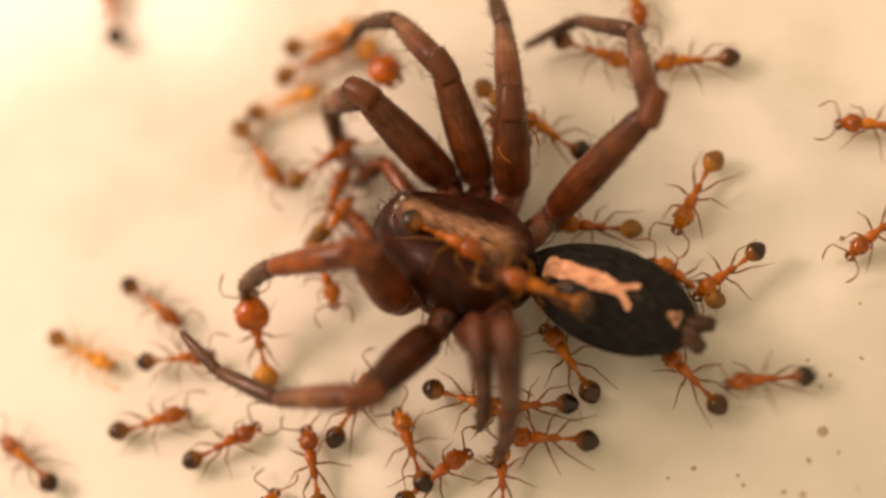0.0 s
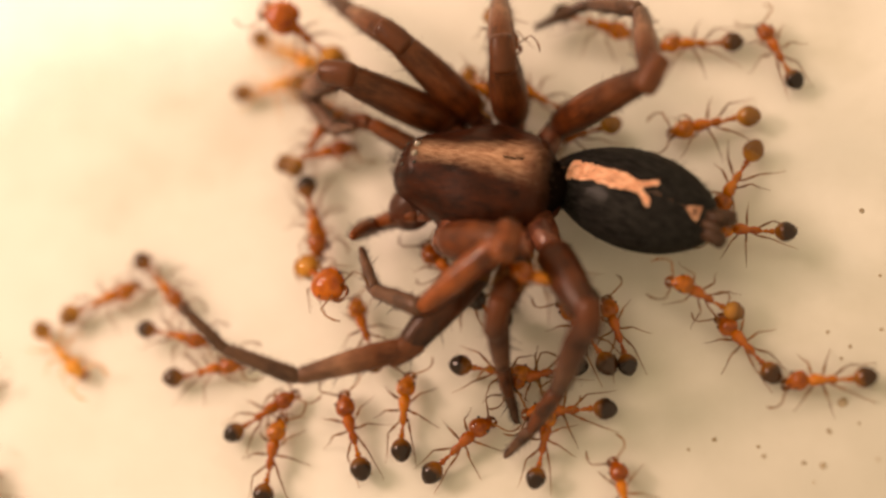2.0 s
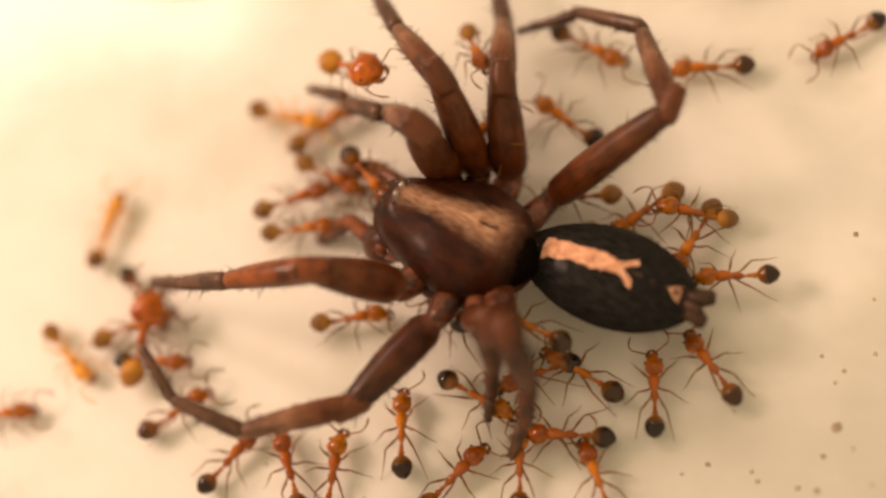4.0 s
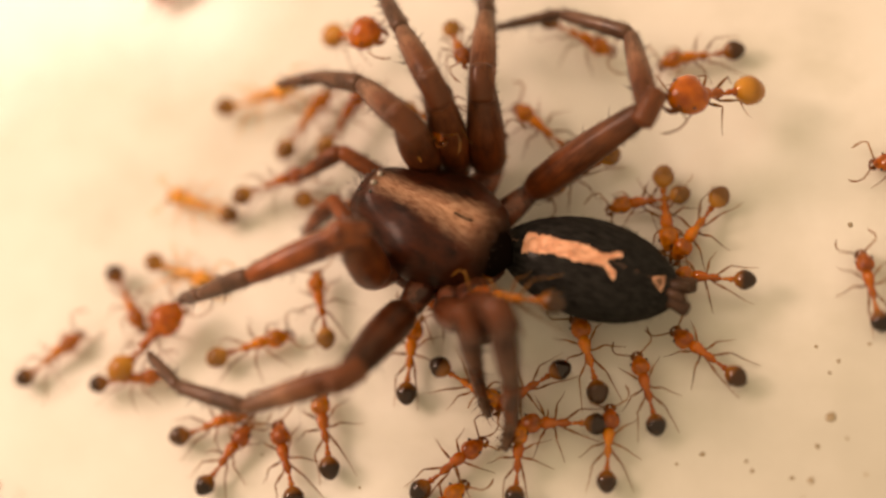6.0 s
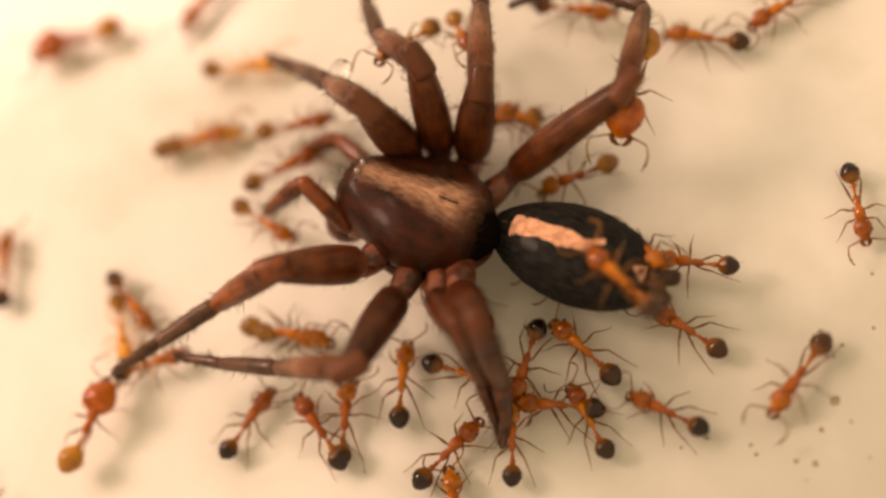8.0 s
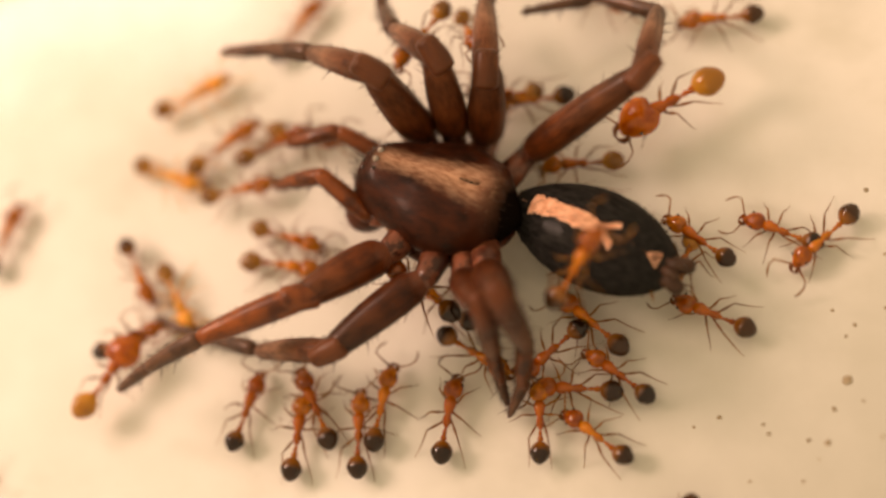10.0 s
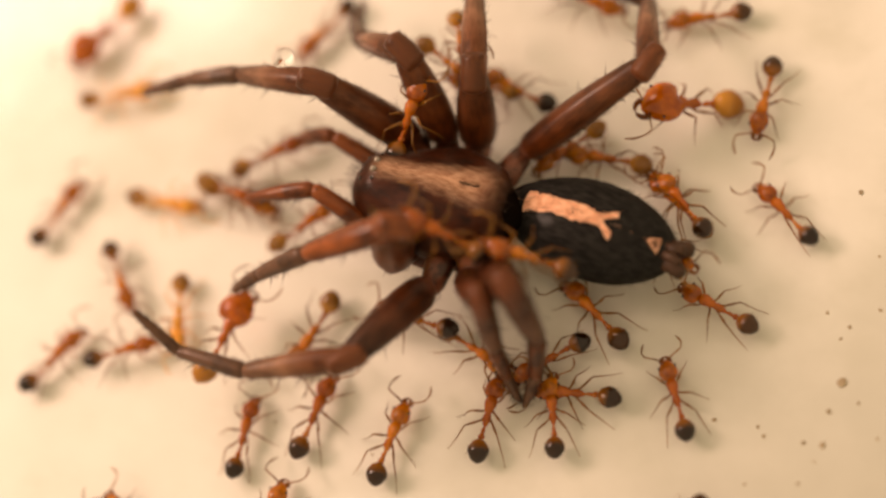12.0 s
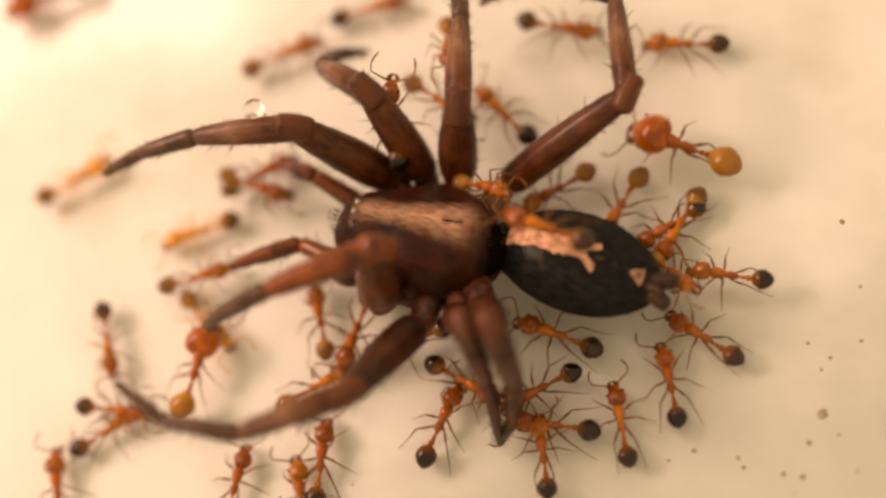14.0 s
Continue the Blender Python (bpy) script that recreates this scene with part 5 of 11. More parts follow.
    walk(limbs["r3"][1], [(0, mm(0.38, -3.5, 1.49, -10.6, -39.4, -58.7)), (0.5, mm(0.76, -3.68, 1.37, -10.8, -32.6, -57)), (1, mm(0.56, -3.97, 1.31, -8.4, -30.6, -64.1)), (1.5, mm(0.59, -4.17, 1.21, -8.3, -27.8, -64.1)), (1.625, mm(0.38, -3.76, 1.41, -7.9, -31.9, -66.6)), (1.75, mm(0.17, -3.29, 1.55, -7.2, -36.1, -69.3)), (1.875, mm(-0.01, -2.79, 1.6, -6.1, -40.3, -72.3)), (2, mm(-0.15, -2.3, 1.57, -4.8, -44.3, -75.5)), (2.5, mm(-0.5, -3.16, 1.53, -2.8, -35.6, -82.1)), (2.625, mm(-0.18, -3.45, 1.52, -5.3, -33, -75.5)), (2.75, mm(0.22, -3.69, 1.45, -7.4, -30.2, -69)), (2.875, mm(0.65, -3.85, 1.33, -9.1, -27.2, -62.9)), (3, mm(1.05, -3.91, 1.19, -10.3, -24.1, -57.1)), (5.5, mm(0.15, -3.53, 1.5, -6.4, -36.1, -69.9)), (6, mm(0.46, -3.28, 1.52, -9.1, -38.1, -60.6)), (6.5, mm(0.44, -2.93, 1.56, -11.3, -42.7, -57.6)), (7, mm(-0.58, -3.13, 1.52, 0.5, -45.7, -84.4)), (7.5, mm(-0.4, -3, 1.57, -4.1, -48.9, -74.3)), (8, mm(-0.39, -2.93, 1.57, -5.2, -47.1, -71.4)), (8.5, mm(-0.34, -3.08, 1.56, -4.8, -43.1, -73.1)), (9, mm(-0.26, -2.99, 1.58, -4.6, -42, -71.2)), (11.5, mm(-0.23, -2.34, 1.56, -5.6, -49.7, -73.6)), (12, mm(-0.17, -2.58, 1.59, -5.8, -51.2, -75.2)), (12.5, mm(-0.21, -2.77, 1.59, -4.1, -53.2, -77.9)), (13, mm(-0.26, -3.01, 1.58, -3.6, -51.5, -79.3)), (13.5, mm(-0.45, -2.79, 1.57, -1.1, -53.3, -84)), (14, mm(-0.38, -2.69, 1.58, -1, -54, -85.4))])
    walk(limbs["r3"][2], [(0, mm(0.38, -3.5, 1.49, -11.1, -4, -57.5)), (0.5, mm(0.76, -3.68, 1.37, -10.7, 2.9, -59.4)), (1, mm(0.56, -3.97, 1.31, -9.5, 4.1, -63.5)), (1.5, mm(0.59, -4.17, 1.21, -9.6, 5.8, -62.6)), (1.625, mm(0.38, -3.76, 1.41, -8.5, 6.7, -65.7)), (1.75, mm(0.17, -3.29, 1.55, -7.5, 7.7, -68.8)), (1.875, mm(-0.01, -2.79, 1.6, -6.5, 8.8, -71.9)), (2, mm(-0.15, -2.3, 1.57, -5.6, 9.9, -75)), (2.5, mm(-0.5, -3.16, 1.53, -7.1, 12.4, -71.9)), (2.625, mm(-0.18, -3.45, 1.52, -7.9, 12.4, -69.4)), (2.75, mm(0.22, -3.69, 1.45, -8.7, 12.5, -66.8)), (2.875, mm(0.65, -3.85, 1.33, -9.4, 12.6, -64.3)), (3, mm(1.05, -3.91, 1.19, -10.2, 12.7, -61.8)), (5.5, mm(0.15, -3.53, 1.5, -7.9, 3.7, -67.6)), (6, mm(0.46, -3.28, 1.52, -8.9, 1.3, -63.2)), (6.5, mm(0.44, -2.93, 1.56, -8.6, -2.2, -62.6)), (7, mm(-0.58, -3.13, 1.52, -5.2, -7.2, -73.2)), (7.5, mm(-0.4, -3, 1.57, -7.7, -10.3, -66)), (8, mm(-0.39, -2.93, 1.57, -8.2, -5, -63.7)), (8.5, mm(-0.34, -3.08, 1.56, -8.2, -0.2, -65.6)), (9, mm(-0.26, -2.99, 1.58, -8.1, 3.4, -65.3)), (11.5, mm(-0.23, -2.34, 1.56, -6.9, -1.1, -71.6)), (12, mm(-0.17, -2.58, 1.59, -6, -8.6, -73)), (12.5, mm(-0.21, -2.77, 1.59, -5.7, -15.9, -73.9)), (13, mm(-0.26, -3.01, 1.58, -5.3, -16.7, -73.7)), (13.5, mm(-0.45, -2.79, 1.57, -4.7, -16.1, -75.5)), (14, mm(-0.38, -2.69, 1.58, -3.8, -16.2, -78.4))])
    walk(limbs["r3"][3], [(0, mm(1.94, -5.95, 1.69, -13.6, 6.3, -50.7)), (0.5, mm(2.24, -6.18, 1.22, -13.8, 10.8, -51.1)), (1, mm(1.85, -6.56, 1.1, -13.4, 9.8, -52)), (1.5, mm(1.92, -6.73, 0.92, -11.6, 7.4, -57.6)), (1.625, mm(1.56, -6.38, 1.07, -10.1, 7.5, -62)), (1.75, mm(1.21, -5.96, 1.16, -8.5, 7.8, -66.4)), (1.875, mm(0.88, -5.51, 1.16, -7, 8.1, -70.8)), (2, mm(0.59, -5.06, 1.07, -5.5, 8.6, -75.1)), (2.5, mm(0.38, -5.85, 0.91, -8.3, 9, -67.8)), (2.625, mm(0.82, -6.1, 0.89, -9.2, 8, -63.9)), (2.75, mm(1.33, -6.29, 0.82, -10.3, 7, -59.9)), (2.875, mm(1.88, -6.4, 0.7, -11.4, 6.1, -55.9)), (3, mm(2.39, -6.41, 0.55, -12.5, 5.3, -52)), (5.5, mm(1.25, -6.2, 1.31, -9.5, 4.9, -62.4)), (6, mm(1.77, -5.87, 1.45, -10.4, 5.7, -58.7)), (6.5, mm(1.78, -5.51, 1.68, -10.1, 5.7, -59)), (7, mm(0.25, -5.88, 1.88, -6.6, 3.5, -70.2)), (7.5, mm(0.76, -5.61, 2.08, -9, 4.4, -64.2)), (8, mm(0.89, -5.52, 1.82, -9.3, 6, -62.4)), (8.5, mm(0.86, -5.72, 1.57, -8.9, 7.3, -64.9)), (9, mm(0.95, -5.62, 1.41, -8.5, 7.7, -64.7)), (11.5, mm(0.67, -5.08, 1.62, -7.8, 6.3, -69.4)), (12, mm(0.67, -5.32, 2.03, -7.4, 4.4, -70.5)), (12.5, mm(0.56, -5.44, 2.39, -7.3, 2.8, -70.9)), (13, mm(0.52, -5.67, 2.41, -6.9, 1.6, -70.3)), (13.5, mm(0.25, -5.48, 2.37, -6.4, 0.9, -71.3)), (14, mm(0.18, -5.41, 2.38, -5.6, -0.4, -73.6))])
    walk(limbs["r3"][4], [(0, mm(3.07, -7.33, 1.49, -16.3, 15.3, -44.7)), (0.5, mm(3.35, -7.56, 0.88, -17, 17.8, -42.9)), (1, mm(2.94, -7.96, 0.79, -17, 15, -41.4)), (1.5, mm(2.88, -8.24, 0.69, -13.3, 9.1, -51.9)), (1.625, mm(2.4, -7.96, 0.84, -11.4, 8.3, -57.7)), (1.75, mm(1.93, -7.6, 0.92, -9.5, 7.6, -63.6)), (1.875, mm(1.47, -7.19, 0.9, -7.4, 7.2, -69.5)), (2, mm(1.05, -6.78, 0.8, -5.4, 7, -75.3)), (2.5, mm(1.05, -7.5, 0.63, -9.3, 5.5, -64.1)), (2.625, mm(1.6, -7.7, 0.64, -10.3, 3.6, -59.1)), (2.75, mm(2.23, -7.84, 0.6, -11.5, 1.7, -53.9)), (2.875, mm(2.88, -7.88, 0.51, -12.8, 0, -48.7)), (3, mm(3.49, -7.82, 0.38, -14.3, -1.6, -43.6)), (5.5, mm(2.08, -7.79, 1.16, -11, 6.1, -58.1)), (6, mm(2.7, -7.4, 1.27, -11.9, 9.8, -55.1)), (6.5, mm(2.7, -7.05, 1.5, -11.8, 12.5, -56.2)), (7, mm(0.86, -7.57, 1.77, -8.4, 13.9, -66.7)), (7.5, mm(1.54, -7.23, 1.94, -11, 17.9, -61.9)), (8, mm(1.72, -7.11, 1.63, -10.7, 16.1, -60.9)), (8.5, mm(1.62, -7.34, 1.34, -9.9, 14.2, -63.9)), (9, mm(1.71, -7.23, 1.17, -8.9, 11.8, -64.7)), (11.5, mm(1.3, -6.75, 1.42, -9, 13, -67.8)), (12, mm(1.27, -7.01, 1.89, -9.1, 16, -68.1)), (12.5, mm(1.15, -7.14, 2.3, -9.8, 20.2, -67.5)), (13, mm(1.13, -7.36, 2.36, -9.4, 18.1, -66.8)), (13.5, mm(0.83, -7.18, 2.34, -8.7, 16.3, -67.8)), (14, mm(0.69, -7.14, 2.39, -7.9, 14.3, -69.8))])
    walk(limbs["r4"][0], [(0, mm(-1.4, -2.5, -1.5, 20.9, -55.4, -140.8)), (0.5, mm(-1.4, -2.5, -1.5, 23.6, -58.3, -144.3)), (1, mm(-1.4, -2.5, -1.5, 21.9, -53.3, -144.6)), (1.5, mm(-1.4, -2.5, -1.5, 19.6, -51.1, -142.8)), (1.625, mm(-1.4, -2.5, -1.5, 24.5, -51.4, -156.7)), (1.75, mm(-1.4, -2.5, -1.5, 29.7, -50.8, -171.7)), (1.875, mm(-1.4, -2.5, -1.5, 34.4, -49.4, 173.7)), (2, mm(-1.4, -2.5, -1.5, 38.1, -47.5, 160.9)), (2.5, mm(-1.4, -2.5, -1.5, 31.6, -46.9, 176.6)), (3, mm(-1.4, -2.5, -1.5, 23.4, -54.4, -152.5)), (5.5, mm(-1.4, -2.5, -1.5, 22.1, -38.2, -149.9)), (6, mm(-1.4, -2.5, -1.5, 19.7, -46.6, -149.1)), (6.5, mm(-1.4, -2.5, -1.5, 22.3, -49.8, -155.5)), (7, mm(-1.4, -2.5, -1.5, 24.7, -36.8, -161.7)), (7.5, mm(-1.4, -2.5, -1.5, 21.9, -41.9, -150.7)), (8, mm(-1.4, -2.5, -1.5, 24.3, -47.9, -154.2)), (8.5, mm(-1.4, -2.5, -1.5, 27.8, -49.5, -164.1)), (9, mm(-1.4, -2.5, -1.5, 28.3, -49.3, -162)), (11.5, mm(-1.4, -2.5, -1.5, 25.2, -41.9, -163.9)), (12, mm(-1.4, -2.5, -1.5, 24, -39.9, -155.6)), (12.5, mm(-1.4, -2.5, -1.5, 24.1, -40.4, -154.5)), (13, mm(-1.4, -2.5, -1.5, 23.8, -41, -152.5)), (13.5, mm(-1.4, -2.5, -1.5, 23.9, -38.2, -155.3)), (14, mm(-1.4, -2.5, -1.5, 24.5, -38.4, -158))])
    walk(limbs["r4"][1], [(0, mm(-3.56, -4.26, 2.53, -2.5, -31.4, -84)), (0.5, mm(-3.49, -4, 2.67, -3.3, -35.4, -81.9)), (1, mm(-3.79, -4.19, 2.43, -2, -35.6, -85.6)), (1.5, mm(-3.85, -4.36, 2.31, -0.4, -32.9, -89.4)), (1.625, mm(-4.21, -3.71, 2.33, 2.1, -33.4, -96.4)), (1.75, mm(-4.47, -2.95, 2.3, 4.6, -33.6, -103.6)), (1.875, mm(-4.57, -2.15, 2.22, 7.2, -33.5, -110.8)), (2, mm(-4.53, -1.42, 2.11, 9.7, -33.2, -117.8)), (2.5, mm(-4.74, -2.3, 2.08, 7.9, -31.1, -113.8)), (3, mm(-3.93, -3.82, 2.49, -2.9, -33.2, -82.6)), (5.5, mm(-4.73, -4.43, 1.53, 2.6, -23, -97.2)), (6, mm(-4.29, -4.23, 2.06, 0.6, -27, -91)), (6.5, mm(-4.28, -3.81, 2.24, 1, -29.4, -91.9)), (7, mm(-5.13, -3.73, 1.43, 8.1, -23.7, -112)), (7.5, mm(-4.58, -4.28, 1.77, 6.1, -28.4, -106.8)), (8, mm(-4.36, -3.93, 2.14, 6.3, -28.4, -106.3)), (8.5, mm(-4.46, -3.37, 2.22, 8.8, -30.8, -114.9)), (9, mm(-4.44, -3.49, 2.21, 8.1, -24.8, -112)), (11.5, mm(-4.9, -3.51, 1.78, 7.7, -19.1, -113.7)), (12, mm(-4.82, -4.05, 1.64, 6.3, -17.6, -109.8)), (12.5, mm(-4.77, -4.11, 1.68, 5.1, -33.1, -104.6)), (13, mm(-4.68, -4.21, 1.71, 5.8, -34.8, -105.5)), (13.5, mm(-4.9, -4.11, 1.53, 6.6, -32.8, -107.7)), (14, mm(-4.96, -3.94, 1.54, 6.9, -32.1, -109.4))])
    walk(limbs["r4"][2], [(0, mm(-3.56, -4.26, 2.53, -12.2, 5.8, -55.5)), (0.5, mm(-3.49, -4, 2.67, -12.2, 2.8, -54.1)), (1, mm(-3.79, -4.19, 2.43, -11.8, -1.9, -54.8)), (1.5, mm(-3.85, -4.36, 2.31, -10.3, -1.3, -59.2)), (1.625, mm(-4.21, -3.71, 2.33, -8.9, 1.8, -63.1)), (1.75, mm(-4.47, -2.95, 2.3, -7.6, 5, -67.1)), (1.875, mm(-4.57, -2.15, 2.22, -6.6, 8.3, -71)), (2, mm(-4.53, -1.42, 2.11, -5.8, 11.6, -74.8)), (2.5, mm(-4.74, -2.3, 2.08, -6.1, 7.5, -73.7)), (3, mm(-3.93, -3.82, 2.49, -13.6, 8.2, -49.1)), (5.5, mm(-4.73, -4.43, 1.53, -10.9, 5, -58.3)), (6, mm(-4.29, -4.23, 2.06, -11.7, 7.7, -55)), (6.5, mm(-4.28, -3.81, 2.24, -11.4, 8.6, -56.1)), (7, mm(-5.13, -3.73, 1.43, -5, 1.3, -74.3)), (7.5, mm(-4.58, -4.28, 1.77, -4.5, -4.7, -75.6)), (8, mm(-4.36, -3.93, 2.14, -4.1, 1.8, -76.4)), (8.5, mm(-4.46, -3.37, 2.22, -1.2, -0.6, -85.4)), (9, mm(-4.44, -3.49, 2.21, -2.5, 10, -81.5)), (11.5, mm(-4.9, -3.51, 1.78, -5.2, 13.4, -77.8)), (12, mm(-4.82, -4.05, 1.64, -5.8, 12.5, -75.5)), (12.5, mm(-4.77, -4.11, 1.68, -7.6, -10.8, -68.2)), (13, mm(-4.68, -4.21, 1.71, -6.3, -14.7, -70.7)), (13.5, mm(-4.9, -4.11, 1.53, -6, -13.1, -71.2)), (14, mm(-4.96, -3.94, 1.54, -5.9, -11.4, -72.5))])
    walk(limbs["r4"][3], [(0, mm(-1.7, -6.97, 2.2, -23.1, 29.4, -19)), (0.5, mm(-1.57, -6.67, 2.51, -23.3, 29.9, -20.1)), (1, mm(-1.88, -6.89, 2.54, -22.8, 29, -22.5)), (1.5, mm(-2.15, -7.2, 2.39, -22.6, 29.1, -22.8)), (1.625, mm(-2.72, -6.65, 2.22, -22.1, 28.7, -26.1)), (1.75, mm(-3.19, -5.97, 2.01, -21.5, 28.4, -29.4)), (1.875, mm(-3.51, -5.24, 1.74, -21, 28.1, -32.7)), (2, mm(-3.68, -4.55, 1.45, -20.4, 27.8, -36)), (2.5, mm(-3.82, -5.44, 1.65, -21.8, 26, -25.5)), (3, mm(-1.8, -6.28, 2.02, -22, 24.4, -17)), (5.5, mm(-3, -7.24, 1.24, -20.4, 8.9, -6.8)), (6, mm(-2.41, -6.91, 1.62, -20.7, 14.7, -7.7)), (6.5, mm(-2.46, -6.52, 1.75, -20.9, 16.7, -10.8)), (7, mm(-4.23, -6.91, 1.36, -19.7, 2.9, -10.6)), (7.5, mm(-3.76, -7.47, 2.04, -20, -2.1, 1.5)), (8, mm(-3.58, -7.14, 2.03, -20.4, 12.4, -11.1)), (8.5, mm(-4.2, -6.66, 2.26, -19.9, -8.3, -5)), (9, mm(-3.96, -6.71, 1.64, -20, -1.8, -1.5)), (11.5, mm(-4.22, -6.65, 1.01, -19.3, 16.1, -30)), (12, mm(-4.02, -7.17, 0.93, -19.9, 7.9, -18.7)), (12.5, mm(-3.57, -7.12, 2.29, -20, 13.2, -22.7)), (13, mm(-3.63, -7.23, 2.55, -19.7, 10.7, -20.8)), (13.5, mm(-3.86, -7.16, 2.28, -19.6, 8.7, -19.4)), (14, mm(-3.99, -7.03, 2.2, -19.5, 5.7, -18.7))])
    walk(limbs["r4"][4], [(0, mm(0.43, -7.7, 0.93, -21.8, 39.8, 21.5)), (0.5, mm(0.53, -7.44, 1.22, -22.9, 43.3, 20.6)), (1, mm(0.2, -7.75, 1.29, -24.4, 46, 17.6)), (1.5, mm(-0.07, -8.07, 1.14, -23.3, 43.8, 20.1)), (1.625, mm(-0.69, -7.65, 0.98, -23.7, 40.9, 15.4)), (1.75, mm(-1.21, -7.09, 0.78, -23.8, 37.8, 10.8)), (1.875, mm(-1.59, -6.47, 0.53, -23.6, 34.8, 6.4)), (2, mm(-1.83, -5.89, 0.25, -23.1, 31.9, 2.2)), (2.5, mm(-1.73, -6.44, 0.52, -20.6, 28.1, 18.1)), (3, mm(0.45, -6.97, 0.95, -21.7, 32.4, 16.2)), (5.5, mm(-0.47, -7.54, 0.84, -18.4, 16.5, 24.7)), (6, mm(0.06, -7.24, 0.97, -17.6, 14.7, 30.1)), (6.5, mm(-0.03, -6.98, 1.01, -18.5, 17.1, 26.5)), (7, mm(-1.7, -7.38, 1.23, -18.8, 15.2, 21.1)), (7.5, mm(-1.18, -7.4, 2.13, -12.8, -0.2, 53.3)), (8, mm(-1.11, -7.63, 1.48, -17.4, 14.9, 32.4)), (8.5, mm(-1.66, -6.88, 2.63, -15.1, -6.7, 46.1)), (9, mm(-1.38, -6.78, 1.72, -15.1, -9.9, 48.5)), (11.5, mm(-2.07, -7.89, 0.29, -20.1, 12, 7.2)), (12, mm(-1.6, -7.99, 0.58, -19.3, 11.3, 11.6)), (12.5, mm(-1.25, -8.09, 1.7, -21.5, 29.5, 15.5)), (13, mm(-1.26, -8.13, 2.07, -21.1, 28.2, 18.5)), (13.5, mm(-1.45, -8.01, 1.89, -20.5, 24.4, 19.6)), (14, mm(-1.56, -7.85, 1.94, -20.1, 20.7, 19))])
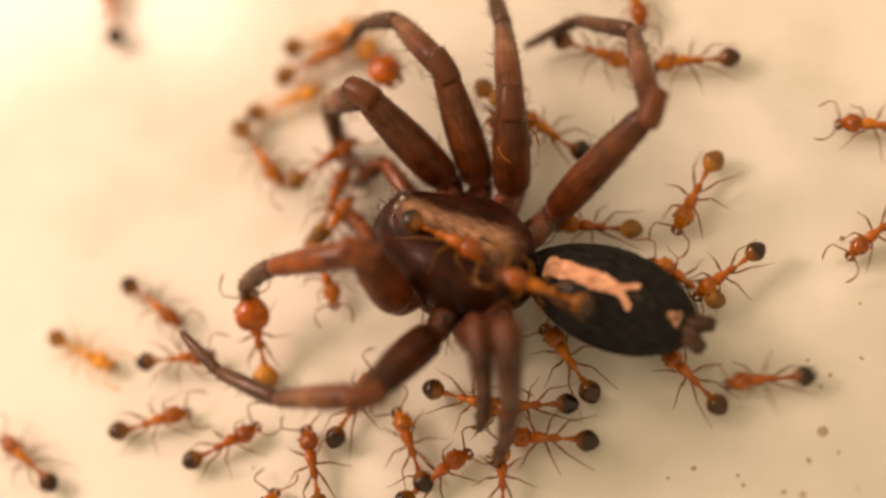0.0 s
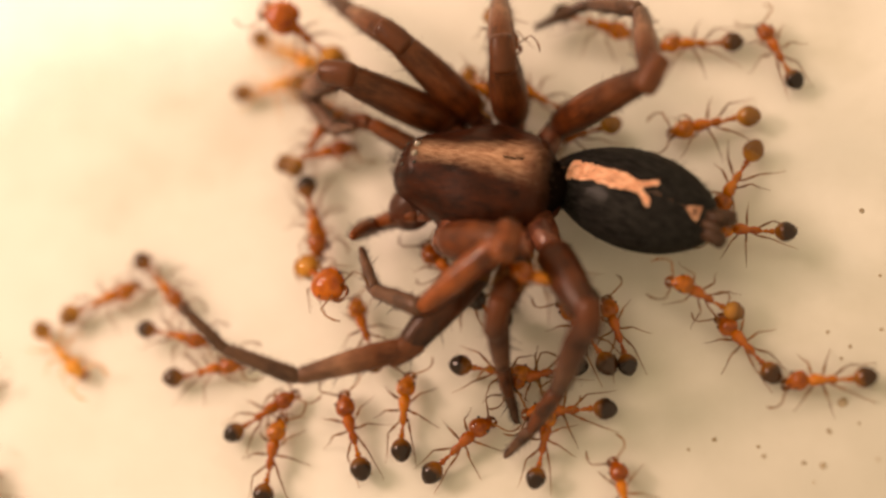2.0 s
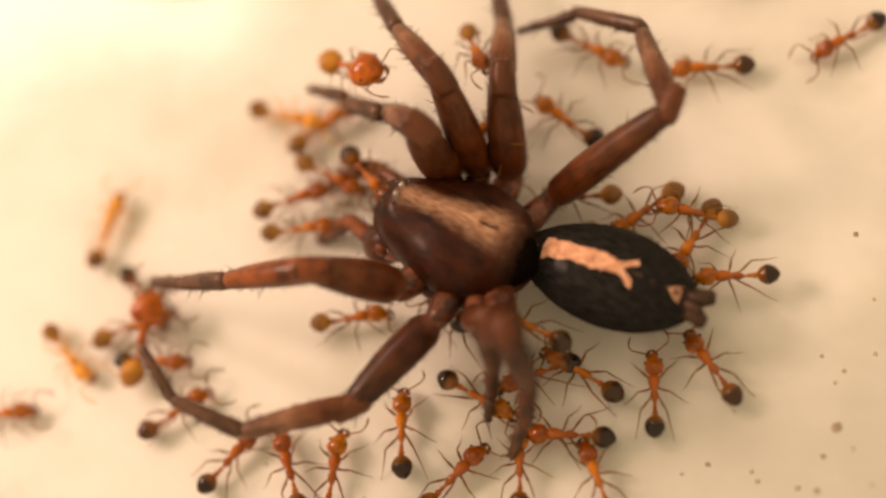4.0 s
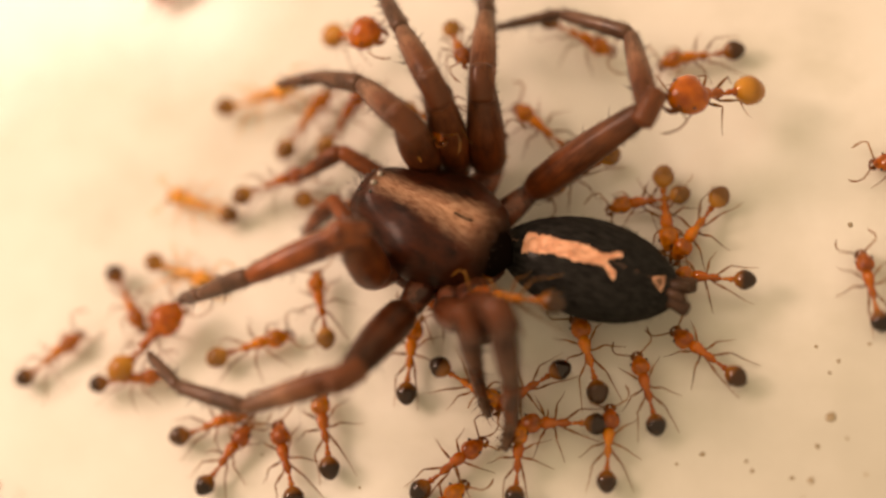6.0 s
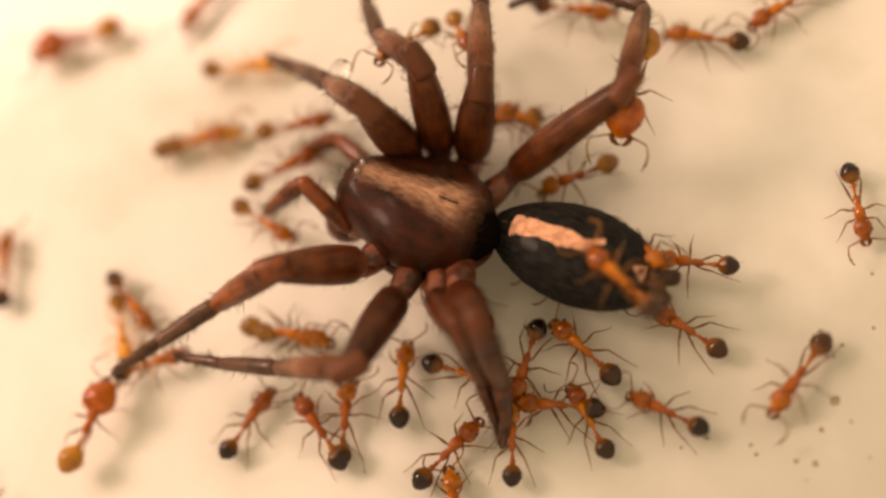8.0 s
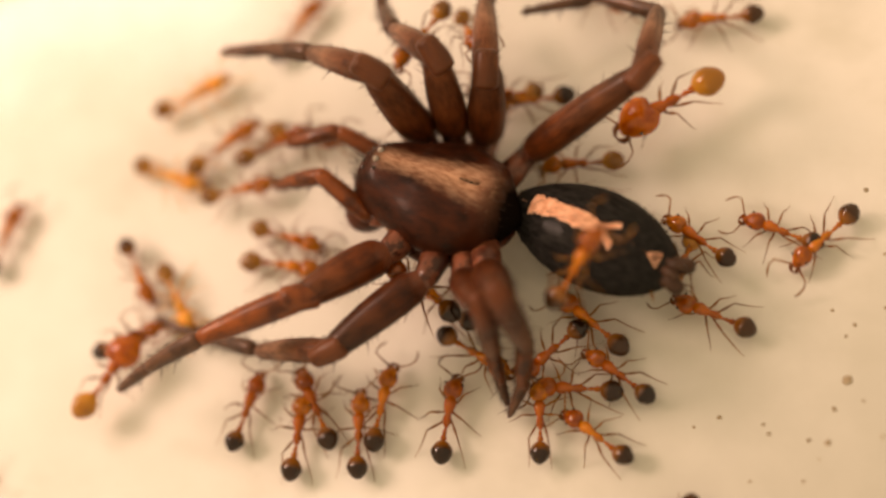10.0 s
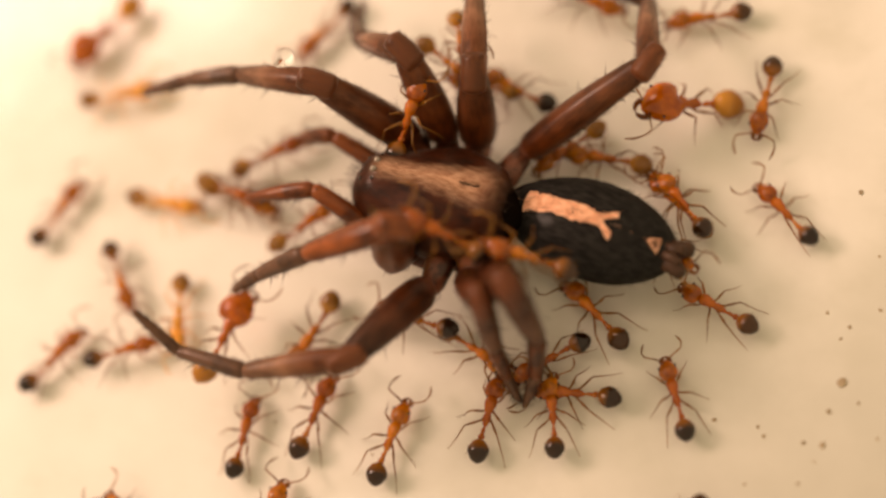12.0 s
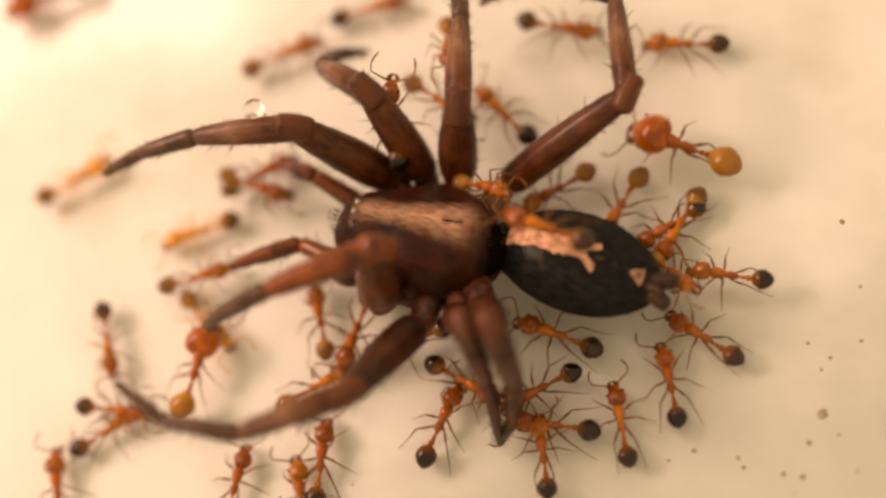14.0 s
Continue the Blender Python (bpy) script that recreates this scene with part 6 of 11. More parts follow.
    walk(limbs["l1"][0], [(0, mm(0.95, 2.1, -1.5, -114.9, -71.3, 45.2)), (0.5, mm(0.95, 2.1, -1.5, -117.1, -66.1, 47.8)), (1, mm(0.95, 2.1, -1.5, -104.3, -64.8, 32.4)), (1.5, mm(0.95, 2.1, -1.5, -16.1, -61.3, 48)), (1.625, mm(0.95, 2.1, -1.5, -15.7, -56, 62.2)), (1.75, mm(0.95, 2.1, -1.5, -1.8, -39.9, 104.6)), (1.875, mm(0.95, 2.1, -1.5, 20.2, -33.9, 144.2)), (2, mm(0.95, 2.1, -1.5, 26.6, -34.5, 155.1)), (2.5, mm(0.95, 2.1, -1.5, 24.8, -36.5, 171.4)), (2.625, mm(0.95, 2.1, -1.5, 23.3, -33, 158.8)), (2.75, mm(0.95, 2.1, -1.5, 9.8, -23.3, 107.2)), (2.875, mm(0.95, 2.1, -1.5, -6.7, -26.6, 56.1)), (3, mm(0.95, 2.1, -1.5, -9.7, -29.2, 44.1)), (3.25, mm(0.95, 2.1, -1.5, -10.2, -30.7, 43)), (3.5, mm(0.95, 2.1, -1.5, -10.7, -32.2, 41.9)), (3.75, mm(0.95, 2.1, -1.5, -11.2, -33.8, 40.8)), (4, mm(0.95, 2.1, -1.5, -11.7, -35.3, 39.7)), (4.25, mm(0.95, 2.1, -1.5, -12.1, -36.9, 38.6)), (4.5, mm(0.95, 2.1, -1.5, -12.5, -38.5, 37.4)), (4.75, mm(0.95, 2.1, -1.5, -12.8, -40.1, 36.3)), (5, mm(0.95, 2.1, -1.5, -13.2, -41.7, 35.1)), (5.25, mm(0.95, 2.1, -1.5, -13.5, -43.2, 34)), (5.5, mm(0.95, 2.1, -1.5, -13.7, -44.8, 32.8)), (5.625, mm(0.95, 2.1, -1.5, -27.8, -52.4, 28.8)), (5.75, mm(0.95, 2.1, -1.5, -54.3, -64.6, 29.3)), (5.875, mm(0.95, 2.1, -1.5, -100.5, -74.4, 50.6)), (6, mm(0.95, 2.1, -1.5, -147.6, -75.3, 81.6)), (6.5, mm(0.95, 2.1, -1.5, -138.9, -71.8, 71.5)), (6.625, mm(0.95, 2.1, -1.5, -88.4, -70.4, 30.5)), (6.75, mm(0.95, 2.1, -1.5, -50.1, -56.6, 5.3)), (6.875, mm(0.95, 2.1, -1.5, -30.8, -39.4, 0.4)), (7, mm(0.95, 2.1, -1.5, -19.9, -26.3, 1.5)), (7.125, mm(0.95, 2.1, -1.5, -16.3, -30.6, 9.9)), (7.25, mm(0.95, 2.1, -1.5, -13.1, -35.8, 19.2)), (7.375, mm(0.95, 2.1, -1.5, -10.8, -41.3, 28.8)), (7.5, mm(0.95, 2.1, -1.5, -9.7, -46.6, 38.1)), (8, mm(0.95, 2.1, -1.5, -11.4, -27.8, 50.9)), (8.5, mm(0.95, 2.1, -1.5, -9.2, -18.4, 48.7)), (9, mm(0.95, 2.1, -1.5, -15.2, -1.8, 39)), (9.25, mm(0.95, 2.1, -1.5, -13.9, -1.8, 40.3)), (9.5, mm(0.95, 2.1, -1.5, -11.8, -1.8, 42.4)), (9.75, mm(0.95, 2.1, -1.5, -7.7, -2, 46.5)), (10, mm(0.95, 2.1, -1.5, 2.8, -3.9, 56.9)), (10.25, mm(0.95, 2.1, -1.5, 36.2, -25.1, 90.3)), (10.5, mm(0.95, 2.1, -1.5, 60.9, -59.5, 114.8)), (10.75, mm(0.95, 2.1, -1.5, 66.8, -69.8, 120.4)), (11, mm(0.95, 2.1, -1.5, 69, -73.8, 122.5)), (11.25, mm(0.95, 2.1, -1.5, 70.2, -75.9, 123.6)), (11.5, mm(0.95, 2.1, -1.5, 70.9, -77.2, 124.2)), (12, mm(0.95, 2.1, -1.5, 48.8, -69.1, 132)), (12.5, mm(0.95, 2.1, -1.5, 35.5, -67.1, 170.5)), (13, mm(0.95, 2.1, -1.5, 41.7, -66.7, 155.8)), (13.5, mm(0.95, 2.1, -1.5, 53.3, -72.2, 147.4)), (14, mm(0.95, 2.1, -1.5, 55.4, -79.4, 151.7))])
    walk(limbs["l1"][1], [(0, mm(1.61, 2.76, 1.25, -17.1, -21.4, 22)), (0.5, mm(1.74, 2.97, 1.15, -19.3, -22.9, 14)), (1, mm(1.99, 2.76, 1.12, -19.4, -17, 2.8)), (1.5, mm(1.88, 3.14, 1.04, -18.4, -14.1, 8.6)), (1.625, mm(1.71, 3.53, 0.9, -15.8, -9, 25.4)), (1.75, mm(0.39, 4.25, 0.36, -9.9, -3.6, 49.5)), (1.875, mm(-1, 3.51, 0.12, -2.3, -1.1, 73.8)), (2, mm(-1.22, 3.1, 0.14, 3.4, -1.3, 91.1)), (2.5, mm(-1.35, 2.45, 0.23, 6.7, -15.8, 88.7)), (2.625, mm(-1.32, 2.98, 0.08, 3.5, -9.1, 74.2)), (2.75, mm(0.16, 4.64, -0.35, -2.9, -2, 55)), (2.875, mm(2.39, 4.25, -0.2, -11.3, 2.6, 35.2)), (3, mm(2.77, 3.86, -0.08, -18.6, 4, 19.6)), (3.25, mm(2.77, 3.8, -0.02, -18.1, 2.1, 21)), (3.5, mm(2.78, 3.74, 0.05, -17.6, 0.2, 22.5)), (3.75, mm(2.77, 3.68, 0.11, -17.1, -1.7, 23.9)), (4, mm(2.77, 3.61, 0.18, -16.7, -3.7, 25.4)), (4.25, mm(2.76, 3.55, 0.24, -16.4, -5.7, 26.8)), (4.5, mm(2.75, 3.48, 0.31, -16.1, -7.7, 28.3)), (4.75, mm(2.74, 3.41, 0.37, -15.8, -9.7, 29.7)), (5, mm(2.72, 3.35, 0.43, -15.6, -11.7, 31.1)), (5.25, mm(2.7, 3.28, 0.49, -15.5, -13.7, 32.5)), (5.5, mm(2.68, 3.21, 0.54, -15.4, -15.6, 33.9)), (5.625, mm(2.5, 2.95, 0.8, -14.8, -18.4, 37)), (5.75, mm(2.04, 2.71, 1.12, -14.4, -21.3, 40.2)), (5.875, mm(1.44, 2.7, 1.29, -14.2, -24.1, 43.4)), (6, mm(1.06, 2.83, 1.3, -14.1, -27, 46.7)), (6.5, mm(1.24, 2.96, 1.26, -10.1, -23.9, 55.2)), (6.625, mm(1.79, 2.59, 1.23, -11.7, -21.6, 46.7)), (6.75, mm(2.54, 2.25, 0.92, -13.7, -19.4, 37.8)), (6.875, mm(3.19, 2.11, 0.34, -16.1, -17.6, 29)), (7, mm(3.55, 2.17, -0.21, -18.5, -16.2, 20.6)), (7.125, mm(3.41, 2.53, -0.02, -18, -12.8, 23.5)), (7.25, mm(3.17, 2.87, 0.2, -17.3, -9.5, 26.5)), (7.375, mm(2.86, 3.15, 0.42, -16.4, -6.1, 29.5)), (7.5, mm(2.52, 3.33, 0.61, -15.4, -2.9, 32.5)), (8, mm(2.57, 4.09, -0.15, -16.7, 10.1, 34.8)), (8.5, mm(2.77, 4.17, -0.58, -13.1, 1, 46.4)), (9, mm(3.2, 3.92, -1.41, -14.6, 1.1, 45.9)), (9.25, mm(3.16, 3.97, -1.41, -15.3, -1.9, 43.7)), (9.5, mm(3.09, 4.06, -1.41, -15.9, -5.1, 41.4)), (9.75, mm(2.94, 4.2, -1.4, -16.4, -8.4, 39.1)), (10, mm(2.53, 4.52, -1.3, -16.8, -11.7, 36.8)), (10.25, mm(0.94, 4.73, -0.27, -17.1, -15.2, 34.4)), (10.5, mm(0.33, 3.44, 1, -17.1, -18.6, 31.9)), (10.75, mm(0.44, 2.97, 1.22, -17.1, -22, 29.5)), (11, mm(0.52, 2.78, 1.28, -16.9, -25.3, 27)), (11.25, mm(0.56, 2.69, 1.31, -16.5, -28.5, 24.6)), (11.5, mm(0.59, 2.63, 1.33, -16, -31.6, 22.1)), (12, mm(0.26, 2.87, 1.21, -13.1, -30.8, 33)), (12.5, mm(-0.16, 2.29, 1.17, -2.6, -42.8, 59.1)), (13, mm(-0.1, 2.57, 1.16, -9.9, -36, 52.2)), (13.5, mm(0.2, 2.58, 1.26, -11.3, -42.8, 53.5)), (14, mm(0.48, 2.35, 1.35, -10.8, -44.8, 42.2))])
    walk(limbs["l1"][2], [(0, mm(1.61, 2.76, 1.25, -21.1, 29.6, 13.6)), (0.5, mm(1.74, 2.97, 1.15, -21.7, 23.3, -0.2)), (1, mm(1.99, 2.76, 1.12, -23.9, 32.9, -11.8)), (1.5, mm(1.88, 3.14, 1.04, -25.2, 36.6, -13.7)), (1.625, mm(1.71, 3.53, 0.9, -23.5, 36.1, -3.2)), (1.75, mm(0.39, 4.25, 0.36, -21.8, 35.4, 7.8)), (1.875, mm(-1, 3.51, 0.12, -20.4, 34.4, 18.6)), (2, mm(-1.22, 3.1, 0.14, -19.3, 33.3, 28.7)), (2.5, mm(-1.35, 2.45, 0.23, -19.2, 26.9, 25.4)), (2.625, mm(-1.32, 2.98, 0.08, -20, 29.5, 17.9)), (2.75, mm(0.16, 4.64, -0.35, -21.2, 32, 9.8)), (2.875, mm(2.39, 4.25, -0.2, -22.9, 34.3, 1.4)), (3, mm(2.77, 3.86, -0.08, -24.9, 36.4, -7)), (3.25, mm(2.77, 3.8, -0.02, -23.2, 34.6, -2.5)), (3.5, mm(2.78, 3.74, 0.05, -21.7, 32.6, 2)), (3.75, mm(2.77, 3.68, 0.11, -20.3, 30.4, 6.5)), (4, mm(2.77, 3.61, 0.18, -19.1, 28.1, 10.9)), (4.25, mm(2.76, 3.55, 0.24, -18.2, 25.7, 15.3)), (4.5, mm(2.75, 3.48, 0.31, -17.4, 23.2, 19.6)), (4.75, mm(2.74, 3.41, 0.37, -16.9, 20.7, 23.6)), (5, mm(2.72, 3.35, 0.43, -16.6, 18.2, 27.5)), (5.25, mm(2.7, 3.28, 0.49, -16.5, 15.9, 31.2)), (5.5, mm(2.68, 3.21, 0.54, -16.5, 13.6, 34.7)), (5.625, mm(2.5, 2.95, 0.8, -16.5, 16.1, 35.4)), (5.75, mm(2.04, 2.71, 1.12, -16.5, 18.6, 36.1)), (5.875, mm(1.44, 2.7, 1.29, -16.5, 21.1, 36.9)), (6, mm(1.06, 2.83, 1.3, -16.4, 23.6, 37.6)), (6.5, mm(1.24, 2.96, 1.26, -13.6, 24.7, 49.7)), (6.625, mm(1.79, 2.59, 1.23, -14.7, 17.6, 46.5)), (6.75, mm(2.54, 2.25, 0.92, -15.3, 10.1, 43.4)), (6.875, mm(3.19, 2.11, 0.34, -15.5, 2.7, 40.5)), (7, mm(3.55, 2.17, -0.21, -15.4, -4.5, 37.7)), (7.125, mm(3.41, 2.53, -0.02, -15.8, 6.4, 35.7)), (7.25, mm(3.17, 2.87, 0.2, -16.7, 18.3, 33.4)), (7.375, mm(2.86, 3.15, 0.42, -18.3, 30.1, 30.6)), (7.5, mm(2.52, 3.33, 0.61, -20.6, 40.9, 27.3)), (8, mm(2.57, 4.09, -0.15, -25.9, 47, 13.8)), (8.5, mm(2.77, 4.17, -0.58, -14.6, 20.4, 44)), (9, mm(3.2, 3.92, -1.41, -13.2, 4, 52.9)), (9.25, mm(3.16, 3.97, -1.41, -13.1, 6.4, 49.1)), (9.5, mm(3.09, 4.06, -1.41, -13.2, 9, 45)), (9.75, mm(2.94, 4.2, -1.4, -13.5, 11.7, 40.7)), (10, mm(2.53, 4.52, -1.3, -14, 14.4, 36.2)), (10.25, mm(0.94, 4.73, -0.27, -14.8, 17.1, 31.5)), (10.5, mm(0.33, 3.44, 1, -15.8, 19.8, 26.7)), (10.75, mm(0.44, 2.97, 1.22, -17, 22.3, 21.9)), (11, mm(0.52, 2.78, 1.28, -18.5, 24.7, 17.1)), (11.25, mm(0.56, 2.69, 1.31, -20.1, 26.8, 12.3)), (11.5, mm(0.59, 2.63, 1.33, -21.8, 28.7, 7.7)), (12, mm(0.26, 2.87, 1.21, -21.8, 29.5, 9.2)), (12.5, mm(-0.16, 2.29, 1.17, -15.5, 12.3, 37.3)), (13, mm(-0.1, 2.57, 1.16, -18.3, 21.8, 27.7)), (13.5, mm(0.2, 2.58, 1.26, -16.1, 5.4, 35.7)), (14, mm(0.48, 2.35, 1.35, -16.7, 4, 32.1))])
    walk(limbs["l1"][3], [(0, mm(4.31, 3.41, -0.33, -32.5, 54.7, -2.4)), (0.5, mm(4.68, 2.96, -0.12, -29.2, 46.7, -11.1)), (1, mm(4.62, 2.21, -0.61, -25.1, 35.8, -11.1)), (1.5, mm(4.38, 2.53, -0.87, -23.3, 30.9, -13.2)), (1.625, mm(4.29, 3.39, -0.98, -22.8, 27.7, -16.7)), (1.75, mm(2.97, 4.61, -1.49, -22, 24.6, -20.2)), (1.875, mm(1.5, 4.35, -1.69, -21.1, 21.4, -23.7)), (2, mm(1.13, 4.39, -1.61, -20, 18.4, -27.1)), (2.5, mm(1.22, 3.67, -1.22, -21.9, 25.2, 3.5)), (2.625, mm(1.33, 3.83, -1.49, -22.2, 26.9, 1.4)), (2.75, mm(2.84, 5.1, -2.05, -22.5, 28.7, -0.8)), (2.875, mm(5.04, 4.32, -2.01, -23, 30.4, -3)), (3, mm(5.33, 3.55, -1.99, -23.5, 32.1, -5.2)), (3.25, mm(5.4, 3.68, -1.84, -23.2, 31.9, -3.2)), (3.5, mm(5.47, 3.83, -1.68, -22.9, 31.7, -1.1)), (3.75, mm(5.52, 3.99, -1.51, -22.7, 31.5, 1)), (4, mm(5.54, 4.15, -1.33, -22.4, 31.3, 3.1)), (4.25, mm(5.54, 4.31, -1.14, -22.1, 31.1, 5.1)), (4.5, mm(5.52, 4.46, -0.95, -21.9, 30.9, 7.2)), (4.75, mm(5.48, 4.61, -0.76, -21.6, 30.6, 9.2)), (5, mm(5.42, 4.75, -0.57, -21.4, 30.4, 11.3)), (5.25, mm(5.33, 4.88, -0.39, -21.2, 30.1, 13.3)), (5.5, mm(5.24, 4.98, -0.21, -21, 29.9, 15.3)), (5.625, mm(5.01, 4.73, -0.09, -21.4, 32, 15.8)), (5.75, mm(4.48, 4.5, 0.1, -21.9, 34.1, 16.4)), (5.875, mm(3.83, 4.49, 0.14, -22.3, 36.3, 16.9)), (6, mm(3.38, 4.62, 0.03, -22.7, 38.4, 17.4)), (6.5, mm(3.12, 5.18, -0.08, -21.5, 45.6, 30.1)), (6.625, mm(3.89, 4.81, 0.26, -20.7, 44.3, 30.4)), (6.75, mm(4.83, 4.41, 0.36, -19.9, 43, 30.7)), (6.875, mm(5.62, 4.19, 0.19, -19.1, 41.7, 31)), (7, mm(6.07, 4.12, 0.04, -18.4, 40.4, 31.2)), (7.125, mm(5.99, 4.39, -0.38, -18.3, 40, 32.7)), (7.25, mm(5.71, 4.54, -0.81, -18.1, 39.6, 34.1)), (7.375, mm(5.24, 4.56, -1.19, -18, 39.2, 35.6)), (7.5, mm(4.67, 4.44, -1.49, -17.9, 38.8, 37)), (8, mm(4.69, 4.61, -2.49, -12.7, 17.5, 52.5)), (8.5, mm(4.93, 6.26, -1.7, -14.2, 26.9, 45.9)), (9, mm(5.13, 6.46, -1.63, -16, 29.9, 41.7)), (9.25, mm(5.24, 6.38, -1.77, -16.5, 30.8, 38.4)), (9.5, mm(5.32, 6.29, -1.91, -17, 31.8, 35)), (9.75, mm(5.32, 6.25, -2.05, -17.6, 32.7, 31.4)), (10, mm(5.03, 6.36, -2.1, -18.3, 33.6, 27.8)), (10.25, mm(3.54, 6.33, -1.21, -19.1, 34.5, 24.1)), (10.5, mm(3.02, 4.79, -0.09, -20, 35.3, 20.3)), (10.75, mm(3.19, 4.07, 0, -20.9, 36.1, 16.5)), (11, mm(3.29, 3.64, -0.05, -21.9, 36.8, 12.7)), (11.25, mm(3.35, 3.3, -0.13, -22.9, 37.4, 8.9)), (11.5, mm(3.37, 3.01, -0.21, -24, 38, 5.2)), (12, mm(3, 3.31, -0.36, -24.2, 38.6, 5.5)), (12.5, mm(2.32, 4.18, 0.49, -21.4, 34.4, 17.1)), (13, mm(2.53, 3.95, -0.03, -22.6, 36.8, 15.3)), (13.5, mm(2.79, 4.44, 0.96, -21.6, 34.6, 17.2)), (14, mm(3.17, 4.04, 1.13, -22.7, 35.3, 11.2))])
    walk(limbs["l1"][4], [(0, mm(5.49, 3.36, -1.99, -72.9, 71.3, -44.4)), (0.5, mm(6.05, 2.69, -1.6, -53, 65.6, -34.2)), (1, mm(6.24, 1.89, -1.8, -25.8, 38.8, -9.7)), (1.5, mm(6.08, 2.13, -1.92, -22.2, 25.4, -13.1)), (1.625, mm(6.02, 2.87, -1.93, -21.3, 18.4, -24.6)), (1.75, mm(4.71, 3.96, -2.34, -18.6, 10.6, -37.5)), (1.875, mm(3.24, 3.59, -2.44, -14.3, 3.7, -50.6)), (2, mm(2.85, 3.51, -2.25, -9.4, -1.4, -62.3)), (2.5, mm(3.06, 3.78, -2.09, -21.5, 21.7, -16.2)), (2.625, mm(3.15, 3.88, -2.42, -21.9, 23.3, -13.2)), (2.75, mm(4.63, 5.08, -3.03, -22.3, 25, -10.2)), (2.875, mm(6.79, 4.23, -3.04, -22.5, 26.6, -7.2)), (3, mm(7.05, 3.39, -3.07, -22.7, 28.3, -4.1)), (3.25, mm(7.13, 3.59, -2.91, -23, 29.6, -4.3)), (3.5, mm(7.2, 3.8, -2.75, -23.4, 30.9, -4.6)), (3.75, mm(7.25, 4.02, -2.57, -23.7, 32.1, -4.8)), (4, mm(7.28, 4.24, -2.39, -24.1, 33.4, -5.1)), (4.25, mm(7.28, 4.46, -2.2, -24.4, 34.7, -5.4)), (4.5, mm(7.26, 4.68, -2, -24.8, 36, -5.7)), (4.75, mm(7.21, 4.9, -1.8, -25.2, 37.3, -6)), (5, mm(7.14, 5.1, -1.61, -25.6, 38.6, -6.4)), (5.25, mm(7.05, 5.28, -1.41, -26.1, 39.8, -6.7)), (5.5, mm(6.95, 5.45, -1.23, -26.5, 41.1, -7.1)), (5.625, mm(6.67, 5.21, -1.17, -27.3, 42.8, -7.2)), (5.75, mm(6.1, 4.97, -1.05, -28.1, 44.5, -7.3)), (5.875, mm(5.41, 4.97, -1.07, -29, 46.2, -7.5)), (6, mm(4.91, 5.1, -1.24, -29.9, 47.9, -7.7)), (6.5, mm(4.35, 5.9, -1.54, -36.1, 58.6, -1.4)), (6.625, mm(5.15, 5.55, -1.16, -52.6, 64.9, -2.5)), (6.75, mm(6.11, 5.18, -1.03, -82.4, 72.2, -13)), (6.875, mm(6.93, 4.97, -1.17, -128.5, 75.6, -40)), (7, mm(7.4, 4.92, -1.28, -166.1, 73.6, -62.9)), (7.125, mm(7.31, 5.23, -1.69, -101.6, 79.2, -7.1)), (7.25, mm(7.01, 5.43, -2.11, -43.2, 66.9, 39.9)), (7.375, mm(6.53, 5.48, -2.48, -24.6, 49.7, 46.5)), (7.5, mm(5.94, 5.4, -2.77, -15.2, 36.1, 45.6)), (8, mm(5.87, 6.15, -3.1, -7.2, -10.2, 73.7)), (8.5, mm(6.2, 7.57, -2.62, -14.4, 32.6, 47.1)), (9, mm(6.45, 7.64, -2.65, -19.5, 43.7, 36.8)), (9.25, mm(6.62, 7.47, -2.81, -20.1, 44.2, 33.5)), (9.5, mm(6.74, 7.29, -2.98, -20.8, 44.6, 30)), (9.75, mm(6.78, 7.14, -3.15, -21.6, 45, 26.5)), (10, mm(6.53, 7.15, -3.23, -22.4, 45.4, 22.9)), (10.25, mm(5.08, 7.01, -2.37, -23.2, 45.8, 19.2)), (10.5, mm(4.58, 5.37, -1.27, -24.1, 46.1, 15.5)), (10.75, mm(4.77, 4.54, -1.2, -25, 46.3, 11.8)), (11, mm(4.89, 3.99, -1.27, -25.9, 46.6, 8.1)), (11.25, mm(4.95, 3.55, -1.37, -26.9, 46.8, 4.5)), (11.5, mm(4.97, 3.16, -1.47, -27.8, 46.9, 0.9)), (12, mm(4.59, 3.46, -1.63, -28, 46.9, 0.5)), (12.5, mm(3.93, 4.67, -0.66, -31.9, 50.6, -12.8)), (13, mm(4.11, 4.38, -1.25, -29.3, 49, -0.4)), (13.5, mm(4.39, 4.94, -0.2, -37.9, 57.1, -19.2)), (14, mm(4.8, 4.36, -0.05, -39.6, 57.7, -30.3))])
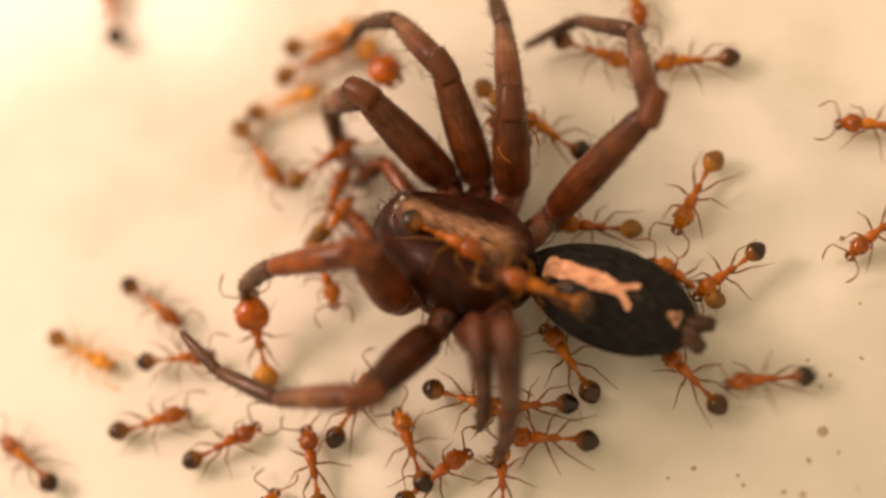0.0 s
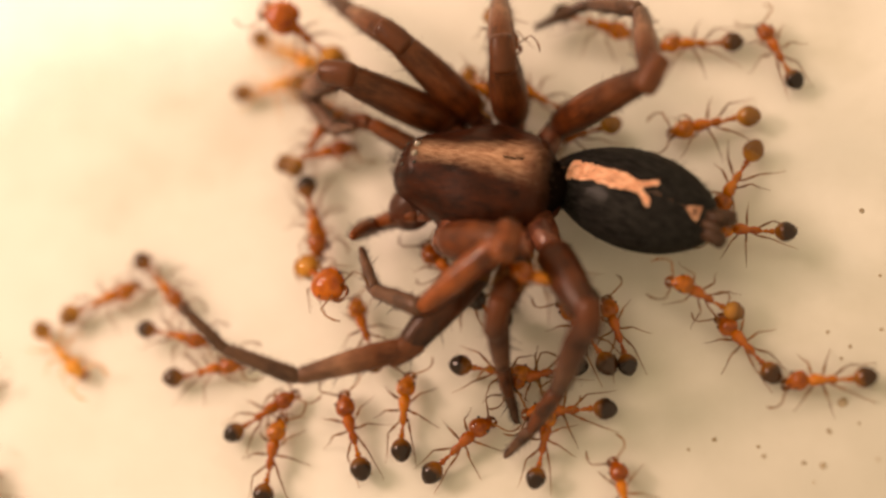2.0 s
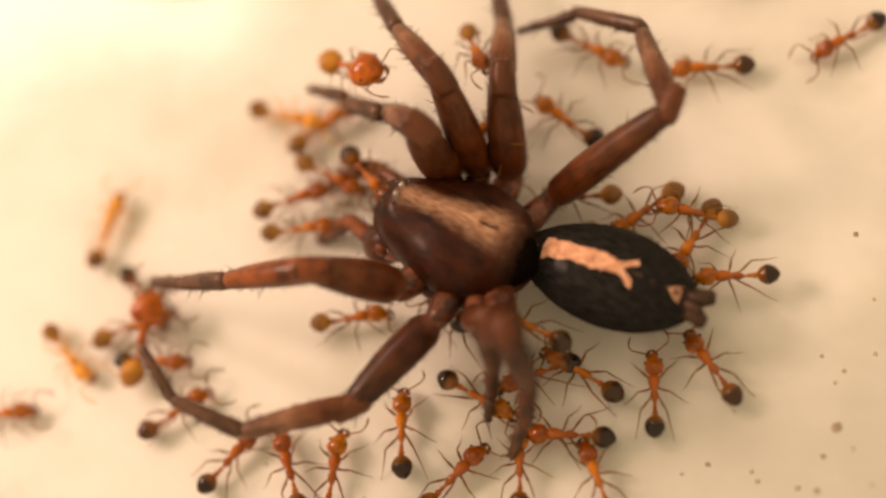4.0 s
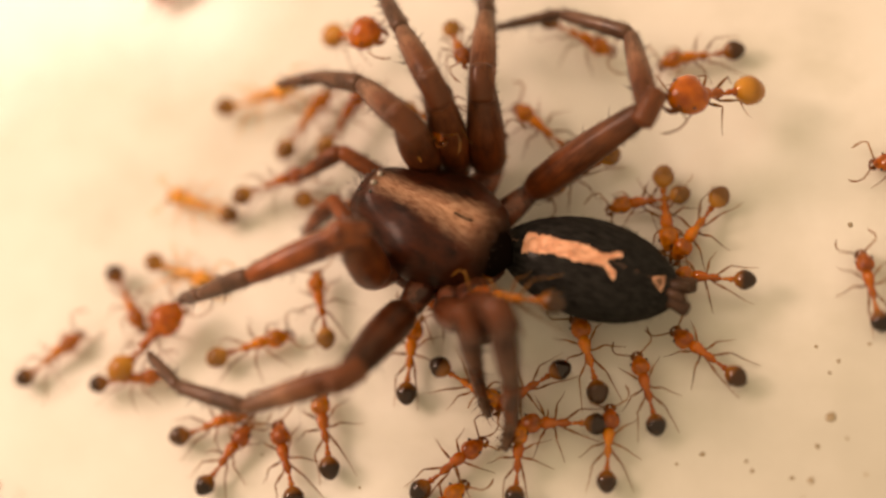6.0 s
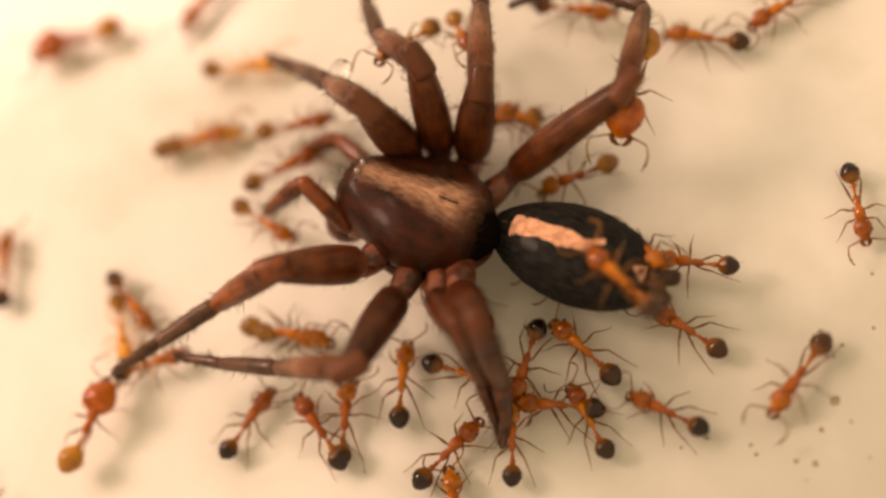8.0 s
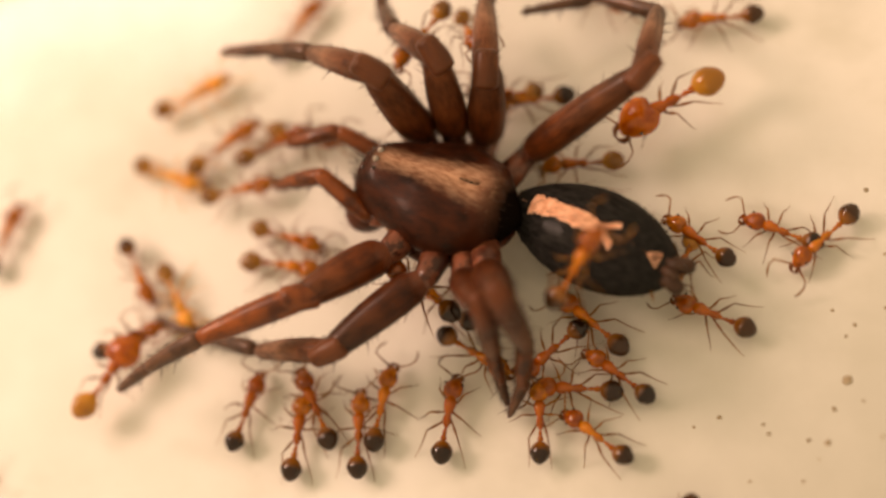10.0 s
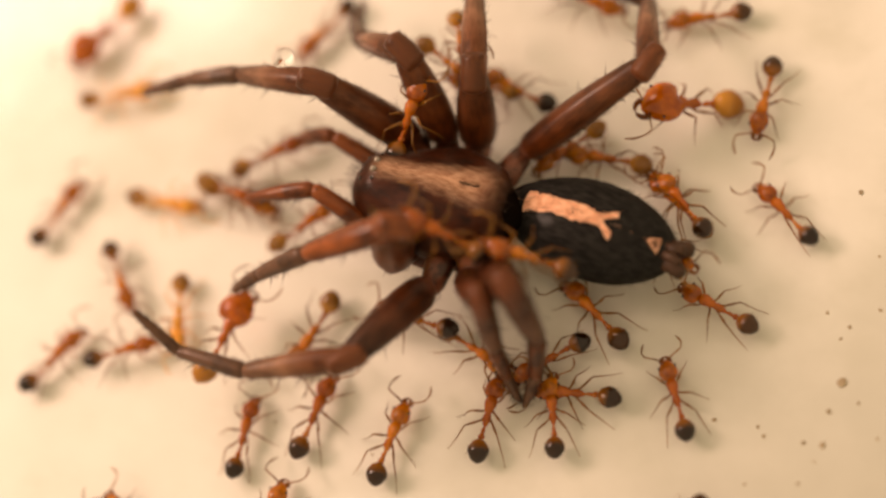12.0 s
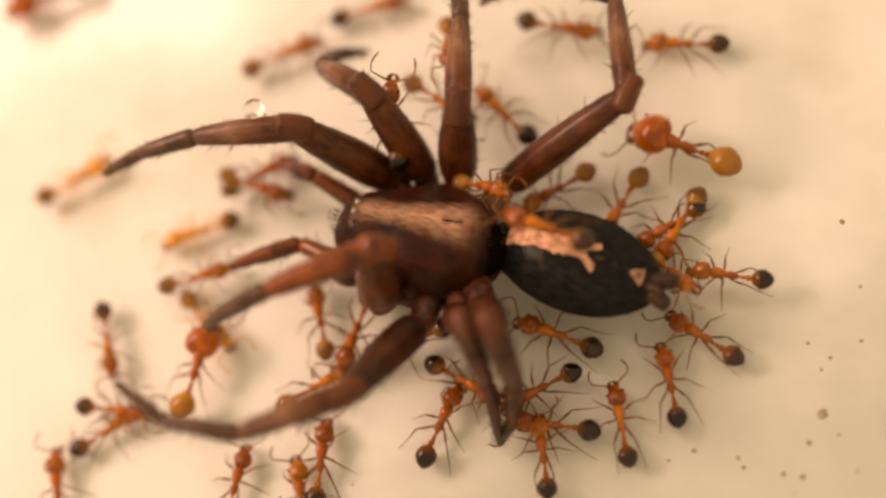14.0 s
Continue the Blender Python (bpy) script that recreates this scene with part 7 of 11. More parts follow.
    walk(limbs["l2"][0], [(0, mm(-0.35, 2.5, -1.6, 6.2, -19.4, 85.8)), (0.5, mm(-0.35, 2.5, -1.6, -1.1, -13.8, 88.5)), (1, mm(-0.35, 2.5, -1.6, 0.4, -7.3, 86.1)), (1.5, mm(-0.35, 2.5, -1.6, 1.8, -12.6, 93.8)), (1.625, mm(-0.35, 2.5, -1.6, 0.9, -4.8, 84.7)), (1.75, mm(-0.35, 2.5, -1.6, -1.6, 3.6, 74.6)), (1.875, mm(-0.35, 2.5, -1.6, -5.6, 11.4, 63.8)), (2, mm(-0.35, 2.5, -1.6, -10.5, 17.7, 53.4)), (2.5, mm(-0.35, 2.5, -1.6, -14.8, 26.8, 51.6)), (3, mm(-0.35, 2.5, -1.6, -18.1, 36.6, 51.5)), (3.25, mm(-0.35, 2.5, -1.6, -14.1, 32.6, 56.3)), (3.5, mm(-0.35, 2.5, -1.6, -10.3, 27.9, 61.1)), (3.75, mm(-0.35, 2.5, -1.6, -6.7, 22.4, 65.7)), (4, mm(-0.35, 2.5, -1.6, -3.6, 16.2, 70.2)), (4.25, mm(-0.35, 2.5, -1.6, -0.9, 9.6, 74.3)), (4.5, mm(-0.35, 2.5, -1.6, 1.2, 2.8, 78)), (4.75, mm(-0.35, 2.5, -1.6, 2.9, -3.9, 81.4)), (5, mm(-0.35, 2.5, -1.6, 4.1, -10.1, 84.4)), (5.25, mm(-0.35, 2.5, -1.6, 4.9, -15.9, 87)), (5.5, mm(-0.35, 2.5, -1.6, 5.4, -21, 89.4)), (6, mm(-0.35, 2.5, -1.6, 1.9, -17.8, 92.1)), (6.5, mm(-0.35, 2.5, -1.6, -1.8, -9.8, 84.2)), (6.625, mm(-0.35, 2.5, -1.6, -2.2, -8.2, 76.9)), (6.75, mm(-0.35, 2.5, -1.6, -2.8, -6.6, 69.4)), (6.875, mm(-0.35, 2.5, -1.6, -3.6, -5.1, 61.9)), (7, mm(-0.35, 2.5, -1.6, -4.5, -3.7, 54.6)), (7.125, mm(-0.35, 2.5, -1.6, -1.7, -7.3, 63)), (7.25, mm(-0.35, 2.5, -1.6, 0.7, -11.5, 71.9)), (7.375, mm(-0.35, 2.5, -1.6, 2.4, -16.1, 80.8)), (7.5, mm(-0.35, 2.5, -1.6, 3.4, -20.5, 89.2)), (8, mm(-0.35, 2.5, -1.6, 4.9, -15.2, 96)), (8.5, mm(-0.35, 2.5, -1.6, 6.7, -18.5, 93.6)), (8.625, mm(-0.35, 2.5, -1.6, 4.4, -10.1, 86.5)), (8.75, mm(-0.35, 2.5, -1.6, 0.7, -1.2, 78.3)), (8.875, mm(-0.35, 2.5, -1.6, -4.2, 7, 69.6)), (9, mm(-0.35, 2.5, -1.6, -9.8, 13.7, 60.9)), (11.5, mm(-0.35, 2.5, -1.6, -9.5, 14.3, 54.9)), (12, mm(-0.35, 2.5, -1.6, -2.8, -2.1, 66.2)), (12.5, mm(-0.35, 2.5, -1.6, 2.3, -17.6, 81)), (13, mm(-0.35, 2.5, -1.6, 1.2, -17, 82.7)), (13.5, mm(-0.35, 2.5, -1.6, -2.8, -8.6, 77.8)), (14, mm(-0.35, 2.5, -1.6, -0.2, -14.7, 71.5))])
    walk(limbs["l2"][1], [(0, mm(-0.12, 5.7, -0.47, -11.7, 4.9, 49.9)), (0.5, mm(-0.26, 5.8, -0.79, -13.1, -1.3, 50.9)), (1, mm(-0.12, 5.86, -1.17, -12.9, 3.5, 48.9)), (1.5, mm(-0.57, 5.81, -0.86, -12.1, -4.1, 55.8)), (1.625, mm(-0.04, 5.87, -1.32, -12.4, -1.3, 52.1)), (1.75, mm(0.55, 5.77, -1.81, -12.9, 1.4, 48.4)), (1.875, mm(1.12, 5.49, -2.27, -13.6, 4.2, 44.6)), (2, mm(1.58, 5.1, -2.63, -14.4, 6.8, 40.8)), (2.5, mm(1.54, 4.88, -3.13, -14.4, 11.1, 41.3)), (3, mm(1.35, 4.64, -3.63, -13.6, 16.7, 46.1)), (3.25, mm(1.24, 4.88, -3.43, -12.8, 14.4, 48)), (3.5, mm(1.1, 5.13, -3.19, -12.1, 12, 49.9)), (3.75, mm(0.94, 5.37, -2.89, -11.4, 9.6, 51.8)), (4, mm(0.76, 5.57, -2.55, -10.9, 7.1, 53.7)), (4.25, mm(0.56, 5.73, -2.17, -10.4, 4.5, 55.5)), (4.5, mm(0.36, 5.82, -1.76, -10, 2, 57.3)), (4.75, mm(0.16, 5.85, -1.37, -9.7, -0.6, 59.1)), (5, mm(-0.02, 5.83, -1, -9.4, -3.1, 60.9)), (5.25, mm(-0.18, 5.77, -0.67, -9.3, -5.6, 62.6)), (5.5, mm(-0.32, 5.67, -0.38, -9.2, -8, 64.3)), (6, mm(-0.47, 5.74, -0.56, -9.2, 0.5, 64.3)), (6.5, mm(-0.01, 5.83, -1.02, -9.3, -6, 65.4)), (6.625, mm(0.41, 5.78, -1.12, -10.4, -1.4, 55.3)), (6.75, mm(0.84, 5.66, -1.21, -12.5, 3.4, 44.1)), (6.875, mm(1.25, 5.49, -1.3, -15.5, 7.6, 32.7)), (7, mm(1.62, 5.27, -1.38, -19, 10.9, 21.9)), (7.125, mm(1.18, 5.51, -1.17, -17.6, 9.9, 27.7)), (7.25, mm(0.68, 5.67, -0.92, -16.4, 8.8, 33.5)), (7.375, mm(0.17, 5.73, -0.66, -15.2, 7.6, 39.3)), (7.5, mm(-0.31, 5.68, -0.41, -14.2, 6.3, 45)), (8, mm(-0.69, 5.76, -0.71, -12.8, 13.1, 52.3)), (8.5, mm(-0.55, 5.72, -0.52, -11.6, 9.4, 53.6)), (8.625, mm(-0.14, 5.84, -1, -12.8, 14.2, 48.2)), (8.75, mm(0.34, 5.83, -1.53, -14.6, 19, 42.3)), (8.875, mm(0.83, 5.66, -2.01, -16.9, 23.6, 36.1)), (9, mm(1.26, 5.39, -2.4, -19.8, 27.8, 29.6)), (11.5, mm(1.54, 5.2, -2.44, -17.4, 16.7, 32.7)), (12, mm(1.02, 5.61, -1.47, -14.2, 5.8, 40.8)), (12.5, mm(0.16, 5.7, -0.57, -11, -0.8, 53.9)), (13, mm(0.06, 5.73, -0.61, -11, -6.3, 57.9)), (13.5, mm(0.36, 5.79, -1.09, -12.3, 0, 53.6)), (14, mm(0.69, 5.62, -0.74, -11.5, -8.5, 54.2))])
    walk(limbs["l2"][2], [(0, mm(-0.12, 5.7, -0.47, -21.2, 27.2, 11.3)), (0.5, mm(-0.26, 5.8, -0.79, -17.7, 11.7, 13.7)), (1, mm(-0.12, 5.86, -1.17, -19.3, 12.9, 10.8)), (1.5, mm(-0.57, 5.81, -0.86, -19.1, 6.1, 18.6)), (1.625, mm(-0.04, 5.87, -1.32, -18.8, 3.5, 21.1)), (1.75, mm(0.55, 5.77, -1.81, -18.6, 0.9, 23.7)), (1.875, mm(1.12, 5.49, -2.27, -18.6, -1.8, 26.2)), (2, mm(1.58, 5.1, -2.63, -18.6, -4.4, 28.7)), (2.5, mm(1.54, 4.88, -3.13, -18.4, -5, 32.2)), (3, mm(1.35, 4.64, -3.63, -16.7, -3.4, 41.8)), (3.25, mm(1.24, 4.88, -3.43, -16.5, -2.4, 41.7)), (3.5, mm(1.1, 5.13, -3.19, -16.4, -1.4, 41.6)), (3.75, mm(0.94, 5.37, -2.89, -16.2, -0.5, 41.4)), (4, mm(0.76, 5.57, -2.55, -16, 0.5, 41.3)), (4.25, mm(0.56, 5.73, -2.17, -15.9, 1.5, 41.2)), (4.5, mm(0.36, 5.82, -1.76, -15.7, 2.5, 41.1)), (4.75, mm(0.16, 5.85, -1.37, -15.6, 3.5, 41)), (5, mm(-0.02, 5.83, -1, -15.4, 4.4, 40.9)), (5.25, mm(-0.18, 5.77, -0.67, -15.3, 5.4, 40.8)), (5.5, mm(-0.32, 5.67, -0.38, -15.1, 6.4, 40.7)), (6, mm(-0.47, 5.74, -0.56, -16.2, 18.6, 36.3)), (6.5, mm(-0.01, 5.83, -1.02, -15, -1.6, 46.9)), (6.625, mm(0.41, 5.78, -1.12, -14.2, 4.2, 33.5)), (6.75, mm(0.84, 5.66, -1.21, -14.9, 11, 17.6)), (6.875, mm(1.25, 5.49, -1.3, -17.7, 17.3, 1.1)), (7, mm(1.62, 5.27, -1.38, -21.5, 21.9, -13.6)), (7.125, mm(1.18, 5.51, -1.17, -21.4, 23.7, -11.1)), (7.25, mm(0.68, 5.67, -0.92, -21.2, 25.6, -8.5)), (7.375, mm(0.17, 5.73, -0.66, -20.9, 27.4, -5.9)), (7.5, mm(-0.31, 5.68, -0.41, -20.5, 29.2, -3.3)), (8, mm(-0.69, 5.76, -0.71, -23.9, 33, -0.2)), (8.5, mm(-0.55, 5.72, -0.52, -22.9, 32.3, 7.3)), (8.625, mm(-0.14, 5.84, -1, -22.9, 32.6, 3.6)), (8.75, mm(0.34, 5.83, -1.53, -23, 32.9, -0.2)), (8.875, mm(0.83, 5.66, -2.01, -23, 33.1, -3.9)), (9, mm(1.26, 5.39, -2.4, -23.1, 33.4, -7.7)), (11.5, mm(1.54, 5.2, -2.44, -19.2, 16.8, 10.2)), (12, mm(1.02, 5.61, -1.47, -19.4, 12.6, 14.8)), (12.5, mm(0.16, 5.7, -0.57, -16.9, 16.1, 27)), (13, mm(0.06, 5.73, -0.61, -16.5, 5.5, 34.1)), (13.5, mm(0.36, 5.79, -1.09, -17.1, 8.6, 29.4)), (14, mm(0.69, 5.62, -0.74, -17.1, -1.6, 37.4))])
    walk(limbs["l2"][3], [(0, mm(2.58, 6.24, -1.88, -20.4, 11, -5.1)), (0.5, mm(2.69, 6.52, -1.42, -21.6, 14.2, -10.7)), (1, mm(2.85, 6.43, -1.86, -20.4, 13.4, -9.4)), (1.5, mm(2.35, 6.79, -1.19, -20, -4.4, -9.9)), (1.625, mm(2.85, 6.99, -1.51, -20.4, -9.9, -7.9)), (1.75, mm(3.39, 7.02, -1.86, -21, -15.5, -5.8)), (1.875, mm(3.9, 6.86, -2.18, -21.8, -21, -3.5)), (2, mm(4.3, 6.59, -2.4, -22.9, -26.4, -1.1)), (2.5, mm(4.15, 6.52, -2.86, -23.4, -27.1, -0.6)), (3, mm(3.66, 6.7, -3.44, -23.7, -24, 9.2)), (3.25, mm(3.55, 6.94, -3.3, -23, -20.9, 7.8)), (3.5, mm(3.42, 7.19, -3.11, -22.4, -17.6, 6.4)), (3.75, mm(3.27, 7.42, -2.87, -21.9, -14.3, 5.1)), (4, mm(3.09, 7.62, -2.58, -21.4, -10.8, 3.8)), (4.25, mm(2.89, 7.77, -2.25, -21, -7.4, 2.5)), (4.5, mm(2.69, 7.86, -1.9, -20.7, -3.9, 1.2)), (4.75, mm(2.49, 7.88, -1.56, -20.5, -0.5, 0)), (5, mm(2.31, 7.85, -1.24, -20.4, 2.9, -1.2)), (5.25, mm(2.16, 7.78, -0.96, -20.3, 6.2, -2.4)), (5.5, mm(2.02, 7.69, -0.73, -20.3, 9.4, -3.5)), (6, mm(1.9, 7.47, -1.55, -20.4, 9.1, 4.4)), (6.5, mm(2.11, 8.1, -0.94, -20.7, 11.2, -1.9)), (6.625, mm(2.99, 7.49, -1.34, -21.1, 15.6, -3.4)), (6.75, mm(3.74, 6.58, -1.8, -21.6, 20.1, -5)), (6.875, mm(4.21, 5.54, -2.22, -22.3, 24.5, -6.7)), (7, mm(4.41, 4.59, -2.54, -23.1, 28.9, -8.5)), (7.125, mm(3.96, 4.96, -2.42, -23.1, 29.6, -6.6)), (7.25, mm(3.45, 5.25, -2.26, -23.1, 30.3, -4.8)), (7.375, mm(2.91, 5.44, -2.09, -23.1, 31, -2.9)), (7.5, mm(2.4, 5.53, -1.92, -23, 31.7, -1)), (8, mm(1.91, 5.75, -2.4, -21.6, 23.8, 3.1)), (8.5, mm(2.05, 6.05, -2.18, -21.4, 17.8, -1.1)), (8.625, mm(2.46, 6, -2.67, -21.3, 18.5, -2.3)), (8.75, mm(2.94, 5.82, -3.21, -21.3, 19.3, -3.6)), (8.875, mm(3.42, 5.48, -3.71, -21.3, 20, -4.8)), (9, mm(3.82, 5.04, -4.11, -21.3, 20.8, -6.1)), (11.5, mm(4.47, 5.72, -3.34, -20.2, 6.9, -6.7)), (12, mm(3.94, 6.38, -2.15, -19.8, 1, -4.5)), (12.5, mm(2.81, 7.06, -1.44, -20.4, 16.4, -0.4)), (13, mm(2.61, 7.45, -0.9, -21.3, 19.6, -5.6)), (13.5, mm(3.03, 7.29, -1.56, -20.5, 10.1, -5.1)), (14, mm(3.15, 7.5, -0.65, -20.1, -1.7, 0.5))])
    walk(limbs["l2"][4], [(0, mm(4.69, 6.05, -2.29, -18.9, -4.6, -18.7)), (0.5, mm(4.75, 6.13, -1.95, -19.6, 5.6, -10.9)), (1, mm(4.92, 6.09, -2.36, -19.3, 12.9, -26.1)), (1.5, mm(4.47, 6.42, -1.02, -16.8, 14.6, -27.1)), (1.625, mm(4.95, 6.7, -1.14, -18.1, 2.3, -27.6)), (1.75, mm(5.46, 6.81, -1.29, -19.4, -11.5, -27.8)), (1.875, mm(5.91, 6.74, -1.4, -20.8, -25.3, -27.6)), (2, mm(6.23, 6.55, -1.44, -22.3, -37.6, -27.1)), (2.5, mm(6.07, 6.5, -1.88, -13, -4.2, -48.7)), (3, mm(5.61, 7.02, -2.56, -17.4, -35.8, -32.3)), (3.25, mm(5.55, 7.22, -2.53, -17.7, -33.6, -31.3)), (3.5, mm(5.47, 7.42, -2.46, -18, -31.4, -30.3)), (3.75, mm(5.35, 7.6, -2.34, -18.2, -29.2, -29.3)), (4, mm(5.2, 7.76, -2.17, -18.3, -26.9, -28.4)), (4.25, mm(5.03, 7.86, -1.97, -18.5, -24.7, -27.4)), (4.5, mm(4.84, 7.9, -1.75, -18.5, -22.4, -26.5)), (4.75, mm(4.65, 7.88, -1.54, -18.6, -20.1, -25.6)), (5, mm(4.47, 7.81, -1.35, -18.6, -17.9, -24.8)), (5.25, mm(4.3, 7.69, -1.2, -18.6, -15.7, -23.9)), (5.5, mm(4.15, 7.56, -1.08, -18.5, -13.5, -23.1)), (6, mm(4.03, 7.63, -1.89, -19.3, 10.7, -21.8)), (6.5, mm(4.23, 8.03, -1.36, -18.1, -11.1, -20.4)), (6.625, mm(5.07, 7.36, -1.92, -20.8, -0.3, -15.9)), (6.75, mm(5.76, 6.4, -2.54, -22.9, 11.9, -11.3)), (6.875, mm(6.16, 5.31, -3.12, -24.1, 24.2, -7)), (7, mm(6.28, 4.31, -3.58, -24.3, 35.4, -2.8)), (7.125, mm(5.83, 4.74, -3.48, -24.3, 33.5, -1.8)), (7.25, mm(5.31, 5.1, -3.35, -24.3, 31.6, -0.8)), (7.375, mm(4.76, 5.35, -3.2, -24.3, 29.7, 0.2)), (7.5, mm(4.24, 5.5, -3.06, -24.4, 27.8, 1.2)), (8, mm(3.88, 5.86, -3.27, -20.6, 15, 5.5)), (8.5, mm(4.11, 6.01, -2.84, -21.8, 26.2, -14.9)), (8.625, mm(4.51, 5.92, -3.36, -21, 21.4, -11.8)), (8.75, mm(4.98, 5.69, -3.92, -20.4, 16.5, -8.7)), (8.875, mm(5.44, 5.31, -4.45, -20.1, 11.6, -5.8)), (9, mm(5.83, 4.83, -4.88, -20.1, 6.8, -3)), (11.5, mm(6.6, 5.47, -3.6, -19.2, -1.8, -17.4)), (12, mm(6.09, 6.21, -2.19, -24.1, -45.7, -11.1)), (12.5, mm(4.88, 7.05, -2.05, -22, -31.6, -8.1)), (13, mm(4.64, 7.25, -1.62, -22.5, -32.3, -8.9)), (13.5, mm(5.15, 7.1, -1.94, -18.7, -10.9, -19.9)), (14, mm(5.31, 7.52, -0.59, -18.5, -18.4, -22.4))])
    walk(limbs["l3"][0], [(0, mm(-1.3, 2.15, -1.6, 43.1, -55.3, 130)), (0.5, mm(-1.3, 2.15, -1.6, 42.8, -53.8, 129.8)), (1, mm(-1.3, 2.15, -1.6, 37.9, -52.1, 140.2)), (1.5, mm(-1.3, 2.15, -1.6, 32.8, -51.3, 143.8)), (1.625, mm(-1.3, 2.15, -1.6, 33.1, -40.2, 129.8)), (1.75, mm(-1.3, 2.15, -1.6, 28.8, -25.7, 113.4)), (1.875, mm(-1.3, 2.15, -1.6, 20.9, -12.7, 97.4)), (2, mm(-1.3, 2.15, -1.6, 13, -4.8, 84.8)), (2.5, mm(-1.3, 2.15, -1.6, 22.7, -22.3, 110.9)), (3, mm(-1.3, 2.15, -1.6, 34.2, -49.9, 122.5)), (5.5, mm(-1.3, 2.15, -1.6, 30.2, -41.9, 149.9)), (6, mm(-1.3, 2.15, -1.6, 24.2, -44.8, 146)), (6.5, mm(-1.3, 2.15, -1.6, 24.7, -39.9, 131.9)), (7, mm(-1.3, 2.15, -1.6, 29.1, -35.3, 113.5)), (7.5, mm(-1.3, 2.15, -1.6, 22.8, -25.8, 132.2)), (8, mm(-1.3, 2.15, -1.6, 22.5, -24.6, 138.6)), (8.5, mm(-1.3, 2.15, -1.6, 25.7, -30.3, 135)), (9, mm(-1.3, 2.15, -1.6, 25.1, -30, 134.3)), (11.5, mm(-1.3, 2.15, -1.6, 26.1, -29.5, 122.5)), (12, mm(-1.3, 2.15, -1.6, 29.5, -37.6, 123)), (12.5, mm(-1.3, 2.15, -1.6, 35.9, -42.9, 129.1)), (13, mm(-1.3, 2.15, -1.6, 35.4, -46.6, 135.5)), (13.5, mm(-1.3, 2.15, -1.6, 33.4, -44.3, 130.6)), (14, mm(-1.3, 2.15, -1.6, 36.5, -46, 118.6))])
    walk(limbs["l3"][1], [(0, mm(-2.18, 3.2, 0.37, 12.4, 11.6, 130)), (0.5, mm(-2.21, 3.24, 0.34, 12.1, 13.1, 130.4)), (1, mm(-2.43, 3.09, 0.29, 13.8, 14.8, 138.9)), (1.5, mm(-2.51, 3.04, 0.27, 14.6, 16, 141.3)), (1.625, mm(-2.47, 3.56, -0.05, 11.7, 23.3, 130)), (1.75, mm(-2.16, 4.13, -0.56, 6.2, 30.8, 115.7)), (1.875, mm(-1.6, 4.47, -1.07, -1.8, 36.6, 99.6)), (2, mm(-1.08, 4.53, -1.4, -10.8, 40, 83.6)), (2.5, mm(-2.09, 4.22, -0.69, 0.6, 32.7, 109)), (3, mm(-2.13, 3.45, 0.24, 9.3, 19.5, 125)), (5.5, mm(-2.84, 3.05, 0, 14, 24.8, 146.5)), (6, mm(-2.71, 3.1, 0.09, 17.1, 22, 147.6)), (6.5, mm(-2.53, 3.52, -0.06, 13.5, 23.7, 138.3)), (7, mm(-2.08, 3.95, -0.21, 5.5, 26.5, 120)), (7.5, mm(-2.75, 3.75, -0.55, 13.6, 26, 140.8)), (8, mm(-2.94, 3.59, -0.6, 14.9, 27.4, 146.5)), (8.5, mm(-2.77, 3.61, -0.39, 13.5, 25.9, 143.1)), (9, mm(-2.75, 3.64, -0.4, 13, 27.6, 142.4)), (11.5, mm(-2.42, 3.91, -0.42, 6.1, 30.8, 122)), (12, mm(-2.33, 3.75, -0.14, 9.7, 24.4, 128.3)), (12.5, mm(-2.41, 3.51, 0.03, 12.6, 17.9, 138)), (13, mm(-2.48, 3.3, 0.15, 14.3, 15.4, 142.5)), (13.5, mm(-2.42, 3.45, 0.08, 13.2, 16.1, 136.8)), (14, mm(-2.1, 3.61, 0.13, 10.5, 15.1, 125.5))])
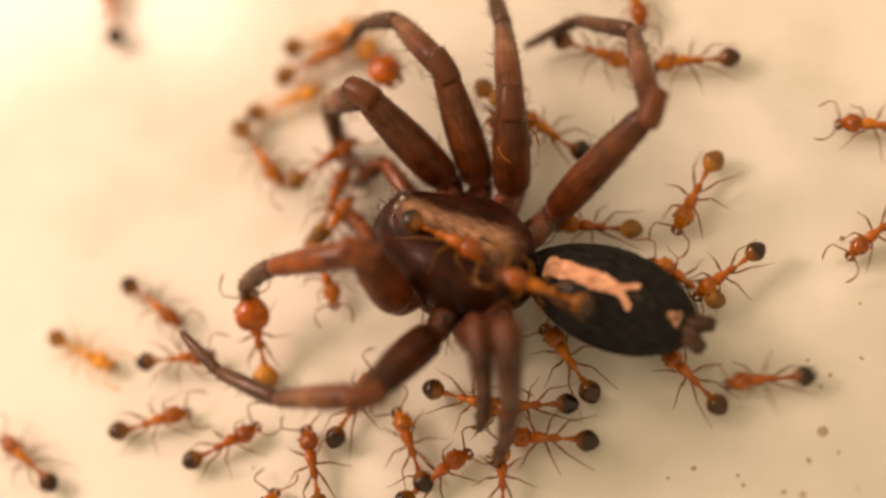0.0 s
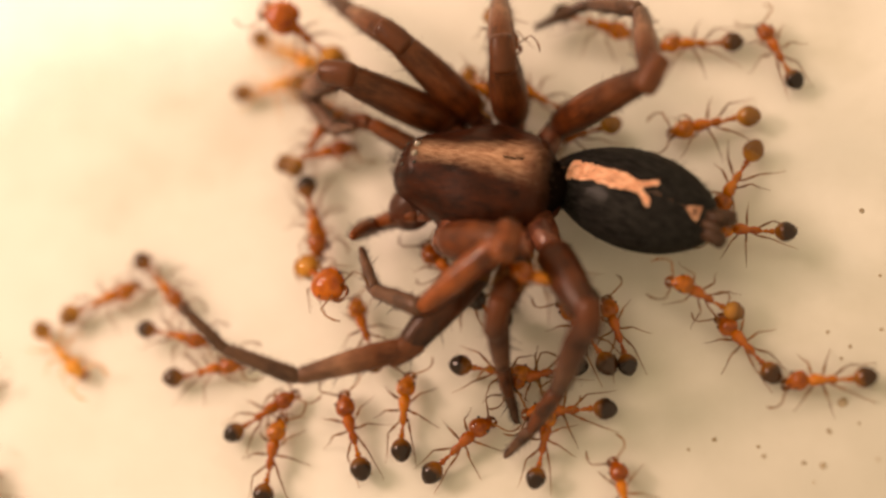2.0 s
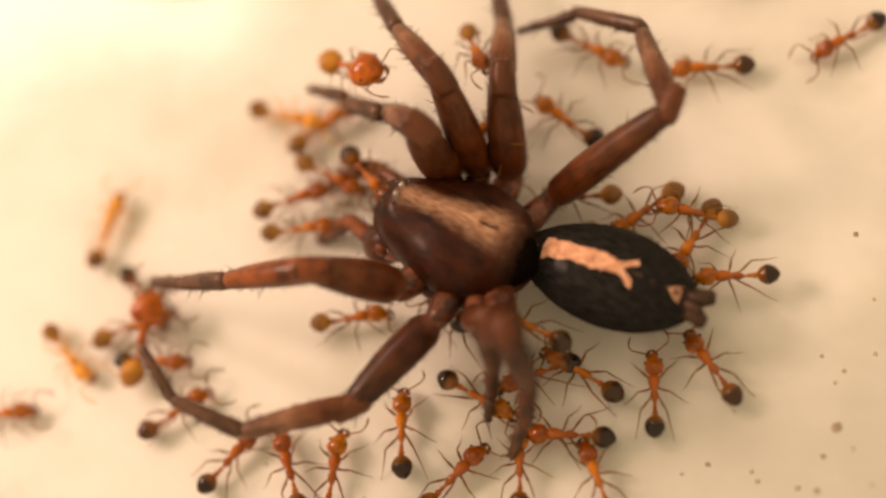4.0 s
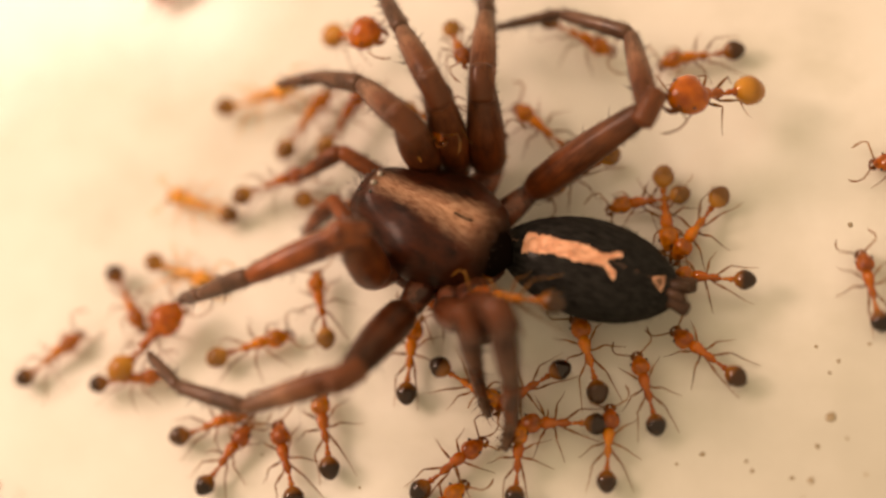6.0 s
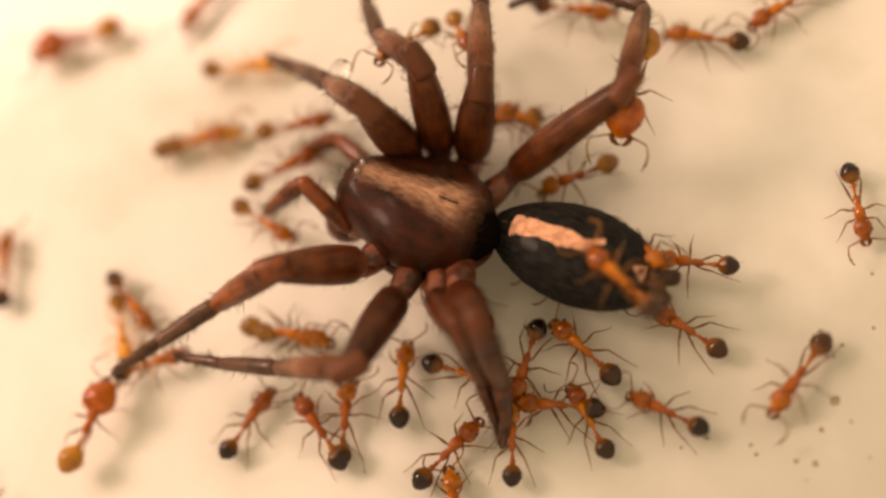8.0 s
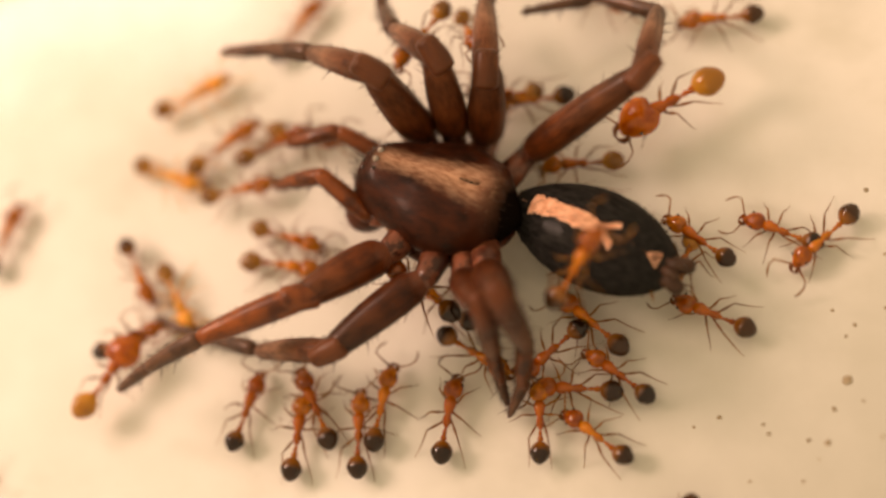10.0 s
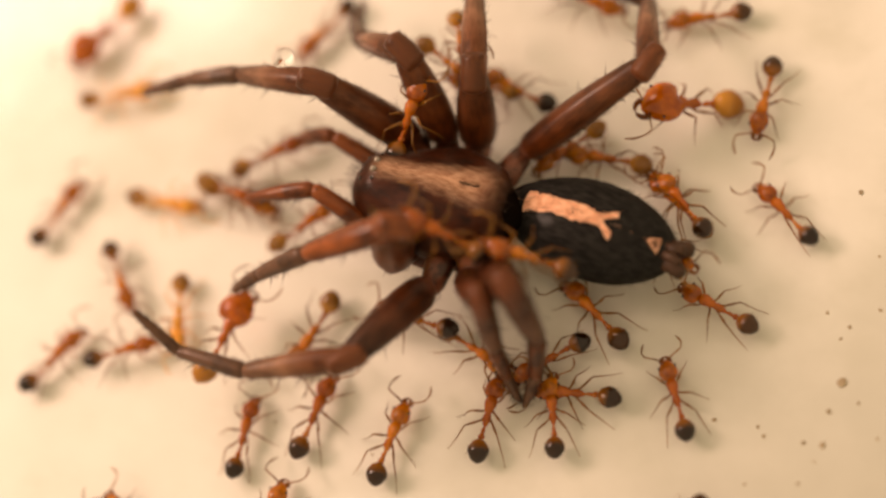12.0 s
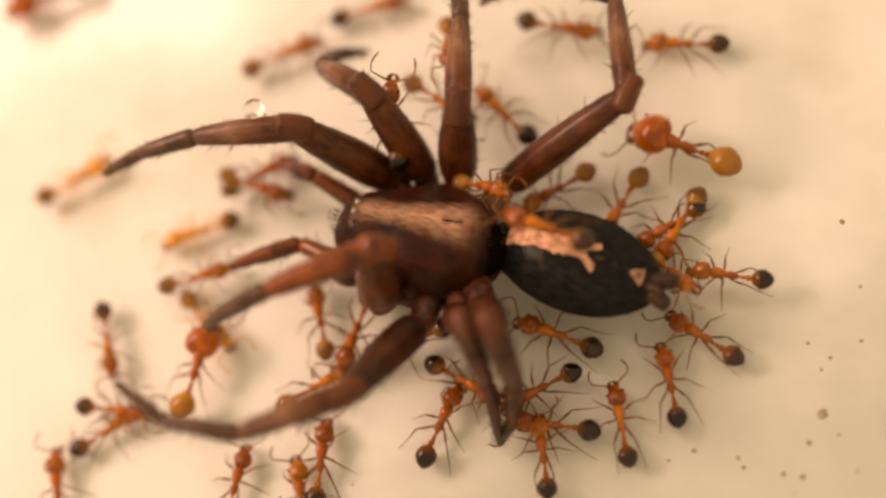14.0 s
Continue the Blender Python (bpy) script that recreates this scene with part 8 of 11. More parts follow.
    walk(limbs["l3"][2], [(0, mm(-2.18, 3.2, 0.37, 26.2, 78.6, 129.9)), (0.5, mm(-2.21, 3.24, 0.34, 28.6, 79.9, 132.4)), (1, mm(-2.43, 3.09, 0.29, 31, 81.6, 133.2)), (1.5, mm(-2.51, 3.04, 0.27, 28.2, 83.3, 128.1)), (1.625, mm(-2.47, 3.56, -0.05, 19.9, 84, 116.4)), (1.75, mm(-2.16, 4.13, -0.56, 9.2, 84.5, 102.3)), (1.875, mm(-1.6, 4.47, -1.07, -3.1, 84.7, 86.5)), (2, mm(-1.08, 4.53, -1.4, -15.6, 84.6, 70.6)), (2.5, mm(-2.09, 4.22, -0.69, -18.3, 87.2, 70.2)), (3, mm(-2.13, 3.45, 0.24, 82.8, 88.1, -179.5)), (5.5, mm(-2.84, 3.05, 0, -59.2, 87.1, 25.6)), (6, mm(-2.71, 3.1, 0.09, 95.1, 88.4, -167.1)), (6.5, mm(-2.53, 3.52, -0.06, 92.7, 84.5, -159.2)), (7, mm(-2.08, 3.95, -0.21, 86.5, 84.5, -165.6)), (7.5, mm(-2.75, 3.75, -0.55, 50.8, 75.8, 174.2)), (8, mm(-2.94, 3.59, -0.6, 57.9, 77.5, -178.4)), (8.5, mm(-2.77, 3.61, -0.39, 67.7, 79.7, -174.1)), (9, mm(-2.75, 3.64, -0.4, 82.5, 81.6, -160.7)), (11.5, mm(-2.42, 3.91, -0.42, -124.3, 88.8, -36.7)), (12, mm(-2.33, 3.75, -0.14, 74.5, 84.5, 179.3)), (12.5, mm(-2.41, 3.51, 0.03, 51.7, 77.3, 169.3)), (13, mm(-2.48, 3.3, 0.15, 46, 76.7, 164)), (13.5, mm(-2.42, 3.45, 0.08, 40, 76, 155.7)), (14, mm(-2.1, 3.61, 0.13, 33, 75.6, 145.3))])
    walk(limbs["l3"][3], [(0, mm(-2.46, 3.53, -1.78, -37.7, 86.4, 45.6)), (0.5, mm(-2.47, 3.52, -1.83, -3.3, 87.4, 86.5)), (1, mm(-2.65, 3.33, -1.88, 42.4, 87.7, 137.2)), (1.5, mm(-2.67, 3.24, -1.91, 69.2, 86.8, 168.9)), (1.625, mm(-2.57, 3.76, -2.24, 47.9, 86, 147.1)), (1.75, mm(-2.21, 4.34, -2.75, 34.8, 84.9, 133.6)), (1.875, mm(-1.59, 4.67, -3.26, 26.7, 83.6, 125.2)), (2, mm(-1.01, 4.73, -3.59, 21.6, 82.2, 119.6)), (2.5, mm(-2.06, 4.33, -2.89, 12.6, 82.5, 106.9)), (3, mm(-2.2, 3.45, -1.96, 9.4, 88.3, 101.1)), (5.5, mm(-2.74, 3.09, -2.2, 17.4, 80.5, 117.6)), (6, mm(-2.77, 3.09, -2.11, 54.7, 80.7, 167.7)), (6.5, mm(-2.73, 3.45, -2.25, 52.4, 75.9, 177.8)), (7, mm(-2.28, 3.89, -2.39, 47.6, 73.9, 172.7)), (7.5, mm(-3.29, 3.81, -2.68, 34.2, 69.8, 158.3)), (8, mm(-3.41, 3.58, -2.75, 34.4, 71.2, 156.6)), (8.5, mm(-3.16, 3.57, -2.56, 44, 79.4, 156.4)), (9, mm(-3.06, 3.53, -2.58, 59.4, 84.4, 165)), (11.5, mm(-2.38, 3.88, -2.62, 38.2, 70.3, 162.1)), (12, mm(-2.54, 3.75, -2.33, 43.2, 75, 161.3)), (12.5, mm(-2.88, 3.6, -2.11, 34, 75, 147.4)), (13, mm(-2.96, 3.44, -1.99, 35.7, 75.6, 147.9)), (13.5, mm(-2.9, 3.67, -2.07, 28.5, 76.5, 137.1)), (14, mm(-2.55, 3.92, -2, 23, 76.8, 126.9))])
    walk(limbs["l3"][4], [(0, mm(-2.41, 3.58, -2.98, -68.6, 77.4, -12.8)), (0.5, mm(-2.47, 3.57, -3.03, -91.4, 82.4, -22.4)), (1, mm(-2.69, 3.36, -3.08, -143.1, 85.9, -59.7)), (1.5, mm(-2.74, 3.25, -3.11, 134.2, 85.6, -125.9)), (1.625, mm(-2.64, 3.81, -3.44, 43.2, 83.7, 144.6)), (1.75, mm(-2.28, 4.42, -3.95, 22.8, 76.3, 125.8)), (1.875, mm(-1.67, 4.78, -4.46, 16.3, 68.5, 120.9)), (2, mm(-1.09, 4.87, -4.78, 12.9, 60.9, 119.1)), (2.5, mm(-2.11, 4.48, -4.08, 12.5, 76.5, 110.8)), (3, mm(-2.21, 3.48, -3.16, -24.2, 85.7, 63.1)), (5.5, mm(-2.83, 3.27, -3.38, 20.8, 71.5, 129.3)), (6, mm(-2.96, 3.13, -3.29, 42.4, 73.9, 165.1)), (6.5, mm(-3.02, 3.46, -3.41, 38.8, 66.9, 173.6)), (7, mm(-2.61, 3.93, -3.54, 33.7, 63.8, 167)), (7.5, mm(-3.67, 3.96, -3.81, 28, 64, 152.3)), (8, mm(-3.76, 3.73, -3.89, 24.8, 64.4, 146)), (8.5, mm(-3.36, 3.66, -3.74, 29.5, 77.3, 137.9)), (9, mm(-3.17, 3.56, -3.77, 17.2, 84.2, 114.7)), (11.5, mm(-2.76, 4, -3.75, 26.4, 51.7, 162.4)), (12, mm(-2.83, 3.85, -3.49, 33.2, 66.6, 158.1)), (12.5, mm(-3.14, 3.77, -3.27, 24.5, 71.2, 134.9)), (13, mm(-3.21, 3.6, -3.15, 22.7, 73.5, 130.4)), (13.5, mm(-3.11, 3.86, -3.24, 17.3, 75.4, 120)), (14, mm(-2.71, 4.14, -3.17, 9, 77, 105.2))])
    walk(limbs["l4"][0], [(0, mm(-2, 1.9, -1.5, 36.9, -56.1, 128.9)), (0.5, mm(-2, 1.9, -1.5, 36.1, -53.7, 126.2)), (1, mm(-2, 1.9, -1.5, 31, -50.9, 132.3)), (1.5, mm(-2, 1.9, -1.5, 24.4, -44.2, 158.5)), (1.625, mm(-2, 1.9, -1.5, 24.5, -34.8, 149.3)), (1.75, mm(-2, 1.9, -1.5, 22.7, -24.4, 140)), (1.875, mm(-2, 1.9, -1.5, 19.3, -14.3, 130.8)), (2, mm(-2, 1.9, -1.5, 15, -5.9, 122.5)), (2.5, mm(-2, 1.9, -1.5, 31, -41.4, 129.4)), (3, mm(-2, 1.9, -1.5, 27, -51.2, 127.1)), (5.5, mm(-2, 1.9, -1.5, 23.9, -43.4, 123.4)), (6, mm(-2, 1.9, -1.5, 19.4, -50.4, 147.4)), (6.5, mm(-2, 1.9, -1.5, 21.7, -44.8, 142.5)), (7, mm(-2, 1.9, -1.5, 24.8, -34.4, 127.6)), (7.5, mm(-2, 1.9, -1.5, 21.2, -35, 128.2)), (8, mm(-2, 1.9, -1.5, 20.9, -36.3, 131.3)), (8.5, mm(-2, 1.9, -1.5, 24.8, -39.9, 129.8)), (9, mm(-2, 1.9, -1.5, 21.2, -35.2, 126.4)), (11.5, mm(-2, 1.9, -1.5, 31.9, -47.7, 121.3)), (12, mm(-2, 1.9, -1.5, 28, -45.6, 122.7)), (12.5, mm(-2, 1.9, -1.5, 31, -43.5, 126.2)), (13, mm(-2, 1.9, -1.5, 27.6, -45.1, 127.3)), (13.5, mm(-2, 1.9, -1.5, 25.7, -43.6, 125)), (14, mm(-2, 1.9, -1.5, 28, -44.4, 117.2))])
    walk(limbs["l4"][1], [(0, mm(-3.05, 3.2, 0.99, 12.3, 11.2, 127.1)), (0.5, mm(-3.05, 3.33, 0.92, 10.7, 13.4, 122.5)), (1, mm(-3.27, 3.3, 0.83, 10.7, 16, 124)), (1.5, mm(-4, 2.69, 0.59, 14.1, 18.3, 136.6)), (1.625, mm(-4.12, 3.16, 0.21, 11.5, 22.3, 128.2)), (1.75, mm(-4.09, 3.66, -0.26, 8.1, 26.1, 119)), (1.875, mm(-3.9, 4.1, -0.76, 3.9, 29.3, 109.1)), (2, mm(-3.6, 4.42, -1.19, -0.8, 31.7, 99.3)), (2.5, mm(-3.43, 3.64, 0.48, 9.8, 8.7, 116.7)), (3, mm(-3.13, 3.4, 0.84, 12.6, 13.3, 131.6)), (5.5, mm(-3.2, 3.72, 0.56, 15.1, 21.8, 141.7)), (6, mm(-3.61, 2.93, 0.81, 16.6, 13.7, 146.2)), (6.5, mm(-3.69, 3.2, 0.61, 17.1, 22.9, 146.1)), (7, mm(-3.51, 3.86, 0.19, 13.6, 20, 138.5)), (7.5, mm(-3.52, 3.83, 0.22, 14.4, 20.6, 139.2)), (8, mm(-3.6, 3.72, 0.27, 14.9, 22.9, 141.4)), (8.5, mm(-3.47, 3.67, 0.42, 13.8, 24, 138.4)), (9, mm(-3.45, 3.87, 0.23, 12.8, 26.8, 135)), (11.5, mm(-3.05, 3.62, 0.72, 16.9, 15.8, 151.5)), (12, mm(-3.14, 3.67, 0.64, 14.7, 18.9, 140.2)), (12.5, mm(-3.29, 3.66, 0.56, 16.8, 19.5, 154.3)), (13, mm(-3.28, 3.58, 0.62, 16.5, 17.9, 148.9)), (13.5, mm(-3.24, 3.68, 0.57, 13.8, 18.8, 137.1)), (14, mm(-2.98, 3.81, 0.6, 10.4, 20.4, 125.8))])
    walk(limbs["l4"][2], [(0, mm(-3.05, 3.2, 0.99, 21.4, 78.6, 122)), (0.5, mm(-3.05, 3.33, 0.92, 13.7, 80.4, 109.4)), (1, mm(-3.27, 3.3, 0.83, -2.6, 81.5, 86.1)), (1.5, mm(-4, 2.69, 0.59, -12, 73, 70.2)), (1.625, mm(-4.12, 3.16, 0.21, -15.4, 69.8, 63.1)), (1.75, mm(-4.09, 3.66, -0.26, -17.4, 66.5, 57.4)), (1.875, mm(-3.9, 4.1, -0.76, -18.5, 63.1, 52.5)), (2, mm(-3.6, 4.42, -1.19, -18.8, 59.7, 48.4)), (2.5, mm(-3.43, 3.64, 0.48, 3.4, 58.2, 98.5)), (3, mm(-3.13, 3.4, 0.84, 34.2, 77.5, 144.8)), (5.5, mm(-3.2, 3.72, 0.56, 118.1, 76.7, -134.4)), (6, mm(-3.61, 2.93, 0.81, 32, 77.8, 142.7)), (6.5, mm(-3.69, 3.2, 0.61, 155.3, 87.3, -109)), (7, mm(-3.51, 3.86, 0.19, 43.6, 72.4, 169.9)), (7.5, mm(-3.52, 3.83, 0.22, 48, 74, 173.5)), (8, mm(-3.6, 3.72, 0.27, 66.6, 78.9, -171.5)), (8.5, mm(-3.47, 3.67, 0.42, 103.5, 83.1, -146.5)), (9, mm(-3.45, 3.87, 0.23, 106.6, 82.9, -141.3)), (11.5, mm(-3.05, 3.62, 0.72, 66.1, 69.2, -136)), (12, mm(-3.14, 3.67, 0.64, 78.8, 76.8, -152.8)), (12.5, mm(-3.29, 3.66, 0.56, 134, 69.6, -126.5)), (13, mm(-3.28, 3.58, 0.62, 73.6, 73.5, -145.4)), (13.5, mm(-3.24, 3.68, 0.57, 63.1, 78, -175.4)), (14, mm(-2.98, 3.81, 0.6, 70, 82.5, -179.4))])
    walk(limbs["l4"][3], [(0, mm(-3.32, 3.64, -1.55, -9, 79.6, 77.1)), (0.5, mm(-3.19, 3.74, -1.64, -2.8, 81, 87)), (1, mm(-3.25, 3.68, -1.74, 5.5, 82.9, 97.8)), (1.5, mm(-3.74, 3.41, -1.91, -26, 76.5, 49.9)), (1.625, mm(-3.71, 3.96, -2.23, -25.4, 70.4, 46.4)), (1.75, mm(-3.53, 4.53, -2.65, -24, 64.2, 43.4)), (1.875, mm(-3.18, 5.03, -3.08, -22.3, 58, 40.7)), (2, mm(-2.73, 5.4, -3.44, -20.4, 52, 38.1)), (2.5, mm(-3.63, 5, -1.73, -14.4, 68.4, 62.9)), (3, mm(-3.59, 3.72, -1.7, -12.8, 77.1, 71.2)), (5.5, mm(-3.62, 3.29, -1.98, 26.8, 79.6, 131.2)), (6, mm(-4.05, 3.26, -1.72, 13.4, 79.3, 111.2)), (6.5, mm(-3.73, 3.08, -1.99, 5.1, 74.7, 101.5)), (7, mm(-4.28, 4, -2.28, -37.7, 74.4, 28.2)), (7.5, mm(-4.23, 3.91, -2.28, -4.3, 87.4, 86.3)), (8, mm(-4.09, 3.64, -2.29, 26.8, 83, 127.2)), (8.5, mm(-3.73, 3.5, -2.17, 25.8, 85.1, 124)), (9, mm(-3.7, 3.67, -2.35, -95.9, 88.4, -8.8)), (11.5, mm(-3.71, 2.99, -1.7, 1.7, 66.5, 92.3)), (12, mm(-3.67, 3.4, -1.89, -10.3, 82.4, 75.2)), (12.5, mm(-3.83, 2.93, -1.88, -11.1, 74.5, 71.5)), (13, mm(-3.89, 3.16, -1.87, -9.2, 78.6, 76.3)), (13.5, mm(-3.78, 3.64, -1.98, -20.8, 76.2, 57)), (14, mm(-3.32, 3.8, -1.98, -34.1, 80.5, 41.8))])
    walk(limbs["l4"][4], [(0, mm(-3.26, 3.91, -3.08, -24.7, 75.3, 48.6)), (0.5, mm(-3.18, 3.98, -3.18, -14.1, 81, 70.1)), (1, mm(-3.28, 3.87, -3.29, 21.1, 83.8, 117.3)), (1.5, mm(-3.51, 3.69, -3.43, -44.9, 78.1, 22.9)), (1.625, mm(-3.35, 4.33, -3.7, -34.3, 70.2, 29.7)), (1.75, mm(-3.04, 5, -4.05, -28.4, 61.6, 31.5)), (1.875, mm(-2.56, 5.57, -4.4, -24.2, 53, 31.5)), (2, mm(-1.97, 5.99, -4.67, -20.8, 44.9, 30.6)), (2.5, mm(-3.37, 5.51, -3.18, -36.1, 66.9, 16)), (3, mm(-3.48, 4.05, -3.22, -24.9, 66.2, 40.9)), (5.5, mm(-3.81, 3.5, -3.51, 4.9, 65.9, 101)), (6, mm(-4.15, 3.53, -3.25, -8.9, 76.6, 78)), (6.5, mm(-3.81, 3.48, -3.49, 2.8, 58.7, 99.4)), (7, mm(-3.91, 4.2, -3.78, -26.2, 47.3, 13.5)), (7.5, mm(-4.23, 3.98, -3.84, -46.2, 73.8, 12.2)), (8, mm(-4.2, 3.79, -3.84, -9.4, 77.1, 78)), (8.5, mm(-3.8, 3.61, -3.72, 1.3, 77.9, 93.3)), (9, mm(-3.66, 3.66, -3.91, -33.5, 76.4, 38.9)), (11.5, mm(-3.73, 3.61, -3.13, -5.3, 36, 74.9)), (12, mm(-3.62, 3.6, -3.44, -18.9, 65.8, 51.1)), (12.5, mm(-3.7, 3.33, -3.38, -9.5, 45.2, 64.1)), (13, mm(-3.82, 3.46, -3.4, -13.9, 55.7, 57.5)), (13.5, mm(-3.58, 3.95, -3.49, -20.9, 56.3, 40)), (14, mm(-3.13, 3.97, -3.52, -29.5, 65.9, 29.1))])
    walk(limbs["pr"][0], [(0, mm(2.1, -1.05, -1.7, -17.6, -5.1, -29.2)), (0.5, mm(2.1, -1.05, -1.7, -19.1, -12, -18.1)), (1, mm(2.1, -1.05, -1.7, -18, -13.5, -25.7)), (1.5, mm(2.1, -1.05, -1.7, -17.6, -12.8, -26.7)), (2, mm(2.1, -1.05, -1.7, -22.5, -27.1, -11)), (2.5, mm(2.1, -1.05, -1.7, -17.5, -0.6, -25.8)), (3, mm(2.1, -1.05, -1.7, -19.1, 3.6, -14.6)), (5.5, mm(2.1, -1.05, -1.7, -19.1, -4.1, -16.7)), (6, mm(2.1, -1.05, -1.7, -20.5, -25.3, 5.6)), (6.5, mm(2.1, -1.05, -1.7, -20.3, -15, 3.8)), (7, mm(2.1, -1.05, -1.7, -16.1, -16.3, -32.3)), (7.5, mm(2.1, -1.05, -1.7, -18.3, -2.4, -27.3)), (8, mm(2.1, -1.05, -1.7, -18.6, -2.5, -19.7)), (8.5, mm(2.1, -1.05, -1.7, -19.2, -18.4, -16.6)), (9, mm(2.1, -1.05, -1.7, -22.3, -28.6, 4.1)), (11.5, mm(2.1, -1.05, -1.7, -20.9, -25.8, -3.4)), (12, mm(2.1, -1.05, -1.7, -21.5, -27.1, -5.8)), (12.5, mm(2.1, -1.05, -1.7, -21.8, -25.5, -1.2)), (13, mm(2.1, -1.05, -1.7, -22.9, -29.4, -5.9)), (13.5, mm(2.1, -1.05, -1.7, -22.6, -30, -6.1)), (14, mm(2.1, -1.05, -1.7, -20.4, -29, -10.6))])
    walk(limbs["pr"][1], [(0, mm(3.96, -2.09, -1.51, -26, 50.3, 15.7)), (0.5, mm(4.07, -1.69, -1.26, -27.8, 44.4, -6.3)), (1, mm(3.95, -1.94, -1.21, -24, 33, -17.4)), (1.5, mm(3.97, -1.99, -1.23, -32, 51.9, -7.3)), (2, mm(4, -1.42, -0.71, -21.8, 29.6, -30.9)), (2.5, mm(4.09, -2.02, -1.68, -23.5, 31.3, -10)), (3, mm(4.22, -1.6, -1.84, -22.7, 35.1, 12)), (5.5, mm(4.13, -1.66, -1.55, -19.6, 37.7, 29.1)), (6, mm(3.99, -0.86, -0.8, -20.2, 40.5, 30.3)), (6.5, mm(4.23, -0.91, -1.13, -21.2, 42.7, 28.8)), (7, mm(3.83, -2.14, -1.1, -25.5, 41.4, 5.1)), (7.5, mm(3.99, -2.02, -1.61, -25.3, 41.9, 6.4)), (8, mm(4.06, -1.75, -1.61, -23.5, 36.2, 9.3)), (8.5, mm(4.01, -1.62, -1.04, -20.8, 26, 14.1)), (9, mm(3.89, -0.92, -0.72, -18.3, 13.4, 26.4)), (11.5, mm(4.03, -1.17, -0.76, -23.9, 32.6, -10.8)), (12, mm(4.03, -1.25, -0.71, -23.7, 31.9, -17.9)), (12.5, mm(4.03, -1.09, -0.78, -22.8, 28.4, -7.2)), (13, mm(3.96, -1.24, -0.65, -22.8, 28.3, -15.5)), (13.5, mm(3.92, -1.25, -0.64, -22.4, 28.6, -23.1)), (14, mm(3.98, -1.4, -0.64, -20.6, 24, -29.4))])
    walk(limbs["pl"][0], [(0, mm(2.1, 1.05, -1.7, -18.7, 12.8, -36.3)), (0.5, mm(2.1, 1.05, -1.7, -19.5, 10.3, -23.9)), (1, mm(2.1, 1.05, -1.7, -19.1, 7.2, -27.9)), (1.5, mm(2.1, 1.05, -1.7, -21.4, 19, -38.2)), (2, mm(2.1, 1.05, -1.7, -24.2, 37.2, -14.1)), (2.5, mm(2.1, 1.05, -1.7, -23.2, 38.9, -33.4)), (3, mm(2.1, 1.05, -1.7, -19.6, 8.3, -18.9)), (5.5, mm(2.1, 1.05, -1.7, -21.4, 22, -34.8)), (6, mm(2.1, 1.05, -1.7, -20.1, 6.3, -29.5)), (6.5, mm(2.1, 1.05, -1.7, -17.9, -1.2, -29.2)), (7, mm(2.1, 1.05, -1.7, -13.4, -29.9, -42.6)), (7.5, mm(2.1, 1.05, -1.7, -16.3, -20.3, -29.1)), (8, mm(2.1, 1.05, -1.7, -21.6, -37, -8.6)), (8.5, mm(2.1, 1.05, -1.7, -19.8, -37.3, -17.9)), (9, mm(2.1, 1.05, -1.7, -20.8, -37.7, -10.8)), (11.5, mm(2.1, 1.05, -1.7, -19.3, -12.5, -13.1)), (12, mm(2.1, 1.05, -1.7, -21, -29.8, -7.9)), (12.5, mm(2.1, 1.05, -1.7, -18.7, -2.8, -22)), (13, mm(2.1, 1.05, -1.7, -19.1, -8.4, -16.2)), (13.5, mm(2.1, 1.05, -1.7, -19.1, -1.4, -17.6)), (14, mm(2.1, 1.05, -1.7, -19.3, -0.9, -19.2))])
    walk(limbs["pl"][1], [(0, mm(3.66, -0.1, -2.14, -23.8, 35.5, -32.2)), (0.5, mm(3.86, 0.27, -2.05, -29.4, 45.8, -21.8)), (1, mm(3.79, 0.15, -1.94, -32.5, 52.3, -9.5)), (1.5, mm(3.54, -0.08, -2.33, -28.4, 48.3, 2.5)), (2, mm(3.72, 0.64, -2.97, 0.5, -42.7, 91.1)), (2.5, mm(3.43, 0.17, -2.98, -2.8, -37.5, 85.8)), (3, mm(3.93, 0.42, -1.98, -28.9, 57, 18.3)), (5.5, mm(3.59, 0.02, -2.43, -30.8, 52, 0)), (6, mm(3.7, 0.14, -1.9, -29.6, 58.6, 18.9)), (6.5, mm(3.8, 0.1, -1.66, -20.3, 55.2, 41.8)), (7, mm(3.4, -0.15, -0.68, -24.3, 47.3, 20.9)), (7.5, mm(3.73, 0.15, -1.01, -22.1, 43.6, 24.3)), (8, mm(3.6, 0.82, -0.56, -26.5, 49.8, 15.6)), (8.5, mm(3.58, 0.57, -0.52, -23.3, 40.4, 15.4)), (9, mm(3.57, 0.77, -0.54, -24.3, 37.5, 5.1)), (11.5, mm(4.02, 0.6, -1.27, -22.9, 29.8, -2.9)), (12, mm(3.82, 0.81, -0.71, -20.2, 16.6, 8.9)), (12.5, mm(3.96, 0.3, -1.6, -18.5, 1.2, 22)), (13, mm(3.96, 0.51, -1.42, -17.9, 1.9, 27.2)), (13.5, mm(3.93, 0.47, -1.65, -17.9, 4.4, 27.6)), (14, mm(4.02, 0.38, -1.67, -17.8, 6.4, 27.1))])
